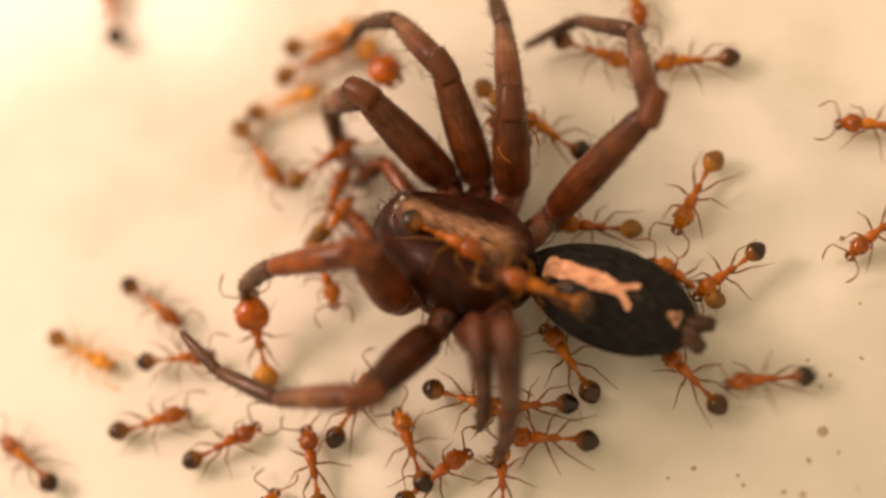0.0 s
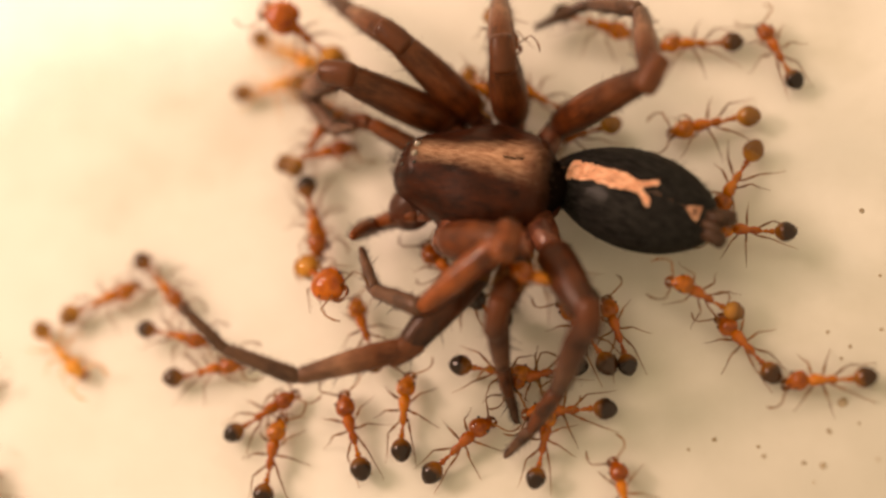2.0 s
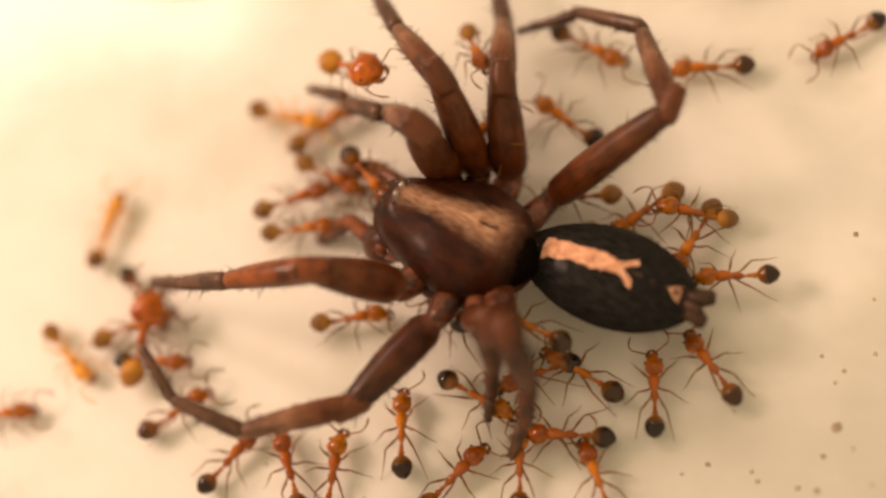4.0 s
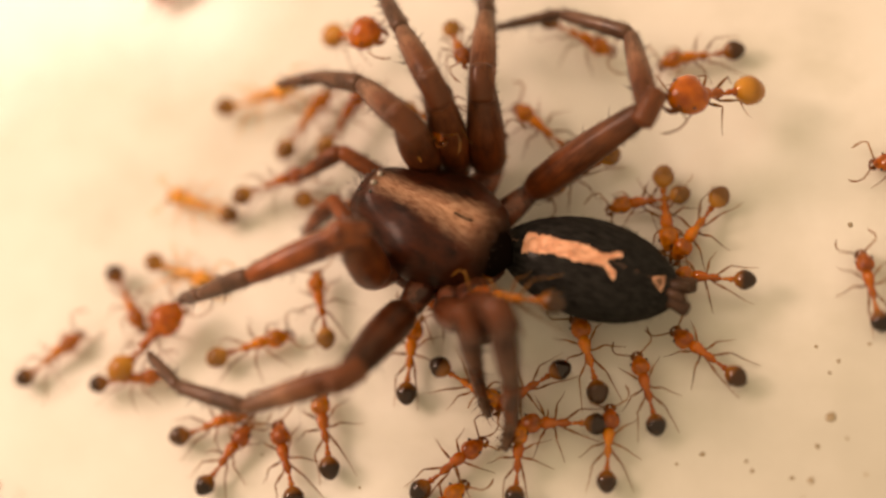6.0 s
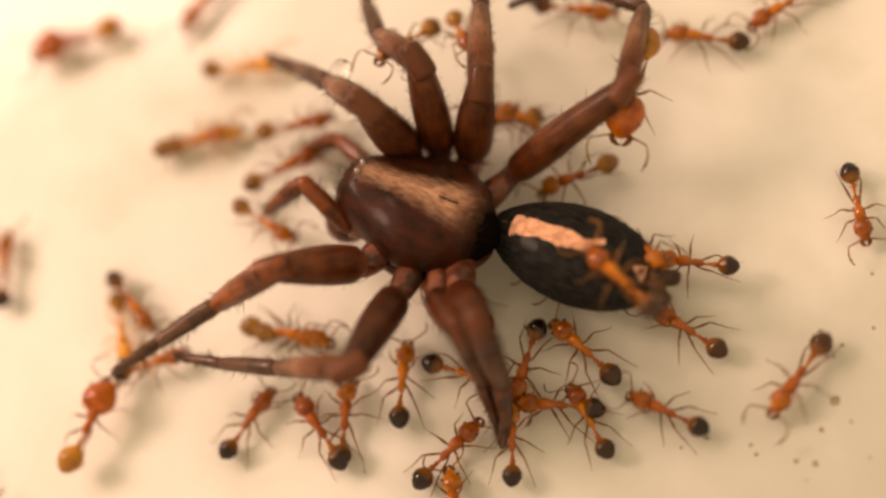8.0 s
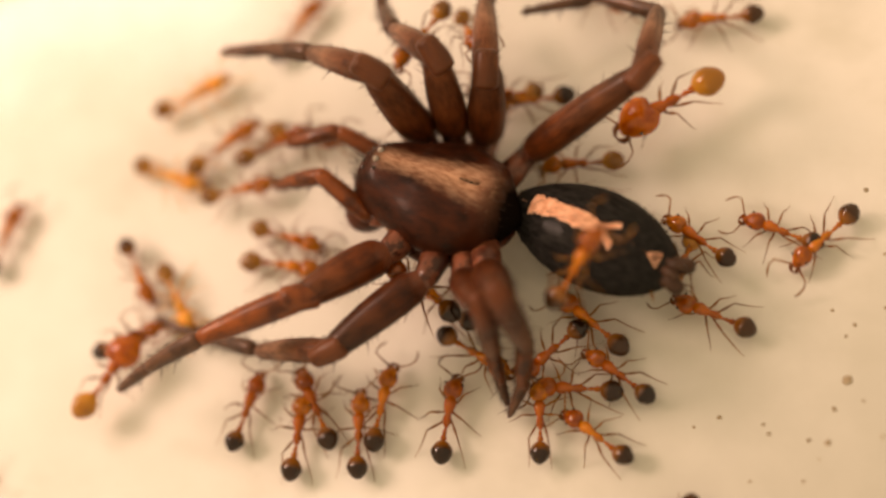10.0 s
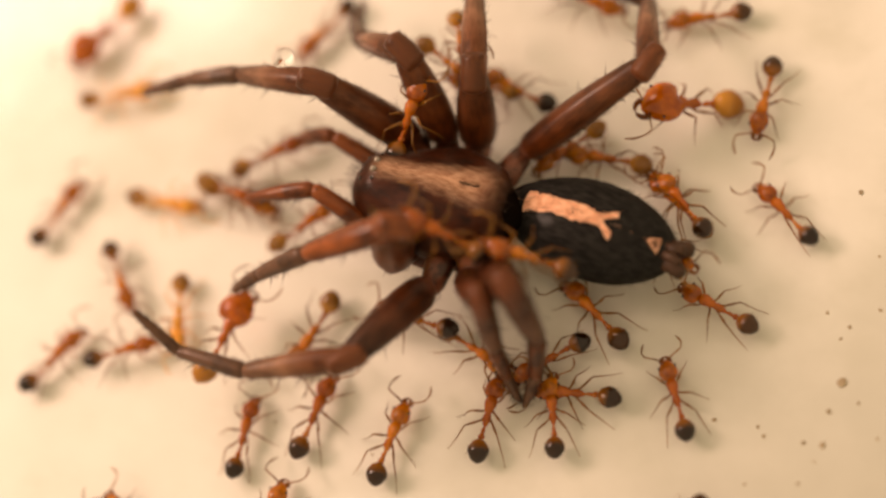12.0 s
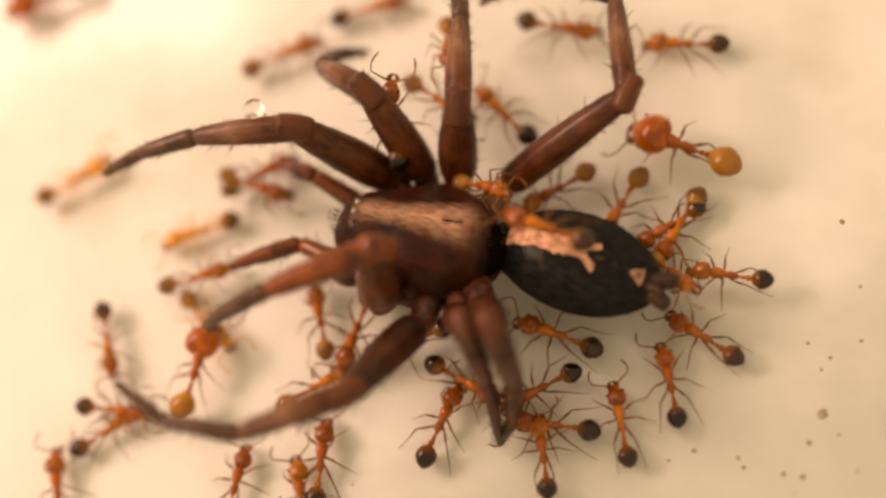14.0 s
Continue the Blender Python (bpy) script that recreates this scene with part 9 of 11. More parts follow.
    walk(ants[0], [(0, mm(7.49, 5.74, 0, 0, 0, -176)), (0.5, mm(7.48, 5.76, 0, 0, 0, -175)), (1, mm(7.25, 5.58, 0, 0, 0, -178.3)), (1.5, mm(7.24, 5.65, 0, 0, 0, -180.1)), (2, mm(7.02, 5.46, 0, 0, 0, -178.9)), (2.5, mm(7.13, 5.43, 0, 0, 0, -180)), (3, mm(7.54, 5.4, 0, 0, 0, -178.6)), (5.5, mm(7.49, 5.38, 0, 0, 0, -175.4)), (6, mm(7.4, 5.48, 0, 0, 0, -171.2)), (6.5, mm(7.33, 5.41, 0, 0, 0, -172.5)), (7, mm(7.44, 5.75, 0, 0, 0, -181.2)), (7.5, mm(7.42, 5.7, 0, 0, 0, -184.7)), (8, mm(7.43, 5.6, 0, 0, 0, -189.8)), (8.5, mm(7.42, 5.66, 0, 0, 0, -189.9)), (9, mm(7.51, 5.59, 0, 0, 0, -184.8)), (11.5, mm(7.37, 5.77, 0, 0, 0, -170.8)), (12, mm(7.29, 5.77, 0, 0, 0, -172.3)), (12.5, mm(7.16, 5.74, 0, 0, 0, -175.7)), (13, mm(7.15, 5.65, 0, 0, 0, -174.5)), (13.5, mm(7.12, 5.75, 0, 0, 0, -174.5)), (14, mm(7.17, 5.79, 0, 0, 0, -181.7))])
    walk(ants[1], [(0, mm(4.28, 6.06, 0.2, 0, 0, -21.1)), (1.5, mm(3.66, 6.21, 0.2, 0, 0, -19.2)), (3, mm(3.87, 5.99, 0.2, 0, 0, -24.5)), (5.5, mm(3.56, 6.3, 0.2, 0, 0, -29.4)), (6.5, mm(3.46, 6.15, 0.2, 0, 0, -29.4)), (7.5, mm(3.21, 6.63, 0.2, 0, 0, -8.2)), (9, mm(3.62, 6.48, 0.2, 0, 0, -17.9)), (11.5, mm(3.51, 6.48, 0.2, 0, 0, -27.3)), (12.5, mm(3.37, 6.37, 0.2, 0, 0, -15.2)), (14, mm(3.21, 6.39, 0.2, 0, 0, -12))])
    walk(ants[2], [(0, mm(3.34, 3.31, 0.2, 0, 0, 145.8)), (1, mm(3.09, 3.16, 0.2, 0, 0, 150.4)), (2.5, mm(2.15, 3.86, 0.2, 0, 0, 153)), (3, mm(3.45, 3.82, 0.2, 0, 0, 146.3)), (7.5, mm(2.46, 2.8, 0.2, 0, 0, 139.2)), (9, mm(2.15, 2.88, 0.2, 0, 0, 191)), (12.5, mm(1.62, 3.45, 0.2, 0, 0, 145.2)), (14, mm(1.8, 3.5, 0.2, 0, 0, 134.5))])
    walk(ants[3], [(0, mm(-8.93, -1.85, 0.1, 0, 0, -34.5)), (0.5, mm(-9.1, -1.85, 0.1, 0, 0, -42.2)), (1, mm(-9.11, -2.01, 0.1, 0, 0, -44.1)), (1.5, mm(-9.32, -1.98, 0.1, 0, 0, -46.2)), (2, mm(-9.27, -2.01, 0.1, 0, 0, -44.8)), (2.5, mm(-9.46, -1.85, 0.1, 0, 0, -50.7)), (3, mm(-9.4, -1.67, 0.1, 0, 0, -51.5)), (5.5, mm(-9.95, -2.15, 0.1, 0, 0, -48.7)), (6, mm(-9.96, -2.12, 0.1, 0, 0, -56.8)), (6.5, mm(-10.14, -2.42, 0.1, 0, 0, -66.2)), (7.5, mm(-9.85, -2.62, 0.1, 0, 0, -52.8)), (8, mm(-9.92, -2.68, 0.1, 0, 0, -47.6)), (8.5, mm(-9.98, -2.44, 0.1, 0, 0, -50.5)), (9, mm(-9.9, -2.41, 0.1, 0, 0, -57.1)), (11.5, mm(-10.61, -2.18, 0.1, 0, 0, -61.3)), (12, mm(-10.6, -2.38, 0.1, 0, 0, -64.3)), (12.5, mm(-10.36, -3.17, 0.1, 0, 0, -73.4)), (13, mm(-10.14, -3.42, 0.1, 0, 0, -78.7)), (14, mm(-10.18, -3.52, 0.1, 0, 0, -73.9))])
    walk(ants[4], [(0, mm(-7.92, -3.69, 0.2, 0, 0, 6)), (0.5, mm(-8.12, -3.65, 0.2, 0, 0, 3.3)), (1, mm(-8.24, -3.65, 0.2, 0, 0, -1.7)), (1.5, mm(-8.42, -3.72, 0.2, 0, 0, -5.6)), (2, mm(-8.59, -3.76, 0.2, 0, 0, -11.3)), (2.5, mm(-8.67, -3.7, 0.2, 0, 0, -6.3)), (3, mm(-8.62, -3.66, 0.2, 0, 0, -3)), (5.5, mm(-9.71, -4.63, 0.2, 0, 0, 3.4)), (6, mm(-9.59, -4.77, 0.2, 0, 0, 8.1)), (6.5, mm(-9.73, -4.77, 0.2, 0, 0, 9.9)), (7.5, mm(-9.09, -4.56, 0.2, 0, 0, 10.6)), (8, mm(-9, -4.74, 0.2, 0, 0, 18.4)), (9, mm(-9.65, -4.64, 0.2, 0, 0, 23.4)), (11.5, mm(-10.28, -4.56, 0.2, 0, 0, 21.8)), (12, mm(-10.22, -4.86, 0.2, 0, 0, 16.1)), (12.5, mm(-9.91, -5.2, 0.2, 0, 0, 3.8)), (13, mm(-9.91, -5.51, 0.2, 0, 0, -3.2)), (14, mm(-9.7, -5.77, 0.2, 0, 0, -5.9))])
    walk(ants[5], [(0, mm(-8.56, -5.64, 0, 0, 0, 17.8)), (0.5, mm(-7.91, -5.67, 0, 0, 0, 20.5)), (1, mm(-7.18, -4.96, 0, 0, 0, 30.8)), (1.5, mm(-7.55, -5.04, 0, 0, 0, 31.2)), (2, mm(-7.57, -4.86, 0, 0, 0, 13.7)), (2.5, mm(-7.88, -4.82, 0, 0, 0, 50.1)), (3, mm(-8.18, -5.61, 0, 0, 0, 35.9)), (5.5, mm(-7.69, -5.17, 0, 0, 0, 37.4)), (6, mm(-6.86, -6.08, 0, 0, 0, 22.2)), (6.5, mm(-8.45, -7.79, 0, 0, 0, 75.2)), (7, mm(-7.34, -8.65, 0, 0, 0, 85)), (7.5, mm(-7.65, -11.03, 0, 0, 0, 85)), (14, mm(-7.18, -12.65, 0, 0, 0, 84.9))])
    walk(ants[6], [(0, mm(-6.21, -6.28, 0, 0, 0, 27.9)), (0.5, mm(-5.24, -6.55, 0, 0, 0, 47.1)), (1, mm(-5.59, -6.69, 0, 0, 0, 41.2)), (1.5, mm(-5.97, -6.8, 0, 0, 0, 37)), (2, mm(-5.61, -6.17, 0, 0, 0, 34.2)), (2.5, mm(-6.14, -6.61, 0, 0, 0, 40.6)), (3, mm(-6.24, -6.64, 0, 0, 0, 42)), (5.5, mm(-6.31, -7.11, 0, 0, 0, 61.9)), (6, mm(-6.25, -7.09, 0, 0, 0, 56.3)), (6.5, mm(-6.34, -7.07, 0, 0, 0, 66.5)), (7, mm(-5.46, -5.92, 0, 0, 0, 60.6)), (7.5, mm(-5.58, -6.15, 0, 0, 0, 61.8)), (8, mm(-5.77, -6.46, 0, 0, 0, 57.6)), (8.5, mm(-5.99, -6.87, 0, 0, 0, 54.8)), (9, mm(-6.05, -6.67, 0, 0, 0, 62.7)), (11.5, mm(-6.33, -7.08, 0, 0, 0, 77.1)), (12, mm(-6.03, -7.39, 0, 0, 0, 78.8)), (12.5, mm(-5.94, -7.67, 0, 0, 0, 79.2)), (13, mm(-5.81, -7.91, 0, 0, 0, 78.1)), (13.5, mm(-5.61, -8.14, 0, 0, 0, 90.1)), (14, mm(-5.6, -7.99, 0, 0, 0, 78.1))])
    walk(ants[7], [(0, mm(-3.21, -6.96, 0, 0, 0, 104.9)), (0.5, mm(-3.13, -6.92, 0, 0, 0, 117.4)), (1, mm(-3, -7.23, 0, 0, 0, 123.8)), (1.5, mm(-3.11, -7.46, 0, 0, 0, 123)), (2, mm(-2.67, -6.72, 0, 0, 0, 109.4)), (2.5, mm(-3.22, -6.9, 0, 0, 0, 125.5)), (3, mm(-3.75, -7.12, 0, 0, 0, 108.6)), (5.5, mm(-4.49, -7.12, 0, 0, 0, 113.1)), (6, mm(-4.27, -7.21, 0, 0, 0, 108.6)), (6.5, mm(-4.24, -6.95, 0, 0, 0, 112.8)), (7, mm(-4.19, -6.18, 0, 0, 0, 107.2)), (7.5, mm(-3.69, -6.45, 0, 0, 0, 114.6)), (8, mm(-3.43, -6.64, 0, 0, 0, 127.9)), (8.5, mm(-3.4, -6.95, 0, 0, 0, 132)), (9, mm(-4, -6.66, 0, 0, 0, 134)), (11.5, mm(-3.99, -6.52, 0, 0, 0, 75.3)), (12, mm(-3.92, -6.73, 0, 0, 0, 69.7)), (12.5, mm(-3.71, -7.08, 0, 0, 0, 68.2)), (13, mm(-3.39, -7.3, 0, 0, 0, 76.2)), (13.5, mm(-3.3, -7.32, 0, 0, 0, 79.9)), (14, mm(-3.04, -7.24, 0, 0, 0, 87.4))])
    walk(ants[8], [(0, mm(0.24, -7.06, 0, 0, 0, 39.7)), (0.5, mm(0.24, -7.06, 0, 0, 0, 39)), (1, mm(0.15, -7.08, 0, 0, 0, 43)), (1.5, mm(0.16, -7.14, 0, 0, 0, 42.2)), (2, mm(0.38, -6.99, 0, 0, 0, 44.3)), (2.5, mm(0.41, -7.07, 0, 0, 0, 46.3)), (3, mm(0.47, -7.11, 0, 0, 0, 49.5)), (5.5, mm(0.46, -7.18, 0, 0, 0, 40.7)), (6, mm(0.45, -7.14, 0, 0, 0, 39.2)), (6.5, mm(0.39, -7.19, 0, 0, 0, 44.2)), (7, mm(0.44, -7.2, 0, 0, 0, 40.4)), (7.5, mm(0.31, -7.17, 0, 0, 0, 45.4)), (8, mm(0.3, -7.19, 0, 0, 0, 46.2)), (8.5, mm(0.33, -7.19, 0, 0, 0, 46.2)), (9, mm(-0.05, -6.85, 0, 0, 0, 83.2)), (11.5, mm(-0.06, -6.76, 0, 0, 0, 76.8)), (12, mm(1.23, -6.65, 0, 0, 0, 76)), (12.5, mm(1.29, -5.7, 0, 0, 0, 91.6)), (13, mm(0.43, -4.93, 0, 0, 0, 70.4)), (13.5, mm(0.49, -4.91, 0, 0, 0, 65.3)), (14, mm(0.4, -6, 0, 0, 0, 66.9))])
    walk(ants[9], [(0, mm(-2.25, -5.07, 0, 0, 0, 60.9)), (1, mm(-2.24, -4.93, 0, 0, 0, 28.2)), (1.5, mm(-1.34, -5.88, 0, 0, 0, 83.9)), (2, mm(-1.23, -6.12, 0, 0, 0, 88.3)), (2.5, mm(-1.28, -5.98, 0, 0, 0, 93.6)), (3, mm(-1.36, -5.96, 0, 0, 0, 90.1)), (5.5, mm(-0.57, -5.1, 0, 0, 0, 98.1)), (6, mm(-0.85, -4.03, 0, 0, 0, 86.1)), (6.5, mm(-1.06, -4.44, 0, 0, 0, 91.2)), (7, mm(-1.1, -5.65, 0, 0, 0, 94.6)), (7.5, mm(-1.09, -4.92, 0, 0, 0, 88)), (8, mm(-1.14, -5.19, 0, 0, 0, 87.4)), (8.5, mm(-0.98, -4.44, 0, 0, 0, 83.1)), (9, mm(-1.48, -6.83, 0, 0, 0, 84.2)), (11.5, mm(-2.21, -5.87, 0, 0, 0, 71.5)), (12, mm(-1.6, -7.44, 0, 0, 0, 70.2)), (12.5, mm(-1.58, -8.07, 0, 0, 0, 62.4)), (13, mm(-1.49, -10.26, 0, 0, 0, 88.9)), (14, mm(-1.43, -11.57, 0, 0, 0, 95))])
    walk(ants[10], [(0, mm(1.06, -4.69, 0.1, 0, 0, -14.6)), (1.5, mm(0.8, -4.82, 0.1, 0, 0, -26.6)), (2, mm(1.29, -4.67, 0.1, 0, 0, -7.2)), (2.5, mm(1.06, -4.64, 0.1, 0, 0, -18.3)), (3, mm(1.11, -4.75, 0.1, 0, 0, -22.8)), (5.5, mm(0.82, -4.63, 0.1, 0, 0, -31.9)), (6.5, mm(1.04, -4.77, 0.1, 0, 0, -26.8)), (7, mm(1.13, -5.06, 0.1, 0, 0, -29.2)), (7.5, mm(0.71, -4.92, 0.1, 0, 0, -18.3)), (8, mm(0.64, -4.79, 0.1, 0, 0, -14.4)), (8.5, mm(0.7, -4.77, 0.1, 0, 0, -21.2)), (9, mm(0.68, -4.77, 0.1, 0, 0, -25.4)), (11.5, mm(0.46, -4.69, 0.1, 0, 0, -31.9)), (12, mm(0.7, -4.57, 0.1, 0, 0, -30.7)), (12.5, mm(0.97, -4.57, 0.1, 0, 0, -29.9)), (13, mm(0.81, -4.78, 0.1, 0, 0, -23.3)), (14, mm(0.98, -4.64, 0.1, 0, 0, -26.7))])
    walk(ants[11], [(0, mm(3.74, -5.77, 0, 0, 0, -179.7)), (0.5, mm(3.75, -5.78, 0, 0, 0, -176.6)), (1, mm(3.56, -5.78, 0, 0, 0, -177.5)), (1.5, mm(3.56, -5.86, 0, 0, 0, -178.7)), (2, mm(3.66, -5.77, 0, 0, 0, -173.8)), (2.5, mm(3.75, -5.89, 0, 0, 0, -176.1)), (3, mm(3.82, -5.77, 0, 0, 0, -178.5)), (5.5, mm(3.77, -5.79, 0, 0, 0, -179.8)), (6, mm(3.75, -5.73, 0, 0, 0, -177.4)), (6.5, mm(3.74, -5.76, 0, 0, 0, -175.8)), (7, mm(3.65, -5.79, 0, 0, 0, -178.6)), (7.5, mm(3.59, -5.58, 0, 0, 0, -181.7)), (8, mm(3.54, -5.68, 0, 0, 0, -181.5)), (8.5, mm(3.53, -5.81, 0, 0, 0, -184.4)), (9, mm(3.57, -5.77, 0, 0, 0, -178.9)), (11.5, mm(3.81, -5.8, 0, 0, 0, -183.8)), (12, mm(3.79, -5.84, 0, 0, 0, -183.2)), (12.5, mm(3.8, -5.8, 0, 0, 0, -184.7)), (13, mm(3.8, -5.89, 0, 0, 0, -181.7)), (13.5, mm(3.79, -5.84, 0, 0, 0, -182.8)), (14, mm(3.78, -5.9, 0, 0, 0, -183.7))])
    walk(ants[12], [(0, mm(2.35, -7.13, 0.1, 0, 0, 94.5)), (0.5, mm(2.35, -7.17, 0.1, 0, 0, 90.6)), (1, mm(2.1, -7.22, 0.1, 0, 0, 89.5)), (1.5, mm(1.93, -7.21, 0.1, 0, 0, 86.7)), (2, mm(2.89, -6.88, 0.1, 0, 0, 81.1)), (2.5, mm(2.52, -6.9, 0.1, 0, 0, 81.8)), (3, mm(2.53, -6.82, 0.1, 0, 0, 90.1)), (5.5, mm(2.26, -6.96, 0.1, 0, 0, 94.5)), (6, mm(2.52, -6.98, 0.1, 0, 0, 89)), (6.5, mm(2.41, -6.98, 0.1, 0, 0, 90.7)), (7, mm(2.87, -7.4, 0.1, 0, 0, 84.1)), (7.5, mm(2.29, -7.05, 0.1, 0, 0, 90.7)), (8, mm(2.22, -6.87, 0.1, 0, 0, 94.7)), (8.5, mm(2.19, -6.79, 0.1, 0, 0, 96.8)), (9, mm(2.26, -6.92, 0.1, 0, 0, 93.2)), (11.5, mm(3.14, -6.54, 0.1, 0, 0, 95.8)), (12, mm(3.15, -6.56, 0.1, 0, 0, 96.9)), (12.5, mm(3.18, -6.69, 0.1, 0, 0, 99.1)), (13, mm(3.19, -6.63, 0.1, 0, 0, 94.2)), (13.5, mm(3.21, -6.73, 0.1, 0, 0, 97.3)), (14, mm(3.47, -6.83, 0.1, 0, 0, 101.2))])
    walk(ants[13], [(0, mm(7.62, -4.04, 0, 0, 0, 135.2)), (0.5, mm(7.75, -4.08, 0, 0, 0, 141.3)), (1, mm(7.98, -4.18, 0, 0, 0, 135.1)), (1.5, mm(8.95, -3.69, 0, 0, 0, 136.7)), (2, mm(8.56, -3.92, 0, 0, 0, 133.1)), (2.5, mm(7.45, -2.83, 0, 0, 0, 118.1)), (3, mm(7.83, -3.94, 0, 0, 0, 115.7)), (5.5, mm(7.59, -3.5, 0, 0, 0, 148.9)), (6, mm(7.79, -3.75, 0, 0, 0, 144.9)), (6.5, mm(7.81, -3.44, 0, 0, 0, 142.4)), (7, mm(7.56, -3.22, 0, 0, 0, 150.2)), (7.5, mm(8.05, -3.88, 0, 0, 0, 146.7)), (8, mm(7.11, -3.46, 0, 0, 0, 148.5)), (8.5, mm(7.35, -3.62, 0, 0, 0, 154.2)), (9, mm(7.43, -3.67, 0, 0, 0, 158.8)), (11.5, mm(7.65, -3.33, 0, 0, 0, 156.7)), (12, mm(7.73, -3.3, 0, 0, 0, 151.2)), (12.5, mm(7.78, -3.38, 0, 0, 0, 153.1)), (13, mm(7.82, -3.44, 0, 0, 0, 155.6)), (13.5, mm(7.83, -3.34, 0, 0, 0, 152)), (14, mm(7.91, -3.31, 0, 0, 0, 148.8))])
    walk(ants[14], [(0, mm(9.75, -3.93, 0, 0, 0, -173.3)), (0.5, mm(5.51, -4.21, 0, 0, 0, -252.7)), (1, mm(5.38, -4, 0, 0, 0, -255.2)), (1.5, mm(6.28, -3.42, 0, 0, 0, -287.2)), (2, mm(4.89, -3.59, 0, 0, 0, -250.1)), (2.5, mm(5.4, -2.94, 0, 0, 0, -254.1)), (3, mm(5.77, -3.45, 0, 0, 0, -268.2)), (5.5, mm(6.3, -5.23, 0, 0, 0, -257.2)), (6, mm(6.11, -4.87, 0, 0, 0, -253.1)), (6.5, mm(5.98, -3.75, 0, 0, 0, -249.4)), (7, mm(6.05, -3.78, 0, 0, 0, -226.7)), (7.5, mm(5.84, -3.92, 0, 0, 0, -233.2)), (8, mm(6.62, -5.83, 0, 0, 0, -203.7)), (8.5, mm(5.28, -7.48, 0, 0, 0, -168.7)), (9, mm(4.81, -4.45, 0, 0, 0, -211.3)), (11.5, mm(5.7, -7.09, 0, 0, 0, -218.2)), (12, mm(6.6, -5.98, 0, 0, 0, -252.4)), (12.5, mm(6.18, -5.34, 0, 0, 0, -255.6)), (13, mm(6.33, -5.24, 0, 0, 0, -249.8)), (13.5, mm(6.06, -4.45, 0, 0, 0, -241.9)), (14, mm(6.96, -4.71, 0, 0, 0, -256))])
    walk(ants[15], [(0, mm(4.14, -3.61, 0, 0, 0, 126.1)), (1.5, mm(3.83, -3.95, 0, 0, 0, 127.1)), (2.5, mm(4.22, -3.29, 0, 0, 0, 128.5)), (3, mm(3.95, -3.77, 0, 0, 0, 151.4)), (5.5, mm(4.46, -4.08, 0, 0, 0, 129.5)), (6, mm(4.41, -3.88, 0, 0, 0, 107.9)), (6.5, mm(3.92, -3.57, 0, 0, 0, 127.1)), (7, mm(4.13, -3.71, 0, 0, 0, 151.1)), (7.5, mm(3.85, -3.8, 0, 0, 0, 147)), (8, mm(4.21, -4.12, 0, 0, 0, 139.4)), (8.5, mm(4.2, -4.04, 0, 0, 0, 142)), (9, mm(3.75, -3.94, 0, 0, 0, 146.8)), (11.5, mm(4.53, -3.73, 0, 0, 0, 133.4)), (12, mm(4.25, -3.52, 0, 0, 0, 134.5)), (12.5, mm(3.77, -3.54, 0, 0, 0, 132.7)), (13, mm(3.85, -3.42, 0, 0, 0, 151.6)), (13.5, mm(3.65, -3.15, 0, 0, 0, 158.6)), (14, mm(3.78, -3.28, 0, 0, 0, 161.1))])
    walk(ants[16], [(0, mm(8.59, -0.9, 0.4, 0, 0, -141.4)), (0.5, mm(8.79, -0.98, 0.4, 0, 0, -135.2)), (1, mm(8.59, -0.97, 0.4, 0, 0, -144.3)), (1.5, mm(8.47, -0.98, 0.4, 0, 0, -147.1)), (2, mm(8.69, -0.55, 0.4, 0, 0, -183.1)), (2.5, mm(8.77, -0.83, 0.4, 0, 0, -199.5)), (3, mm(8.85, -0.85, 0.4, 0, 0, -176.9)), (5.5, mm(7.52, -1.74, 0.4, 0, 0, -181.7)), (6, mm(7.89, -1.54, 0.4, 0, 0, -184.1)), (6.5, mm(7.82, -1.55, 0.4, 0, 0, -184.3)), (7, mm(7.34, -1.6, 0.4, 0, 0, -192.3)), (7.5, mm(7.39, -1.57, 0.4, 0, 0, -188.1)), (8, mm(7.32, -1.56, 0.4, 0, 0, -185.9)), (8.5, mm(7.06, -1.68, 0.4, 0, 0, -196)), (9, mm(7.26, -1.88, 0.4, 0, 0, -202.8)), (11.5, mm(6.67, -0.46, 0.4, 0, 0, -231.5)), (12, mm(6.69, -0.33, 0.4, 0, 0, -232.4)), (12.5, mm(8.32, -1.53, 0.4, 0, 0, -176.9)), (13, mm(8.22, -1.72, 0.4, 0, 0, -181.6)), (13.5, mm(8.33, -1.53, 0.4, 0, 0, -181.6)), (14, mm(8.61, -1.56, 0.4, 0, 0, -188))])
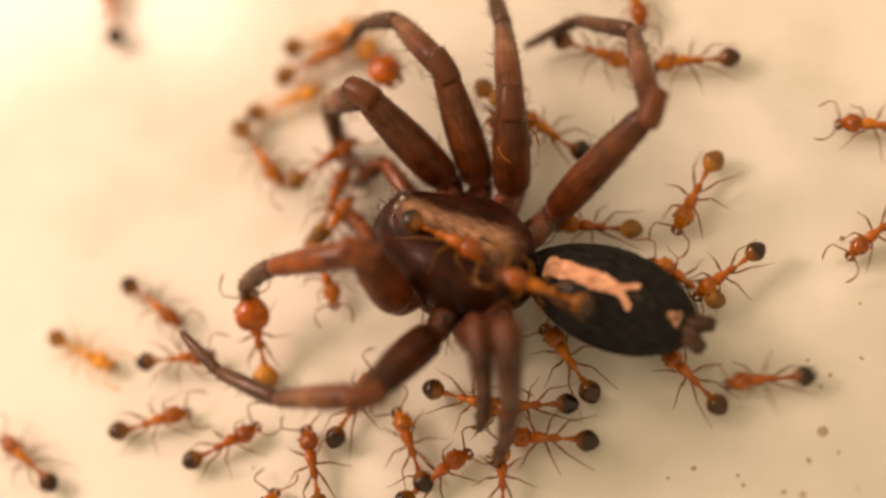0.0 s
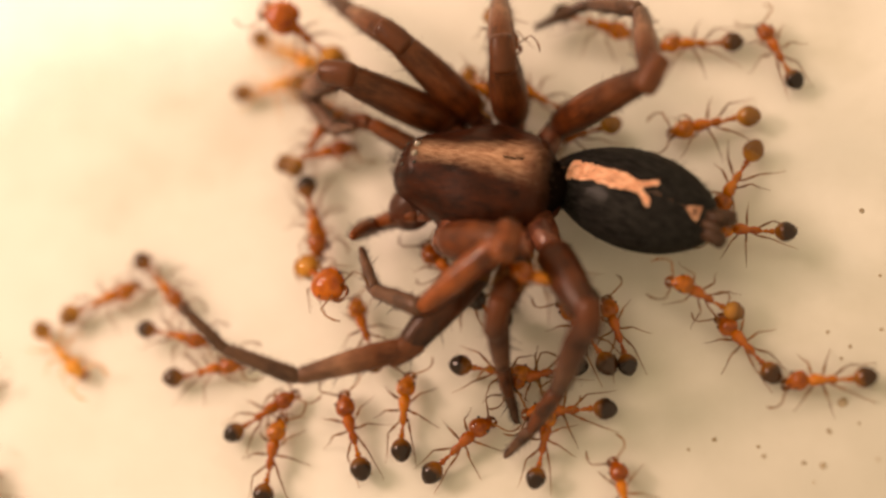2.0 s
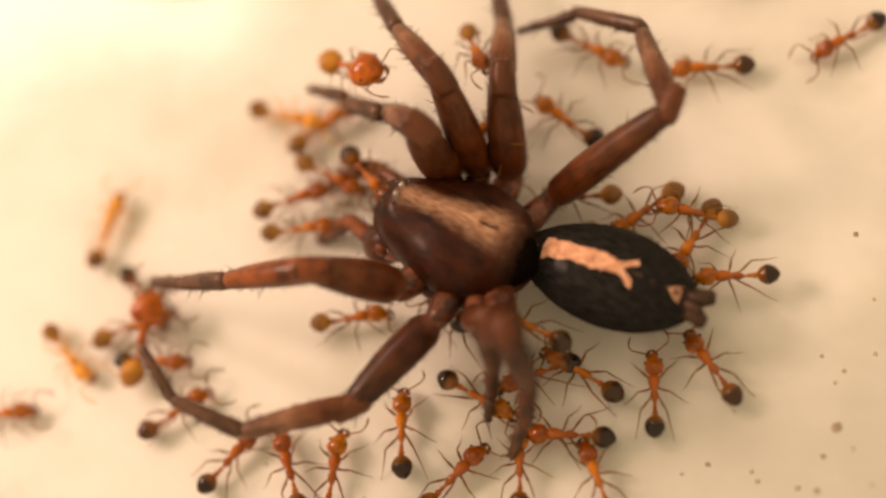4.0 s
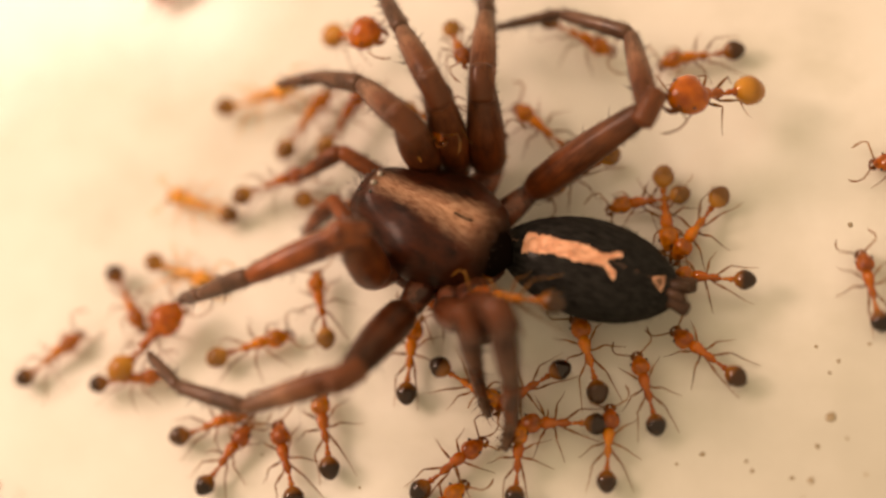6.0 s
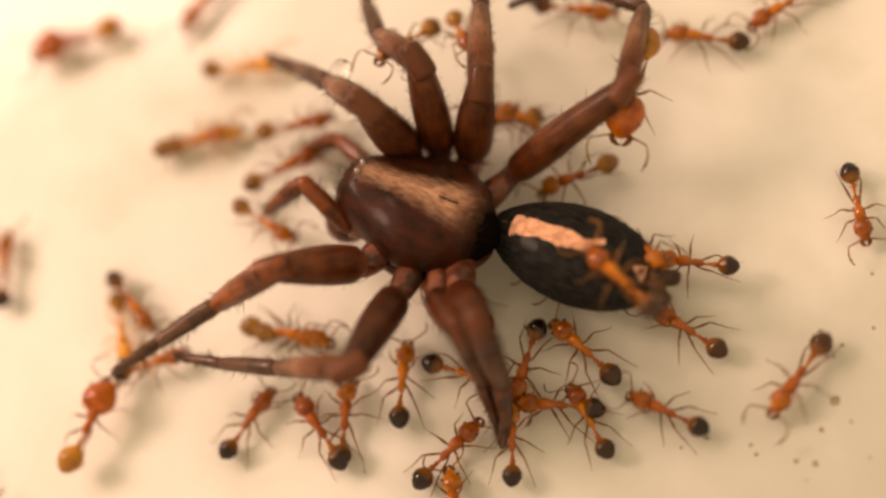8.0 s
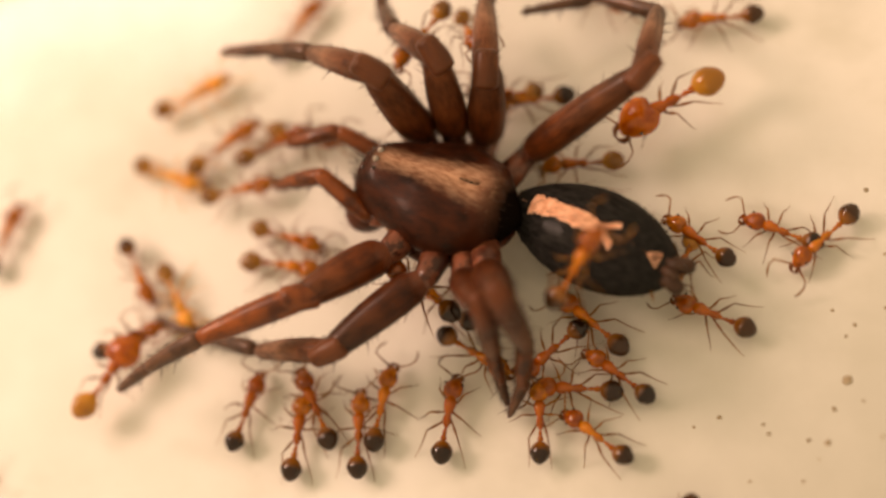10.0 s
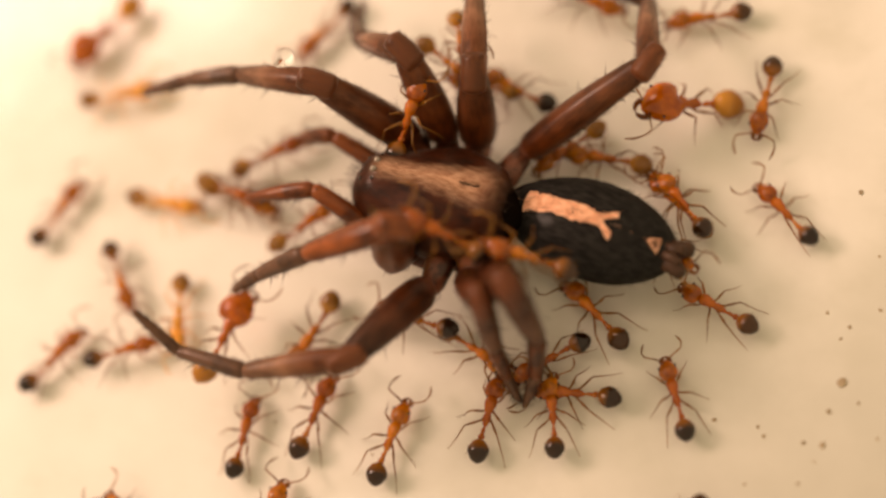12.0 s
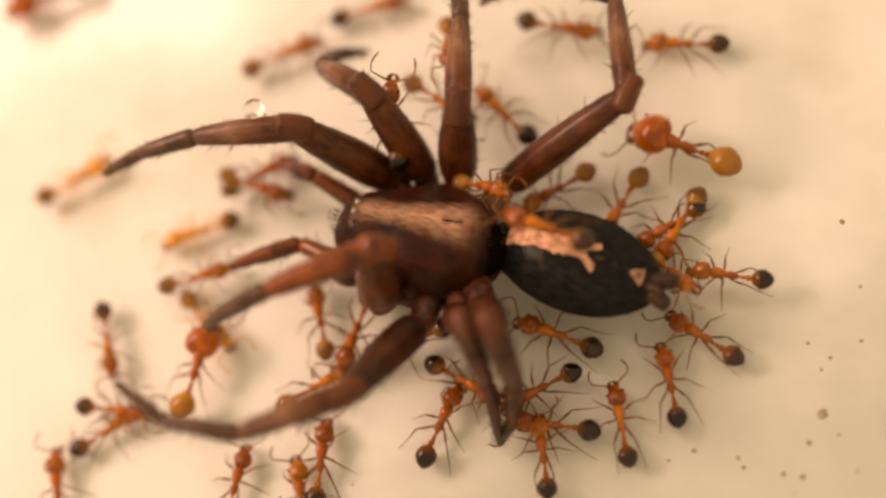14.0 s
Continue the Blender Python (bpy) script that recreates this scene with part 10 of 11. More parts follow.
    walk(ants[17], [(0, mm(7.57, 1.66, 0, 0, 0, -114)), (0.5, mm(7.83, 1.97, 0, 0, 0, -159.7)), (1, mm(6.67, 2.91, 0, 0, 0, -194)), (1.5, mm(7.54, 2.66, 0, 0, 0, -138.8)), (2, mm(7.51, 2.91, 0, 0, 0, -166.4)), (2.5, mm(7.67, 3.16, 0, 0, 0, -96.1)), (3, mm(6.18, 1.68, 0, 0, 0, -125.9)), (5.5, mm(5.58, 0.68, 0, 0, 0, -145.6)), (6, mm(6.42, 0.7, 0, 0, 0, -82.4)), (6.5, mm(6.54, 0.44, 0, 0, 0, -101.7)), (7, mm(6.22, 0.36, 0, 0, 0, -111)), (7.5, mm(3.91, -0.78, 0, 0, 0, -160.6)), (9, mm(3.5, -1.08, 0, 0, 0, -160.6)), (10.25, mm(3.6, 0.2, 0, 0, 0, -204)), (11.5, mm(3.7, 1.48, 0, 0, 0, -247.4)), (12, mm(4.44, 1.24, 0, 0, 0, -188.1)), (12.5, mm(5.19, 1, 0, 0, 0, -128.9)), (14, mm(5.38, 0.71, 0, 0, 0, -116.8))])
    walk(ants[18], [(0, mm(12.75, 0.48, 0, 0, 0, -138.6)), (0.5, mm(13.35, 0.44, 0, 0, 0, -171.3)), (1, mm(12.95, 1.39, 0, 0, 0, -143.2)), (1.5, mm(12.14, 2.99, 0, 0, 0, -208.6)), (2, mm(9.32, 4.99, 0, 0, 0, -241.7)), (2.5, mm(9.91, 7.19, 0, 0, 0, -268.8)), (2.67, mm(9.97, 8.61, 0, 0, 0, -327.5)), (2.83, mm(10.02, 10.03, 0, 0, 0, -386.2)), (3, mm(10.08, 11.46, 0, 0, 0, -444.9)), (4.25, mm(12.11, 3.94, 0, 0, 0, -513.4)), (5.5, mm(14.14, -3.57, 0, 0, 0, -581.9)), (6, mm(12.22, -1.82, 0, 0, 0, -616.5)), (6.5, mm(12.1, 0.88, 0, 0, 0, -613.5)), (6.75, mm(10.41, 0.13, 0, 0, 0, -573)), (7, mm(8.72, -0.62, 0, 0, 0, -532.4)), (7.25, mm(9.24, 0.02, 0, 0, 0, -581)), (7.5, mm(9.76, 0.67, 0, 0, 0, -629.6)), (7.67, mm(10.41, 0.59, 0, 0, 0, -685.9)), (7.83, mm(11.06, 0.5, 0, 0, 0, -742.2)), (8, mm(11.71, 0.42, 0, 0, 0, -798.5)), (8.5, mm(9.84, -1.26, 0, 0, 0, -750.5)), (8.67, mm(9.56, -0.83, 0, 0, 0, -691.6)), (8.83, mm(9.28, -0.39, 0, 0, 0, -632.6)), (9, mm(9, 0.04, 0, 0, 0, -573.6)), (11.5, mm(9.98, -3.19, 0, 0, 0, -558.2)), (12, mm(9.59, -0.51, 0, 0, 0, -588)), (12.5, mm(7.79, 1.55, 0, 0, 0, -571.7)), (13, mm(6.66, -0.08, 0, 0, 0, -505.6)), (14, mm(6.83, 0.09, 0, 0, 0, -505.6))])
    walk(ants[19], [(0, mm(5.46, 8.19, 0, 0, 0, -75.5)), (0.25, mm(6.98, 7.5, 0, 0, 0, -152.6)), (0.5, mm(8.49, 6.82, 0, 0, 0, -229.6)), (0.75, mm(9.36, 5.99, 0, 0, 0, -188.4)), (1, mm(10.22, 5.17, 0, 0, 0, -147.2)), (1.5, mm(9.16, 1.2, 0, 0, 0, -98.6)), (2, mm(8.15, 1.18, 0, 0, 0, -118.5)), (2.5, mm(8.45, 1.56, 0, 0, 0, -150.4)), (3, mm(7.7, 1.02, 0, 0, 0, -137.1)), (5.5, mm(7, -0.15, 0, 0, 0, -114)), (6, mm(7.45, 0.22, 0, 0, 0, -123)), (7, mm(6.99, 0.1, 0, 0, 0, -137.1)), (7.4, mm(4.57, -1.25, 0, 0, 0, -158.2)), (9, mm(4.15, -1.6, 0, 0, 0, -158.2)), (12, mm(6.56, -0.23, 0, 0, 0, -226.2)), (13, mm(6.83, -0.07, 0, 0, 0, -172.8)), (14, mm(7.1, 0.09, 0, 0, 0, -119.3))])
    walk(ants[20], [(0, mm(-3.82, 2.42, 0.4, 0, 0, 35.6)), (0.5, mm(-3.72, 2.7, 0.4, 0, 0, 23.9)), (1, mm(-3.99, 2.76, 0.4, 0, 0, 37.1)), (1.5, mm(-4.1, 2.26, 0.4, 0, 0, 43.7)), (2, mm(-4.68, 2.27, 0.4, 0, 0, 59.4)), (2.5, mm(-4.91, 3.22, 0.4, 0, 0, 91.4)), (2.75, mm(-4.44, 2.54, 0.4, 0, 0, 27)), (3, mm(-3.97, 1.85, 0.4, 0, 0, -37.5)), (5.5, mm(-3.83, 2.93, 0.4, 0, 0, 39.2)), (6, mm(-3.48, 3.37, 0.4, 0, 0, 60.8)), (6.5, mm(-4.67, 2.84, 0.4, 0, 0, 12.2)), (7, mm(-5.12, 1.74, 0.4, 0, 0, 57.4)), (7.5, mm(-6.93, 2.34, 0.4, 0, 0, 31.7)), (8, mm(-5.17, 2.83, 0.4, 0, 0, 12.4)), (8.5, mm(-5.27, 2.64, 0.4, 0, 0, -13)), (9, mm(-4.22, 2.65, 0.4, 0, 0, 3.5)), (11.5, mm(-7.09, 0.27, 0.4, 0, 0, -35.2)), (12, mm(-7.15, 0.2, 0.4, 0, 0, -19.6)), (12.5, mm(-5.4, 0.3, 0.4, 0, 0, -22.1)), (14, mm(-5.91, 1.28, 0.4, 0, 0, -18.4))])
    walk(ants[21], [(0, mm(-5.38, 4.64, 0, 0, 0, 20.8)), (0.5, mm(-6.09, 3.63, 0, 0, 0, 33.9)), (1, mm(-8.99, 3.99, 0, 0, 0, 43.8)), (1.5, mm(-6.9, 6.41, 0, 0, 0, 11.5)), (2, mm(-6.4, 4.36, 0, 0, 0, 11.9)), (2.5, mm(-7.69, 3.72, 0, 0, 0, 29)), (3, mm(-11.59, -0.05, 0, 0, 0, 46.1)), (5.5, mm(-8.71, 0.91, 0, 0, 0, 122.1)), (6, mm(-7.83, 0.86, 0, 0, 0, 161.6)), (6.17, mm(-7.76, 0.83, 0, 0, 0, 218.1)), (6.33, mm(-7.68, 0.79, 0, 0, 0, 274.6)), (6.5, mm(-7.61, 0.75, 0, 0, 0, 331.1)), (6.67, mm(-8.34, 0.57, 0, 0, 0, 390.5)), (6.83, mm(-9.08, 0.39, 0, 0, 0, 450)), (7, mm(-9.81, 0.21, 0, 0, 0, 509.4)), (7.25, mm(-9.89, 0.25, 0, 0, 0, 436.7)), (7.5, mm(-9.96, 0.29, 0, 0, 0, 364.1)), (8, mm(-8.25, 2.58, 0, 0, 0, 373)), (8.5, mm(-10.76, 1.93, 0, 0, 0, 411.4)), (9, mm(-7.99, 0.94, 0, 0, 0, 334.1)), (11.5, mm(-12.59, 0.75, 0, 0, 0, 353.9)), (12, mm(-9.51, 0, 0, 0, 0, 349.9)), (12.5, mm(-9.99, 0.98, 0, 0, 0, 390.4)), (12.75, mm(-8.34, 0.92, 0, 0, 0, 443.5)), (13, mm(-6.7, 0.87, 0, 0, 0, 496.7)), (13.5, mm(-6.4, 0.94, 0, 0, 0, 468.8)), (13.75, mm(-6.98, 0.45, 0, 0, 0, 514.8)), (14, mm(-7.55, -0.04, 0, 0, 0, 560.8))])
    walk(ants[22], [(0, mm(-6, 3.05, 0, 0, 0, -52)), (0.5, mm(-6.68, 0.27, 0, 0, 0, 11.4)), (1, mm(-6.86, 3.81, 0, 0, 0, 74.9)), (1.5, mm(-12.94, -2.01, 0, 0, 0, 63.8)), (2, mm(-11.21, -2.73, 0, 0, 0, 22.5)), (2.25, mm(-12.4, -4.2, 0, 0, 0, -25.7)), (2.5, mm(-13.59, -5.66, 0, 0, 0, -73.9)), (3, mm(-13.19, -2.8, 0, 0, 0, -3.7)), (5.5, mm(-5.48, -2.85, 0, 0, 0, 26.7)), (6, mm(-5.9, -3.66, 0, 0, 0, 16.8)), (6.5, mm(-5.51, -3.7, 0, 0, 0, 29.3)), (7, mm(-5.65, -2.99, 0, 0, 0, 45.6)), (7.5, mm(-6.2, -2.93, 0, 0, 0, -10.4)), (8, mm(-4.99, -3.63, 0, 0, 0, -12.3)), (8.5, mm(-6.48, -4.4, 0, 0, 0, 30.2)), (9, mm(-6.01, -1.45, 0, 0, 0, 34.5)), (10.25, mm(-5.54, -2.31, 0, 0, 0, -23.6)), (11.5, mm(-5.08, -3.17, 0, 0, 0, -81.6)), (12, mm(-4.13, -4.09, 0, 0, 0, -117.9)), (12.5, mm(-3.41, -2.99, 0, 0, 0, -52.3)), (12.75, mm(-3.57, -4.08, 0, 0, 0, -12.1)), (13, mm(-3.73, -5.17, 0, 0, 0, 28.1)), (14, mm(-3.43, -4.96, 0, 0, 0, 29.5))])
    walk(ants[23], [(0, mm(-5.17, -3.04, 0.5, 0, -28.8, 99.8)), (0.5, mm(-6.06, -1.91, 0.5, 0, -29.8, 64.2)), (1, mm(-7.46, -1.02, 0.5, 0, -32.3, 20.2)), (1.5, mm(-7.77, -0.88, 0.5, 0, -32.3, 6.3)), (2, mm(-3.64, -2.36, 1.1, 0, -38.1, -38.9)), (2.5, mm(-4.68, -3.28, 0.7, 0, -38.3, 7.8)), (2.75, mm(-5.58, -3.17, 0.6, 0, -33.5, 51.3)), (3, mm(-6.48, -3.07, 0.5, 0, -28.6, 94.8)), (5.5, mm(-11.25, -3.49, 0.5, 0, 0, 46.6)), (6, mm(-8.95, -3.7, 0.5, 0, 0, 50)), (6.5, mm(-8.06, -4.92, 0.5, 0, 0, 62.9)), (7, mm(-8.8, -5.33, 0.5, 0, 0, 88.2)), (7.5, mm(-9.43, -6.31, 0.5, 0, 0, 81.5)), (8, mm(-10.57, -6.78, 0.5, 0, 0, 69.4)), (8.5, mm(-11.21, -7.66, 0.5, 0, 0, 53.8)), (9, mm(-11.2, -7.47, 0.5, 0, 0, 56.6)), (11.5, mm(-7.51, -3.77, 0.8, 0, 0, 58.8)), (12, mm(-6.69, -4.59, 0.8, 0, 0, 66.5)), (12.5, mm(-7.13, -4.98, 0.5, 0, 0, 70.7)), (13, mm(-7.07, -5.44, 0.5, 0, 0, 74.2)), (13.5, mm(-7.58, -5.18, 0.5, 0, 0, 69.8)), (14, mm(-7.05, -4.67, 0.5, 0, 0, 77.3))])
    walk(ants[24], [(0, mm(-2.07, 5.51, 0.7, 0, -33.1, -53.1)), (0.5, mm(-2.75, 6.14, 1, 0, -36.4, -40.7)), (1, mm(-2.97, 6.18, 1.9, 0, -36.5, -58.5)), (1.17, mm(-3.01, 5.81, 1.9, 0, -36, 1)), (1.33, mm(-3.06, 5.43, 1.9, 0, -35.5, 60.5)), (1.5, mm(-3.1, 5.06, 1.9, 0, -35, 120)), (2, mm(-4.93, 5.31, 1.9, 0, -33.1, 147.5)), (2.25, mm(-5.38, 5.4, 1.5, 0, -34.1, 96)), (2.5, mm(-5.84, 5.48, 1.1, 0, -35.1, 44.6)), (3, mm(-2.6, 4.65, 2.5, 0, -30.4, -26.4)), (5.5, mm(-2.88, 4.46, 2.1, 0, -30, -30.8)), (6, mm(-2.74, 5.54, 1.9, 0, -37.4, -23.5)), (6.5, mm(-3.63, 5.37, 1.9, 0, -36.1, -37.8)), (6.67, mm(-5.06, 5.43, 1.43, 0, -24, 17.3)), (6.83, mm(-6.49, 5.49, 0.97, 0, -12, 72.5)), (7, mm(-7.93, 5.56, 0.5, 0, 0, 127.7)), (7.25, mm(-7.91, 5.4, 0.35, 0, 0, 175)), (7.5, mm(-7.89, 5.25, 0.2, 0, 0, 222.3)), (8, mm(-12.85, 6.14, 0.2, 0, 0, 197)), (8.5, mm(-15.91, 6.97, 0.2, 0, 0, 204)), (9, mm(-18.16, 6.94, 0.2, 0, 0, 177.9)), (11.5, mm(-13.93, 9.13, 0.2, 0, 0, 242.8)), (12, mm(-12.1, 5.9, 0.2, 0, 0, 227.1)), (12.5, mm(-15.7, 7.41, 0.2, 0, 0, 212.3)), (13, mm(-15.7, 6.19, 0.2, 0, 0, 207.1)), (13.5, mm(-13.17, 6.04, 0.2, 0, 0, 213.1)), (14, mm(-13.76, 8.08, 0.2, 0, 0, 200))])
    walk(ants[25], [(0, mm(9.56, 13.1, 0.2, 0, 0, -128)), (3, mm(9.06, 13.16, 0.2, 0, 0, -128)), (5.5, mm(6.95, 3.09, 1.5, 0, -38.3, -134.9)), (6, mm(7.66, 3.41, 1.7, 0, -35.4, -154.5)), (6.5, mm(7.53, 3.5, 1.7, 0, -37.1, -152.9)), (7, mm(5.81, 4.21, 2.5, 0, -36.7, -129.5)), (7.5, mm(4.35, 4.36, 2.1, 0, 0, -130.4)), (8, mm(5.58, 3.13, 2.5, 0, 0, -102.1)), (8.5, mm(6.3, 2.48, 1.1, 0, 0, -136.5)), (9, mm(5.68, 2.47, 1.1, 0, 0, -142.9)), (11.5, mm(7.06, 2.86, 0.5, 0, 0, -157.7)), (12, mm(6.62, 2.69, 0.5, 0, -32.3, -164.2)), (12.25, mm(8.08, 3.48, 0.35, 0, -16.1, -238.3)), (12.5, mm(9.55, 4.27, 0.2, 0, 0, -312.4)), (12.75, mm(9.82, 2.91, 0.2, 0, 0, -235.8)), (13, mm(10.09, 1.55, 0.2, 0, 0, -159.1)), (13.5, mm(8.31, 3.48, 0.2, 0, 0, -235.7)), (14, mm(7.29, 2.26, 0.5, 0, 0, -200.4))])
    walk(ants[26], [(0, mm(1.85, 3.79, 1.1, 0, 0, -53.3)), (1, mm(1.04, 3.04, 1.1, 0, -30.1, -57)), (1.5, mm(1.2, 3.25, 1.1, 0, -26, -46.3)), (2, mm(0.35, 3.82, 1.1, 0, 0, -25.7)), (2.5, mm(0.13, 3.48, 1.1, 0, 0, -27.4)), (3, mm(1.17, 3.04, 1.1, 0, -29.3, -14.7)), (5.5, mm(0.07, 3.08, 1.1, 0, -32.5, -19.2)), (6.5, mm(-1.33, 3.42, 1.1, 0, -29.4, -52.5)), (7, mm(-2.08, 4.42, 1.1, 0, -31.3, -68.7)), (7.5, mm(-1.17, 4.79, 2.1, 0, -28.7, -89.8)), (8, mm(-1.33, 4.57, 2.3, 0, -30.3, -132.4)), (8.5, mm(-1.74, 4.15, 2.3, 0, 0, -167.6)), (9, mm(-1.53, 4.24, 2.3, 0, 0, -166.8)), (10.25, mm(-1.03, 4.43, 2.1, 0, 0, -112.5)), (11.5, mm(-0.54, 4.63, 1.9, 0, 0, -58.2)), (12, mm(-0.32, 3.83, 1.5, 0, 0, -39.7)), (12.5, mm(0.11, 4.07, 1.3, 0, 0, -48.4)), (13, mm(-0.18, 3.91, 1.1, 0, 0, -43.6)), (14, mm(-0.13, 3.72, 1.1, 0, 0, -34.1))])
    walk(ants[27], [(0, mm(2.12, 3.12, 1.9, 0, -27.3, -67.2)), (1.5, mm(1.58, 4.79, 1.9, 0, -29.7, -55.8)), (3, mm(1.08, 5.23, 1.9, 0, -28.1, -60.7)), (5.5, mm(0.45, 5.1, 1.9, 0, -30.4, -63.6)), (7.5, mm(0.37, 4.99, 1.9, 0, -33, -59.7)), (9, mm(0.42, 4.83, 1.9, 0, -34, -61.9)), (11.5, mm(0.03, 3.92, 1.9, 0, -27.9, -60)), (12.5, mm(0.32, 4.85, 1.9, 0, -27.7, -73.8)), (14, mm(0.28, 5, 1.9, 0, -28, -76.3))])
    walk(ants[28], [(0, mm(0.89, -0.88, 3.4, 0, 0, -25.3)), (0.5, mm(-2.41, 0.02, 1.5, 0, -26.6, -2.3)), (1, mm(-4.06, -0.24, 0.7, 0, -30.7, 2.5)), (1.5, mm(-3.55, -0.3, 0.5, 0, -32.3, -68.7)), (2, mm(-4.49, -0.03, 0.3, 0, 0, -73.6)), (3, mm(-4.2, 2.02, 0.3, 0, 0, -38.1)), (5.5, mm(0.3, 0.4, 3.4, 0, -31.8, -73.8)), (6, mm(0.2, 2.5, 2.5, 0, -33.1, -78.3)), (6.25, mm(-0.55, 1.5, 2.95, 0, -16.6, -1.4)), (6.5, mm(-1.3, 0.51, 3.4, 0, 0, 75.5)), (6.75, mm(-0.54, 0.59, 3.25, 0, -14.6, 23.9)), (7, mm(0.22, 0.66, 3.1, 0, -29.2, -27.7)), (7.5, mm(-0.66, 2.2, 0.4, 0, 0, 4.4)), (9, mm(-0.9, 1.8, 0.4, 0, 0, 9.1)), (11.5, mm(-1.68, 1.46, 2.9, 0, -25.9, 68.4)), (12, mm(-0.94, 1.57, 2.9, 0, -27.6, 64.8)), (12.5, mm(-0.78, 1.9, 2.7, 0, -25.3, 112.9)), (13, mm(-0.87, 1.68, 2.7, 0, -28.1, 113.1)), (14, mm(-0.95, 2.43, 2.7, 0, -28.2, 94.6))])
    walk(ants[29], [(0, mm(3.74, -2.41, 3.4, 0, -25.2, 166.6)), (1.5, mm(3.57, -2.84, 3.4, 0, -25, 166.5)), (3, mm(2.84, -2.93, 1.3, 0, 0, 157.7)), (5.5, mm(2.73, -3.22, 2.5, 0, 0, 157.3)), (6.5, mm(2.84, -2.67, 3.1, 0, 0, 196.9)), (7.5, mm(2.44, -3.15, 2.9, 0, 0, 156.4)), (8, mm(5.63, -3.06, 3.4, 0, 0, 138.2)), (8.25, mm(5.37, -2.71, 3.6, 0, -14.5, 74)), (8.5, mm(5.12, -2.36, 3.8, 0, -28.9, 9.8)), (9, mm(4.32, -2.64, 3.8, 0, -31.7, 14.2)), (10.25, mm(4.11, -3.27, 3.45, 0, -29.2, 62.4)), (11.5, mm(3.89, -3.9, 3.1, 0, -26.7, 110.6)), (12, mm(2.71, -2.97, 3.7, 0, -29.4, 171.5)), (12.5, mm(2.56, -3.15, 3.1, 0, -26.3, 151.4)), (13.5, mm(4.22, -1.66, 3.8, 0, 0, 107.4)), (14, mm(3.94, -1.31, 3.8, 0, 0, 161.9))])
    walk(ants[30], [(0, mm(7.26, -1.29, 0.7, 0, -27.4, 151.3)), (1.5, mm(7.01, -2.99, 0.7, 0, -33.2, 157.5)), (3, mm(7.73, -0.49, 0.7, 0, -30, 160.4)), (5.5, mm(5.94, 1.03, 0, 0, 0, 189.7)), (7, mm(5.92, -1.07, 0.7, 0, -35, 194.9)), (7.5, mm(6.11, -2.45, 2.1, 0, 0, 213.3)), (7.75, mm(6.03, -2.01, 1.8, 0, -16.5, 263.6)), (8, mm(5.95, -1.58, 1.5, 0, -33.1, 313.8)), (8.5, mm(6.25, -2.04, 1.1, 0, -34.4, 272.5)), (9, mm(6.55, -2.5, 0.7, 0, -35.8, 231.1)), (10.5, mm(6.53, -2.25, 0.7, 0, -35.6, 273.2)), (12, mm(6.5, -2.01, 0.7, 0, -35.4, 315.3)), (14, mm(7.09, -1.7, 0.7, 0, -34.7, 312.9))])
    walk(ants[31], [(0, mm(4.8, 0.47, 0.1, 0, 0, 175.2)), (0.5, mm(6.56, -0.14, 0.5, 0, -24.5, 162)), (1, mm(4.51, 0.38, 0.1, 0, 0, 161.8)), (1.5, mm(4.21, 0.6, 0.1, 0, 0, 175.3)), (2, mm(3.58, 2.58, 0.1, 0, 0, 197.8)), (2.5, mm(3.37, 1.32, 1.5, 0, -26, 175.3)), (3, mm(3.94, 1.05, 0.1, 0, 0, 175.1)), (5.5, mm(3.51, 1.81, 0.1, 0, 0, 204.8)), (6.5, mm(4.49, 1.78, 0.1, 0, 0, 217.1)), (7, mm(3.94, 1.57, 0.1, 0, 0, 221)), (8, mm(3.77, 1.23, 0.1, 0, 0, 202.8)), (9, mm(3.55, 1, 0.1, 0, 0, 201.4)), (11.5, mm(3.47, 1.3, 0.1, 0, 0, 155.9)), (12, mm(3.28, 1.62, 0.1, 0, 0, 215.7)), (12.5, mm(3.29, 1.65, 0.1, 0, 0, 231.8)), (13, mm(3.85, 1.44, 0.1, 0, 0, 219.1)), (14, mm(3.53, 1.21, 0.1, 0, 0, 212))])
    walk(ants[32], [(0, mm(5.87, -9.97, 0, 0, 0, 97.9)), (1.5, mm(6.07, -10.02, 0, 0, 0, 92.1)), (2, mm(5.27, -8.33, 0, 0, 0, 106.1)), (2.5, mm(4.72, -7.57, 0, 0, 0, 132.3)), (3, mm(5.28, -6.56, 0, 0, 0, 105.3)), (5.5, mm(3.52, -8.02, 0, 0, 0, 127.3)), (6, mm(5.04, -6.47, 0, 0, 0, 88.3)), (6.5, mm(5.16, -6.77, 0, 0, 0, 114.2)), (7, mm(4.84, -7.56, 0, 0, 0, 132.3)), (7.5, mm(3.72, -7.11, 0, 0, 0, 137.2)), (8, mm(4.4, -6.14, 0, 0, 0, 119.7)), (8.5, mm(3.69, -5.64, 0, 0, 0, 160.7)), (9, mm(3.86, -5.44, 0, 0, 0, 149.3)), (11.5, mm(6.97, -10.29, 0, 0, 0, 143.3)), (12.5, mm(9.74, -9.05, 0, 0, 0, 166)), (12.75, mm(8.86, -8.23, 0, 0, 0, 95)), (13, mm(7.98, -7.41, 0, 0, 0, 23.9)), (13.5, mm(6.1, -6.68, 0, 0, 0, 103.5)), (14, mm(5.62, -5.87, 0, 0, 0, 102.2))])
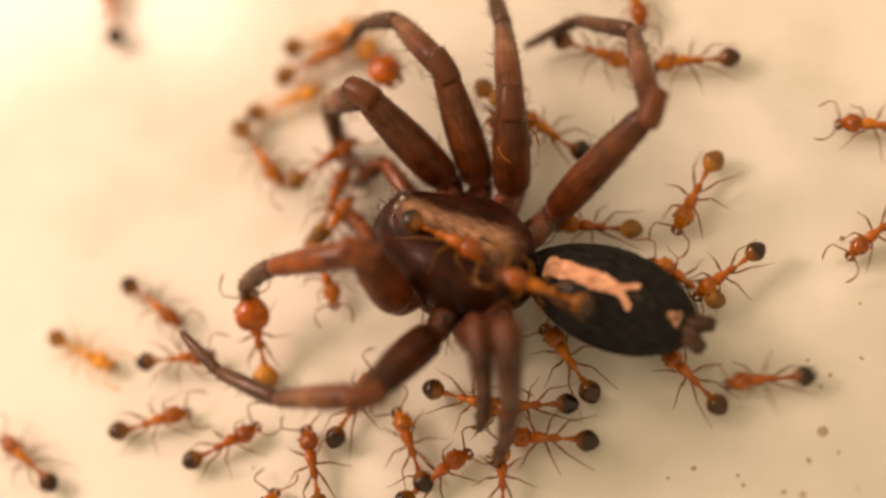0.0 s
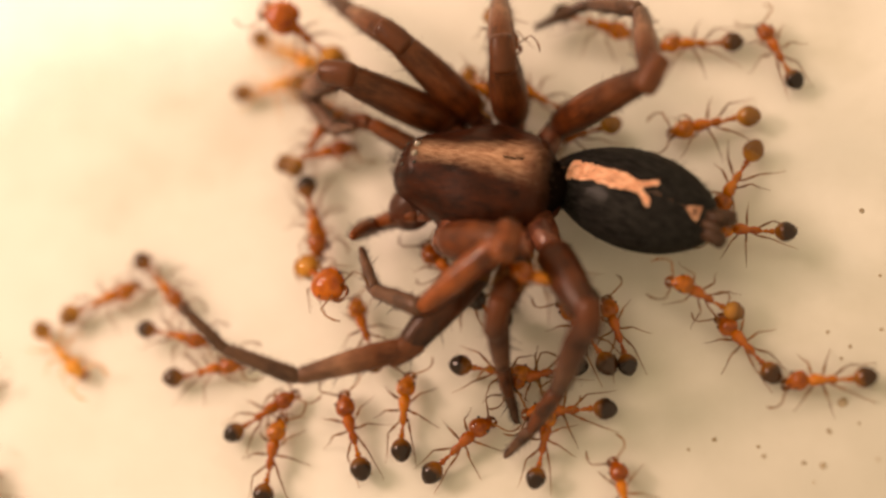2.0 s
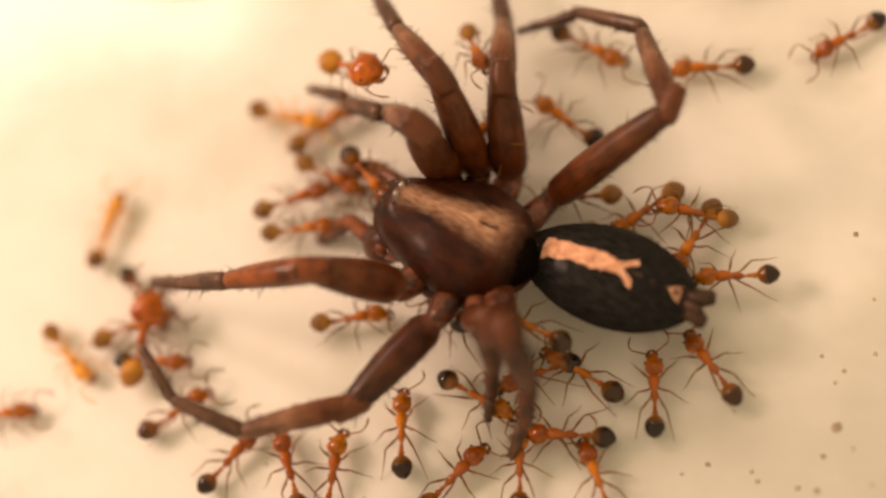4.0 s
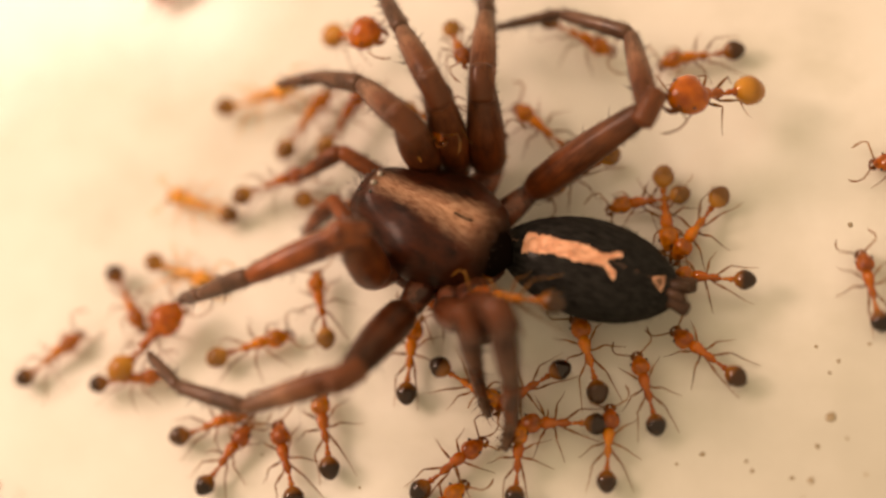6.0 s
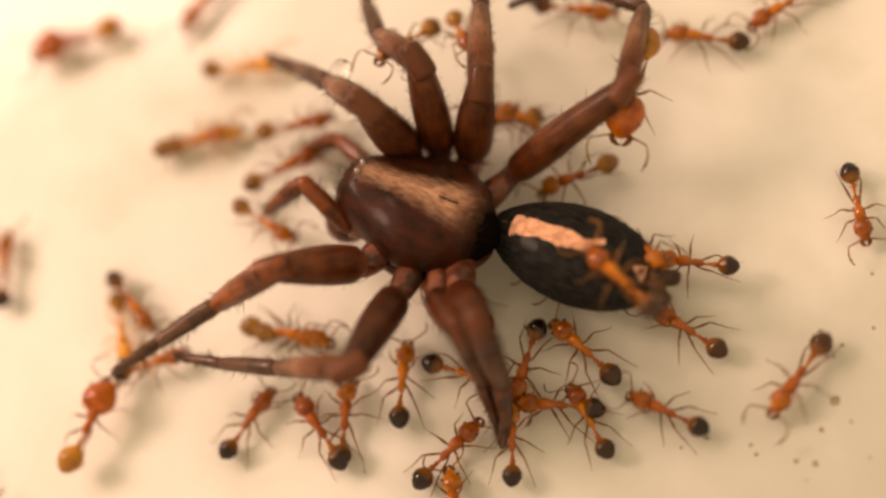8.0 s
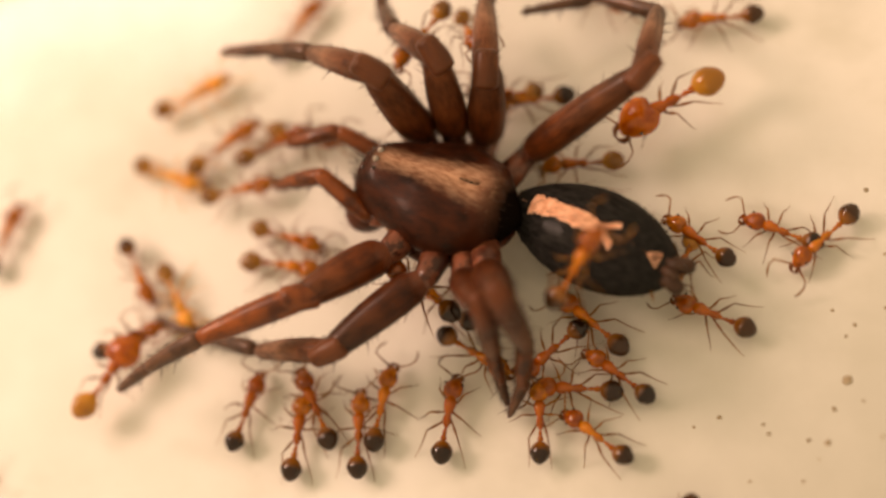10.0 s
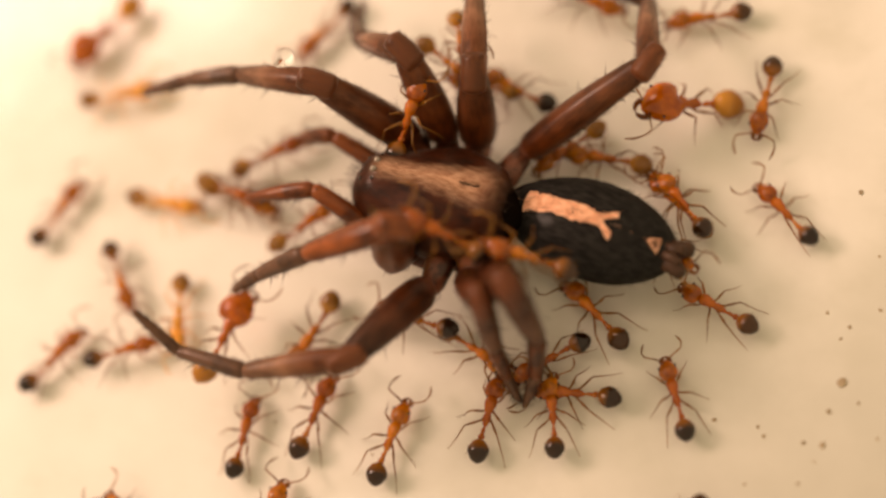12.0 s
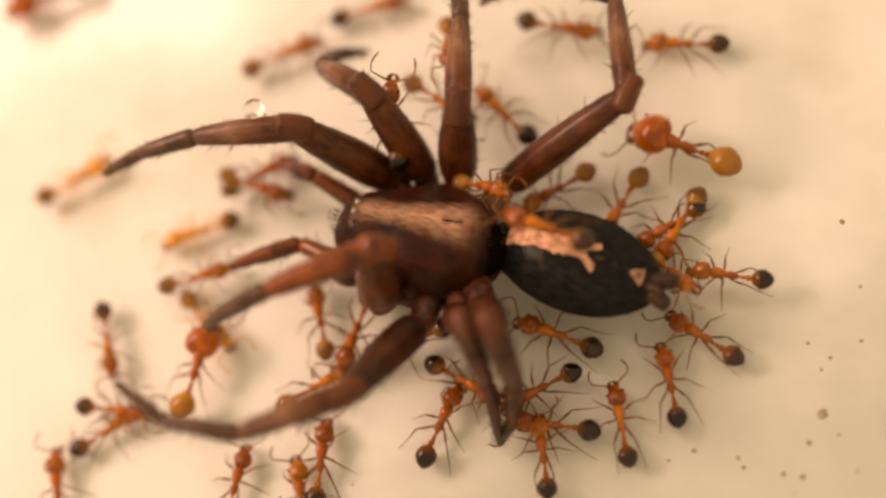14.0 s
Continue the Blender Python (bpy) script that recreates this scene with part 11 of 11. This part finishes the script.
    walk(ants[33], [(0, mm(-12.17, -6.94, 0, 0, 0, 143.9)), (0.5, mm(-14.05, -5.42, 0, 0, 0, 148.9)), (1.5, mm(-15.04, -5.68, 0, 0, 0, 79)), (2.5, mm(-16.02, -5.94, 0, 0, 0, 9)), (3, mm(-13.96, -5.27, 0, 0, 0, 8.5)), (5.5, mm(-13.88, -6.24, 0, 0, 0, 11.5)), (6, mm(-12.29, -4.15, 0, 0, 0, 40.6)), (6.5, mm(-11.96, -6.81, 0, 0, 0, -5.1)), (7, mm(-12.4, -3.78, 0, 0, 0, 7.7)), (7.17, mm(-13.08, -1.48, 0, 0, 0, 67.5)), (7.33, mm(-13.77, 0.82, 0, 0, 0, 127.4)), (7.5, mm(-14.46, 3.13, 0, 0, 0, 187.2)), (7.75, mm(-14.39, 0.69, 0, 0, 0, 141.4)), (8, mm(-14.33, -1.75, 0, 0, 0, 95.6)), (8.5, mm(-15.92, -1.22, 0, 0, 0, 70.7)), (11.5, mm(-13.65, -1.46, 0, 0, 0, 74.4)), (12, mm(-13.03, -0.4, 0, 0, 0, 58.2)), (12.25, mm(-11.1, -2.25, 0, 0, 0, -2.2)), (12.5, mm(-9.17, -4.11, 0, 0, 0, -62.7)), (13, mm(-8.93, -4.76, 0, 0, 0, -50.4)), (13.5, mm(-9.93, -5.38, 0, 0, 0, -6.4)), (14, mm(-9.88, -6.43, 0, 0, 0, 35.7))])
    walk(ants[34], [(0, mm(-13.36, -9.02, 0, 0, 0, 135.7)), (4.25, mm(-14.24, -9.32, 0, 0, 0, 89.5)), (8.5, mm(-15.12, -9.62, 0, 0, 0, 43.3)), (11.5, mm(-16.03, -6.65, 0, 0, 0, 21.4)), (12, mm(-12.49, -5.17, 0, 0, 0, 48.4)), (12.5, mm(-11.97, -7.91, 0, 0, 0, 98.9)), (13, mm(-11.07, -9.68, 0, 0, 0, 106.1)), (13.5, mm(-11.08, -8.18, 0, 0, 0, 105.7)), (14, mm(-11.11, -8.33, 0, 0, 0, 102))])
    walk(ants[35], [(0, mm(-11.08, -3.42, 0, 0, 0, -23.4)), (3, mm(-12.55, -4.36, 0, 0, 0, -44.5)), (5.5, mm(-9.28, -1.58, 0, 0, 0, -30.8)), (6, mm(-8.4, -1.27, 0, 0, 0, -17.3)), (6.5, mm(-8.02, -1.22, 0, 0, 0, -45.2)), (7, mm(-9.95, -2.18, 0, 0, 0, -40.4)), (7.5, mm(-9.92, -2.46, 0, 0, 0, -51.3)), (8.5, mm(-10.35, -4.37, 0, 0, 0, -82)), (9, mm(-9.72, -3.38, 0, 0, 0, -37.5)), (11.5, mm(-8.58, -3.06, 0, 0, 0, -97.5)), (12, mm(-8.52, -3.51, 0, 0, 0, -85)), (12.5, mm(-7.12, -2.58, 0, 0, 0, -30.9)), (13, mm(-7.09, -3.45, 0, 0, 0, -57)), (14, mm(-7.12, -2.88, 0, 0, 0, -43.6))])
    walk(ants[36], [(0, mm(-4.26, 6.74, 0.1, 0, 0, 18.2)), (1.5, mm(-5.2, 4.95, 0.1, 0, 0, 22.1)), (2, mm(-6.02, 5.54, 0.1, 0, 0, -25.6)), (2.5, mm(-6.84, 6.12, 0.1, 0, 0, -73.3)), (3, mm(-4.81, 4.01, 0.1, 0, 0, -50.9)), (5.5, mm(-6.95, 4.15, 0.1, 0, 0, 9.6)), (6, mm(-6.51, 4.32, 0.1, 0, 0, 17.2)), (6.5, mm(-6.71, 3.38, 0.1, 0, 0, 29.2)), (6.75, mm(-7.41, 4.41, 0.1, 0, 0, -13.6)), (7, mm(-8.11, 5.45, 0.1, 0, 0, -56.4)), (7.25, mm(-7.77, 4.85, 0.1, 0, 0, -15.7)), (7.5, mm(-7.44, 4.26, 0.1, 0, 0, 25.1)), (8, mm(-7.21, 4.98, 0.1, 0, 0, 5.9)), (8.5, mm(-7.44, 5.01, 0.1, 0, 0, 2.4)), (9, mm(-7.75, 3.66, 0.1, 0, 0, 29.2)), (11.5, mm(-11.17, 3.34, 0.1, 0, 0, 21.4)), (12, mm(-11.48, 3.58, 0.1, 0, 0, 11)), (12.5, mm(-12.12, 3.41, 0.1, 0, 0, 1.9)), (13, mm(-12.33, 3.17, 0.1, 0, 0, 2.6)), (13.5, mm(-12.55, 3.22, 0.1, 0, 0, 6.3)), (14, mm(-12.07, 1.54, 0.1, 0, 0, 32.5))])
    walk(ants[37], [(0, mm(-3.36, 0.29, 0.3, 0, 0, 62.3)), (1, mm(-4.24, 1.31, 0.3, 0, 0, -0.5)), (1.5, mm(-4.5, 1.46, 0.3, 0, 0, -26.3)), (2, mm(-4.5, 0.15, 0.3, 0, 0, -69.9)), (2.17, mm(-4.18, -0.43, 0.3, 0, 0, -13.6)), (2.33, mm(-3.86, -1.02, 0.3, 0, 0, 42.8)), (2.5, mm(-3.54, -1.6, 0.3, 0, 0, 99.1)), (2.75, mm(-4.19, -0.85, 0.3, 0, 0, 52.7)), (3, mm(-4.84, -0.1, 0.3, 0, 0, 6.4)), (5.5, mm(-3.99, 0.54, 0.3, 0, 0, 10.6)), (6, mm(-3.67, 0.79, 0.3, 0, 0, -8)), (7.5, mm(-5.95, 0.17, 0.3, 0, 0, -23.8)), (8, mm(-5.85, -0.2, 0.3, 0, 0, -30.3)), (8.5, mm(-6.54, -0.26, 0.3, 0, 0, -2.8)), (9, mm(-6.55, -0.25, 0.3, 0, 0, 12.8)), (11.5, mm(-8.17, 0.92, 0.3, 0, 0, 6.3)), (12, mm(-7.24, 0.25, 0.3, 0, 0, -19.4)), (12.5, mm(-7.55, -0.34, 0.3, 0, 0, 3.2)), (13, mm(-7.74, -0.72, 0.3, 0, 0, 4.5)), (13.5, mm(-7.72, -0.99, 0.3, 0, 0, 3.4)), (14, mm(-7.51, -1.68, 0.3, 0, 0, 16.9))])
    walk(ants[38], [(0, mm(-3.53, -0.8, 0.1, 0, 0, -63.7)), (0.5, mm(-3.31, -1.59, 0.1, 0, 0, -28.2)), (0.75, mm(-3.16, -2.42, 0.1, 0, 0, 26.4)), (1, mm(-3.02, -3.25, 0.1, 0, 0, 81.1)), (1.5, mm(-3.36, -2.61, 0.1, 0, 0, 143.8)), (2, mm(-2.54, -3.66, 0.1, 0, 0, 112.9)), (2.17, mm(-2.92, -2.87, 0.1, 0, 0, 168.6)), (2.33, mm(-3.3, -2.07, 0.1, 0, 0, 224.3)), (2.5, mm(-3.67, -1.28, 0.1, 0, 0, 280)), (3, mm(-2.44, -2.45, 0.1, 0, 0, 317.7)), (4.25, mm(-3.18, -2.48, 0.1, 0, 0, 389.1)), (5.5, mm(-3.93, -2.51, 0.1, 0, 0, 460.5)), (6, mm(-3.65, -2.52, 0.1, 0, 0, 465.5)), (6.5, mm(-3.64, -2.22, 0.1, 0, 0, 462.4)), (6.75, mm(-3.88, -2.41, 0.1, 0, 0, 401.5)), (7, mm(-4.11, -2.61, 0.1, 0, 0, 340.7)), (8, mm(-4.63, -3.78, 0.1, 0, 0, 354.5)), (9, mm(-4.88, -1.23, 0.1, 0, 0, 344.3)), (11.5, mm(-6.2, -1.28, 0.1, 0, 0, 344.4)), (12, mm(-4.86, -0.88, 0.1, 0, 0, 397.7)), (13, mm(-5.22, -1.56, 0.1, 0, 0, 365.4)), (13.5, mm(-4.32, -2.26, 0.1, 0, 0, 415.7)), (14, mm(-3.42, -2.96, 0.1, 0, 0, 465.9))])
    walk(ants[39], [(0, mm(-4.51, 5.99, 0.1, 0, 0, 27.8)), (1, mm(-4.67, 4.96, 0.1, 0, 0, -1.4)), (2, mm(-4.65, 3.8, 0.1, 0, 0, -40.9)), (2.5, mm(-4.57, 3.91, 0.1, 0, 0, 0.8)), (3, mm(-4.49, 4.01, 0.1, 0, 0, 42.5)), (5.5, mm(-4.16, 3.06, 0.1, 0, 0, 24.8)), (6.25, mm(-5.38, 3.84, 0.1, 0, 0, 87.4)), (7, mm(-6.59, 4.63, 0.1, 0, 0, 150.1)), (7.5, mm(-7.56, 3.57, 0.1, 0, 0, 81.9)), (8, mm(-8.53, 2.5, 0.1, 0, 0, 13.7)), (9, mm(-6.99, 1.55, 0.1, 0, 0, 7.6)), (10.25, mm(-8.27, 1.73, 0.1, 0, 0, 49.6)), (11.5, mm(-9.54, 1.92, 0.1, 0, 0, 91.6)), (11.75, mm(-8.26, 1.03, 0.1, 0, 0, 35.3)), (12, mm(-6.98, 0.14, 0.1, 0, 0, -21)), (12.25, mm(-7.88, 1.2, 0.1, 0, 0, 28.7)), (12.5, mm(-8.78, 2.25, 0.1, 0, 0, 78.3)), (12.75, mm(-7.95, 2.36, 0.1, 0, 0, 36.7)), (13, mm(-7.12, 2.46, 0.1, 0, 0, -5)), (13.5, mm(-5.47, 6.01, 0.1, 0, 0, 33.7)), (14, mm(-5.6, 5.71, 0.1, 0, 0, 22))])
    walk(ants[40], [(0, mm(-11.6, 8, 0, 0, 0, 103.5)), (0.5, mm(-12.22, 10.66, 0, 0, 0, 98.1)), (4.25, mm(-10.41, 9.11, 0, 0, 0, 166)), (8, mm(-8.6, 7.55, 0, 0, 0, 234)), (8.25, mm(-10.13, 7.29, 0, 0, 0, 168.4)), (8.5, mm(-11.67, 7.03, 0, 0, 0, 102.8)), (9, mm(-8.87, 6, 0, 0, 0, 64.9)), (11.5, mm(-4.91, 5.62, 0, 0, 0, 18.2)), (11.75, mm(-4.79, 5.71, 0, 0, 0, -56.6)), (12, mm(-4.67, 5.79, 0, 0, 0, -131.5)), (12.33, mm(-4.8, 6.03, 0, 0, 0, -188.1)), (12.67, mm(-4.93, 6.27, 0, 0, 0, -244.7)), (13, mm(-5.06, 6.5, 0, 0, 0, -301.3)), (14, mm(-2.89, 7.28, 0, 0, 0, -346.8))])
    walk(ants[41], [(0, mm(12.82, 3.55, 0, 0, 0, 174.4)), (0.5, mm(15.3, 2.79, 0, 0, 0, 171.2)), (2, mm(10.8, -4.76, 0, 0, 0, 183.5)), (2.5, mm(10.79, -4.33, 0, 0, 0, 237.9)), (3, mm(14.49, -5.33, 0, 0, 0, 166.4)), (7.5, mm(11.18, 6.08, 0, 0, 0, 170.9)), (8, mm(9.77, 6.67, 0, 0, 0, 212.7)), (8.25, mm(9.61, 6.28, 0, 0, 0, 163.6)), (8.5, mm(9.45, 5.89, 0, 0, 0, 114.5)), (8.75, mm(10.01, 1.09, 0, 0, 0, 190.9)), (9, mm(10.58, -3.7, 0, 0, 0, 267.3)), (10.25, mm(10.51, -0.1, 0, 0, 0, 206.1)), (11.5, mm(10.43, 3.5, 0, 0, 0, 144.9)), (11.75, mm(9.7, 3.36, 0, 0, 0, 200.8)), (12, mm(8.96, 3.21, 0, 0, 0, 256.7)), (12.25, mm(11.48, 3.64, 0, 0, 0, 206.3)), (12.5, mm(13.99, 4.08, 0, 0, 0, 155.8)), (12.75, mm(12.51, -1.45, 0, 0, 0, 98.1)), (13, mm(11.04, -6.97, 0, 0, 0, 40.3)), (13.5, mm(12.58, -4.81, 0, 0, 0, 10.7)), (14, mm(14.12, -5.59, 0, 0, 0, -13.6))])
    walk(ants[42], [(0, mm(-0.34, -6.27, 0, 0, 0, 112.8)), (1, mm(-0.27, -10.46, 0, 0, 0, 107.5)), (2.5, mm(0.29, -10.21, 0, 0, 0, 133.1)), (5, mm(0.14, -9.06, 0, 0, 0, 74.4)), (7.5, mm(0, -7.91, 0, 0, 0, 15.7)), (7.75, mm(0.34, -8.39, 0, 0, 0, 57.8)), (8, mm(0.69, -8.86, 0, 0, 0, 99.8)), (8.5, mm(1.22, -8.52, 0, 0, 0, 102.5)), (9, mm(0.62, -7.23, 0, 0, 0, 66.6)), (11.5, mm(-8.4, -8.1, 0, 0, 0, 137.2)), (12, mm(-9.25, -10.23, 0, 0, 0, 127.2)), (13, mm(-1.25, -7.69, 0, 0, 0, 133.3)), (13.5, mm(-1.08, -7.91, 0, 0, 0, 148.8)), (14, mm(-3.49, -8.33, 0, 0, 0, 103))])
    walk(ants[43], [(0, mm(-3.39, 1.11, 0.3, 0, 0, 71.8)), (1, mm(-4.13, 1.58, 0.3, 0, 0, 30)), (2, mm(-4.63, 1.92, 0.3, 0, 0, 13.4)), (3, mm(-4.79, 1.21, 0.3, 0, 0, 15.8)), (5.5, mm(-5.54, 1.19, 0.3, 0, 0, 18.8)), (6, mm(-5.62, 1.4, 0.3, 0, 0, 18.8)), (6.5, mm(-5.61, 1.5, 0.3, 0, 0, 22.4)), (7, mm(-5.11, 1.78, 0.3, 0, 0, 68.7)), (7.5, mm(-5.58, 1.5, 0.3, 0, 0, 23.1)), (8, mm(-5.47, 1.44, 0.3, 0, 0, 24.8)), (8.5, mm(-5.62, 1.8, 0.3, 0, 0, 23.5)), (9, mm(-5.84, 1.73, 0.3, 0, 0, 23.9)), (11.5, mm(-6.26, 1.62, 0.3, 0, 0, 21.5)), (12, mm(-6.12, 1.38, 0.3, 0, 0, 23.8)), (12.5, mm(-6.18, 1.31, 0.3, 0, 0, 31.2)), (13, mm(-6.24, 1, 0.3, 0, 0, 28.9)), (14, mm(-5.84, 1.64, 0.3, 0, 0, 24.8))])
    walk(ants[44], [(0, mm(3.17, -4.85, 0.1, 0, 0, -173.5)), (1, mm(2.76, -4.89, 0.1, 0, 0, -163.3)), (1.5, mm(2.8, -5.03, 0.1, 0, 0, -163.3)), (3, mm(2.98, -3.85, 0.1, 0, 0, -164.6)), (5.5, mm(2.63, -4.55, 0.1, 0, 0, -145.5)), (6.5, mm(3.02, -4.74, 0.1, 0, 0, -145.5)), (8, mm(2.51, -4.36, 0.1, 0, 0, -103.5)), (8.5, mm(2.43, -4.62, 0.1, 0, 0, -113.5)), (9, mm(2.61, -4.49, 0.1, 0, 0, -128.5)), (11.5, mm(3.02, -4.95, 0.1, 0, 0, -141)), (12.5, mm(3.12, -4.71, 0.1, 0, 0, -151)), (13, mm(3.29, -4.9, 0.1, 0, 0, -144.3)), (14, mm(3.34, -4.82, 0.1, 0, 0, -148.9))])
    walk(ants[45], [(0, mm(1.88, 2.79, 0.7, 0, 0, 106.5)), (1, mm(1.75, 2.17, 0.7, 0, -30.8, 89.6)), (1.5, mm(1.22, 3.03, 0.7, 0, -31.7, 20.8)), (2, mm(0.7, 3.89, 0.7, 0, -32.7, -47.9)), (2.5, mm(1.31, 3.23, 0.7, 0, -29.2, -95.3)), (3, mm(1.91, 2.57, 0.7, 0, -25.6, -142.7)), (4.25, mm(1.23, 2.84, 0.7, 0, -29, -89.8)), (5.5, mm(0.55, 3.1, 0.7, 0, -32.3, -36.8)), (6.5, mm(1.4, 2.62, 0.7, 0, -31.7, -13.9)), (7, mm(1.38, 2.71, 0.7, 0, -32.2, -87.2)), (7.5, mm(1.36, 2.79, 0.7, 0, -32.7, -160.6)), (9, mm(1.62, 2.63, 0.7, 0, -29.6, -156.3)), (11.5, mm(-0.08, 3.81, 0.7, 0, -31.1, -185.8)), (12.5, mm(1.17, 2.61, 0.7, 0, -31.3, -161.2)), (13.25, mm(1.48, 1.56, 1.4, 0, -32, -93)), (14, mm(1.79, 0.5, 2.1, 0, -32.8, -24.8))])
    walk(ants[46], [(0, mm(-4.32, -8.84, 0, 0, 0, 96.1)), (0.5, mm(-4.28, -8.19, 0, 0, 0, 96.1)), (1, mm(-3.65, -7.22, 0, 0, 0, 76.4)), (1.5, mm(-5.05, -8.31, 0, 0, 0, 95)), (2, mm(-5.11, -7.54, 0, 0, 0, 83)), (2.5, mm(-3.52, -7.31, 0, 0, 0, 82.4)), (3, mm(-3.47, -6.91, 0, 0, 0, 83.1)), (5.5, mm(-2.35, -7.73, 0, 0, 0, 91.6)), (6, mm(-3.2, -6.28, 0, 0, 0, 103.3)), (6.5, mm(-3.39, -5.99, 0, 0, 0, 119.4)), (7, mm(-2.66, -6.73, 0, 0, 0, 101.3)), (7.5, mm(-2.64, -6.05, 0, 0, 0, 86.3)), (8, mm(-2.76, -6.36, 0, 0, 0, 89.4)), (8.5, mm(-2.63, -6.61, 0, 0, 0, 104.2)), (9, mm(-3.28, -6.45, 0, 0, 0, 88.6)), (11.5, mm(-4.9, -9.65, 0, 0, 0, 84)), (14, mm(-4.05, -10.28, 0, 0, 0, 83.9))])
    walk(ants[47], [(0, mm(16.17, -4.2, 0, 0, 0, -171.2)), (7, mm(16.62, 0.48, 0, 0, 0, -133.1)), (7.6, mm(14.81, -0.27, 0, 0, 0, -137.3)), (7.67, mm(13.72, -0.7, 0, 0, 0, -196.5)), (7.73, mm(12.62, -1.13, 0, 0, 0, -255.7)), (7.8, mm(11.53, -1.55, 0, 0, 0, -314.9)), (7.87, mm(11.08, -2.57, 0, 0, 0, -371.2)), (7.93, mm(10.63, -3.6, 0, 0, 0, -427.6)), (8, mm(10.19, -4.62, 0, 0, 0, -484)), (8.4, mm(9.46, -5.42, 0, 0, 0, -495.4)), (8.6, mm(7.71, -9.21, 0, 0, 0, -469.1)), (8.8, mm(6.67, -9.22, 0, 0, 0, -466.7)), (9, mm(6.26, -7.16, 0, 0, 0, -462.1)), (9.4, mm(6.49, -9.97, 0, 0, 0, -462.4)), (14, mm(7.14, -9.8, 0, 0, 0, -462.5))])
    walk(ants[48], [(0, mm(0.25, -1.97, 0.3, 0, 0, 136.9)), (3, mm(-0.08, -1.92, 0.3, 0, 0, 136.8)), (9, mm(-0.79, -2.44, 0.3, 0, 0, 144.3)), (10.6, mm(-0.88, -3.53, 2.9, 0, -31.1, 151.2)), (11.5, mm(0.2, -2.6, 4.5, 0, -27.8, 161)), (12, mm(0.51, -2.53, 4.5, 0, -30.2, 161.3)), (12.25, mm(-0.76, -2.88, 2.5, 0, -30.9, 150.8)), (12.5, mm(-2.23, -3.14, 0.3, 0, 0, 134.3)), (13, mm(-2.62, -3.69, 0.3, 0, 0, 111.5)), (13.5, mm(-2.74, -3.26, 0.3, 0, 0, 112.9)), (13.75, mm(-2.47, -3.22, 0.3, 0, 0, 183.4)), (14, mm(-2.21, -3.18, 0.3, 0, 0, 254))])
    walk(ants[49], [(0, mm(0.96, -2.56, 0.3, 0, 0, 144.5)), (3, mm(0.64, -2.68, 0.3, 0, 0, 144.5)), (9, mm(0.27, -2.96, 0.3, 0, 0, 144.2)), (11.5, mm(-1.24, -4.05, 0.3, 0, 0, 154.7)), (12.5, mm(-0.62, -3.55, 0.3, 0, 0, 172.7)), (13.5, mm(-0.6, -3.53, 0.3, 0, 0, 198.2)), (14, mm(-0.52, -3.5, 0.3, 0, 0, 199.6))])
    walk(drop, [(0, mm(-1.98, 3.82, 2.95)), (0.5, mm(-1.79, 3.93, 2.97)), (1, mm(-2.25, 3.81, 3.02)), (1.5, mm(-2.72, 3.68, 2.94)), (2, mm(-3.4, 3.73, 2.77)), (2.5, mm(-3.91, 3.87, 2.8)), (3, mm(-0.46, 2.54, 3.77)), (5.5, mm(-1, 2.17, 3.89)), (6, mm(-0.82, 2.24, 3.99)), (6.5, mm(-1.1, 2.63, 4.01)), (7, mm(-4.06, 3.94, 4.02)), (7.5, mm(-2.83, 3.48, 3.78)), (8, mm(-2.86, 3.42, 3.66)), (8.5, mm(-2.75, 2.86, 4.1)), (9, mm(-2.29, 2.56, 4.38)), (11.5, mm(-4.43, 2.9, 4.62)), (12, mm(-4.55, 2.92, 4.47)), (12.5, mm(-4.66, 2.71, 4.56)), (13, mm(-4.83, 2.47, 4.4)), (13.5, mm(-4.77, 2.41, 4.77)), (14, mm(-4.64, 2.13, 4.75))])
    for k, ant in enumerate(ants):
        gait(ant, k)


motions()
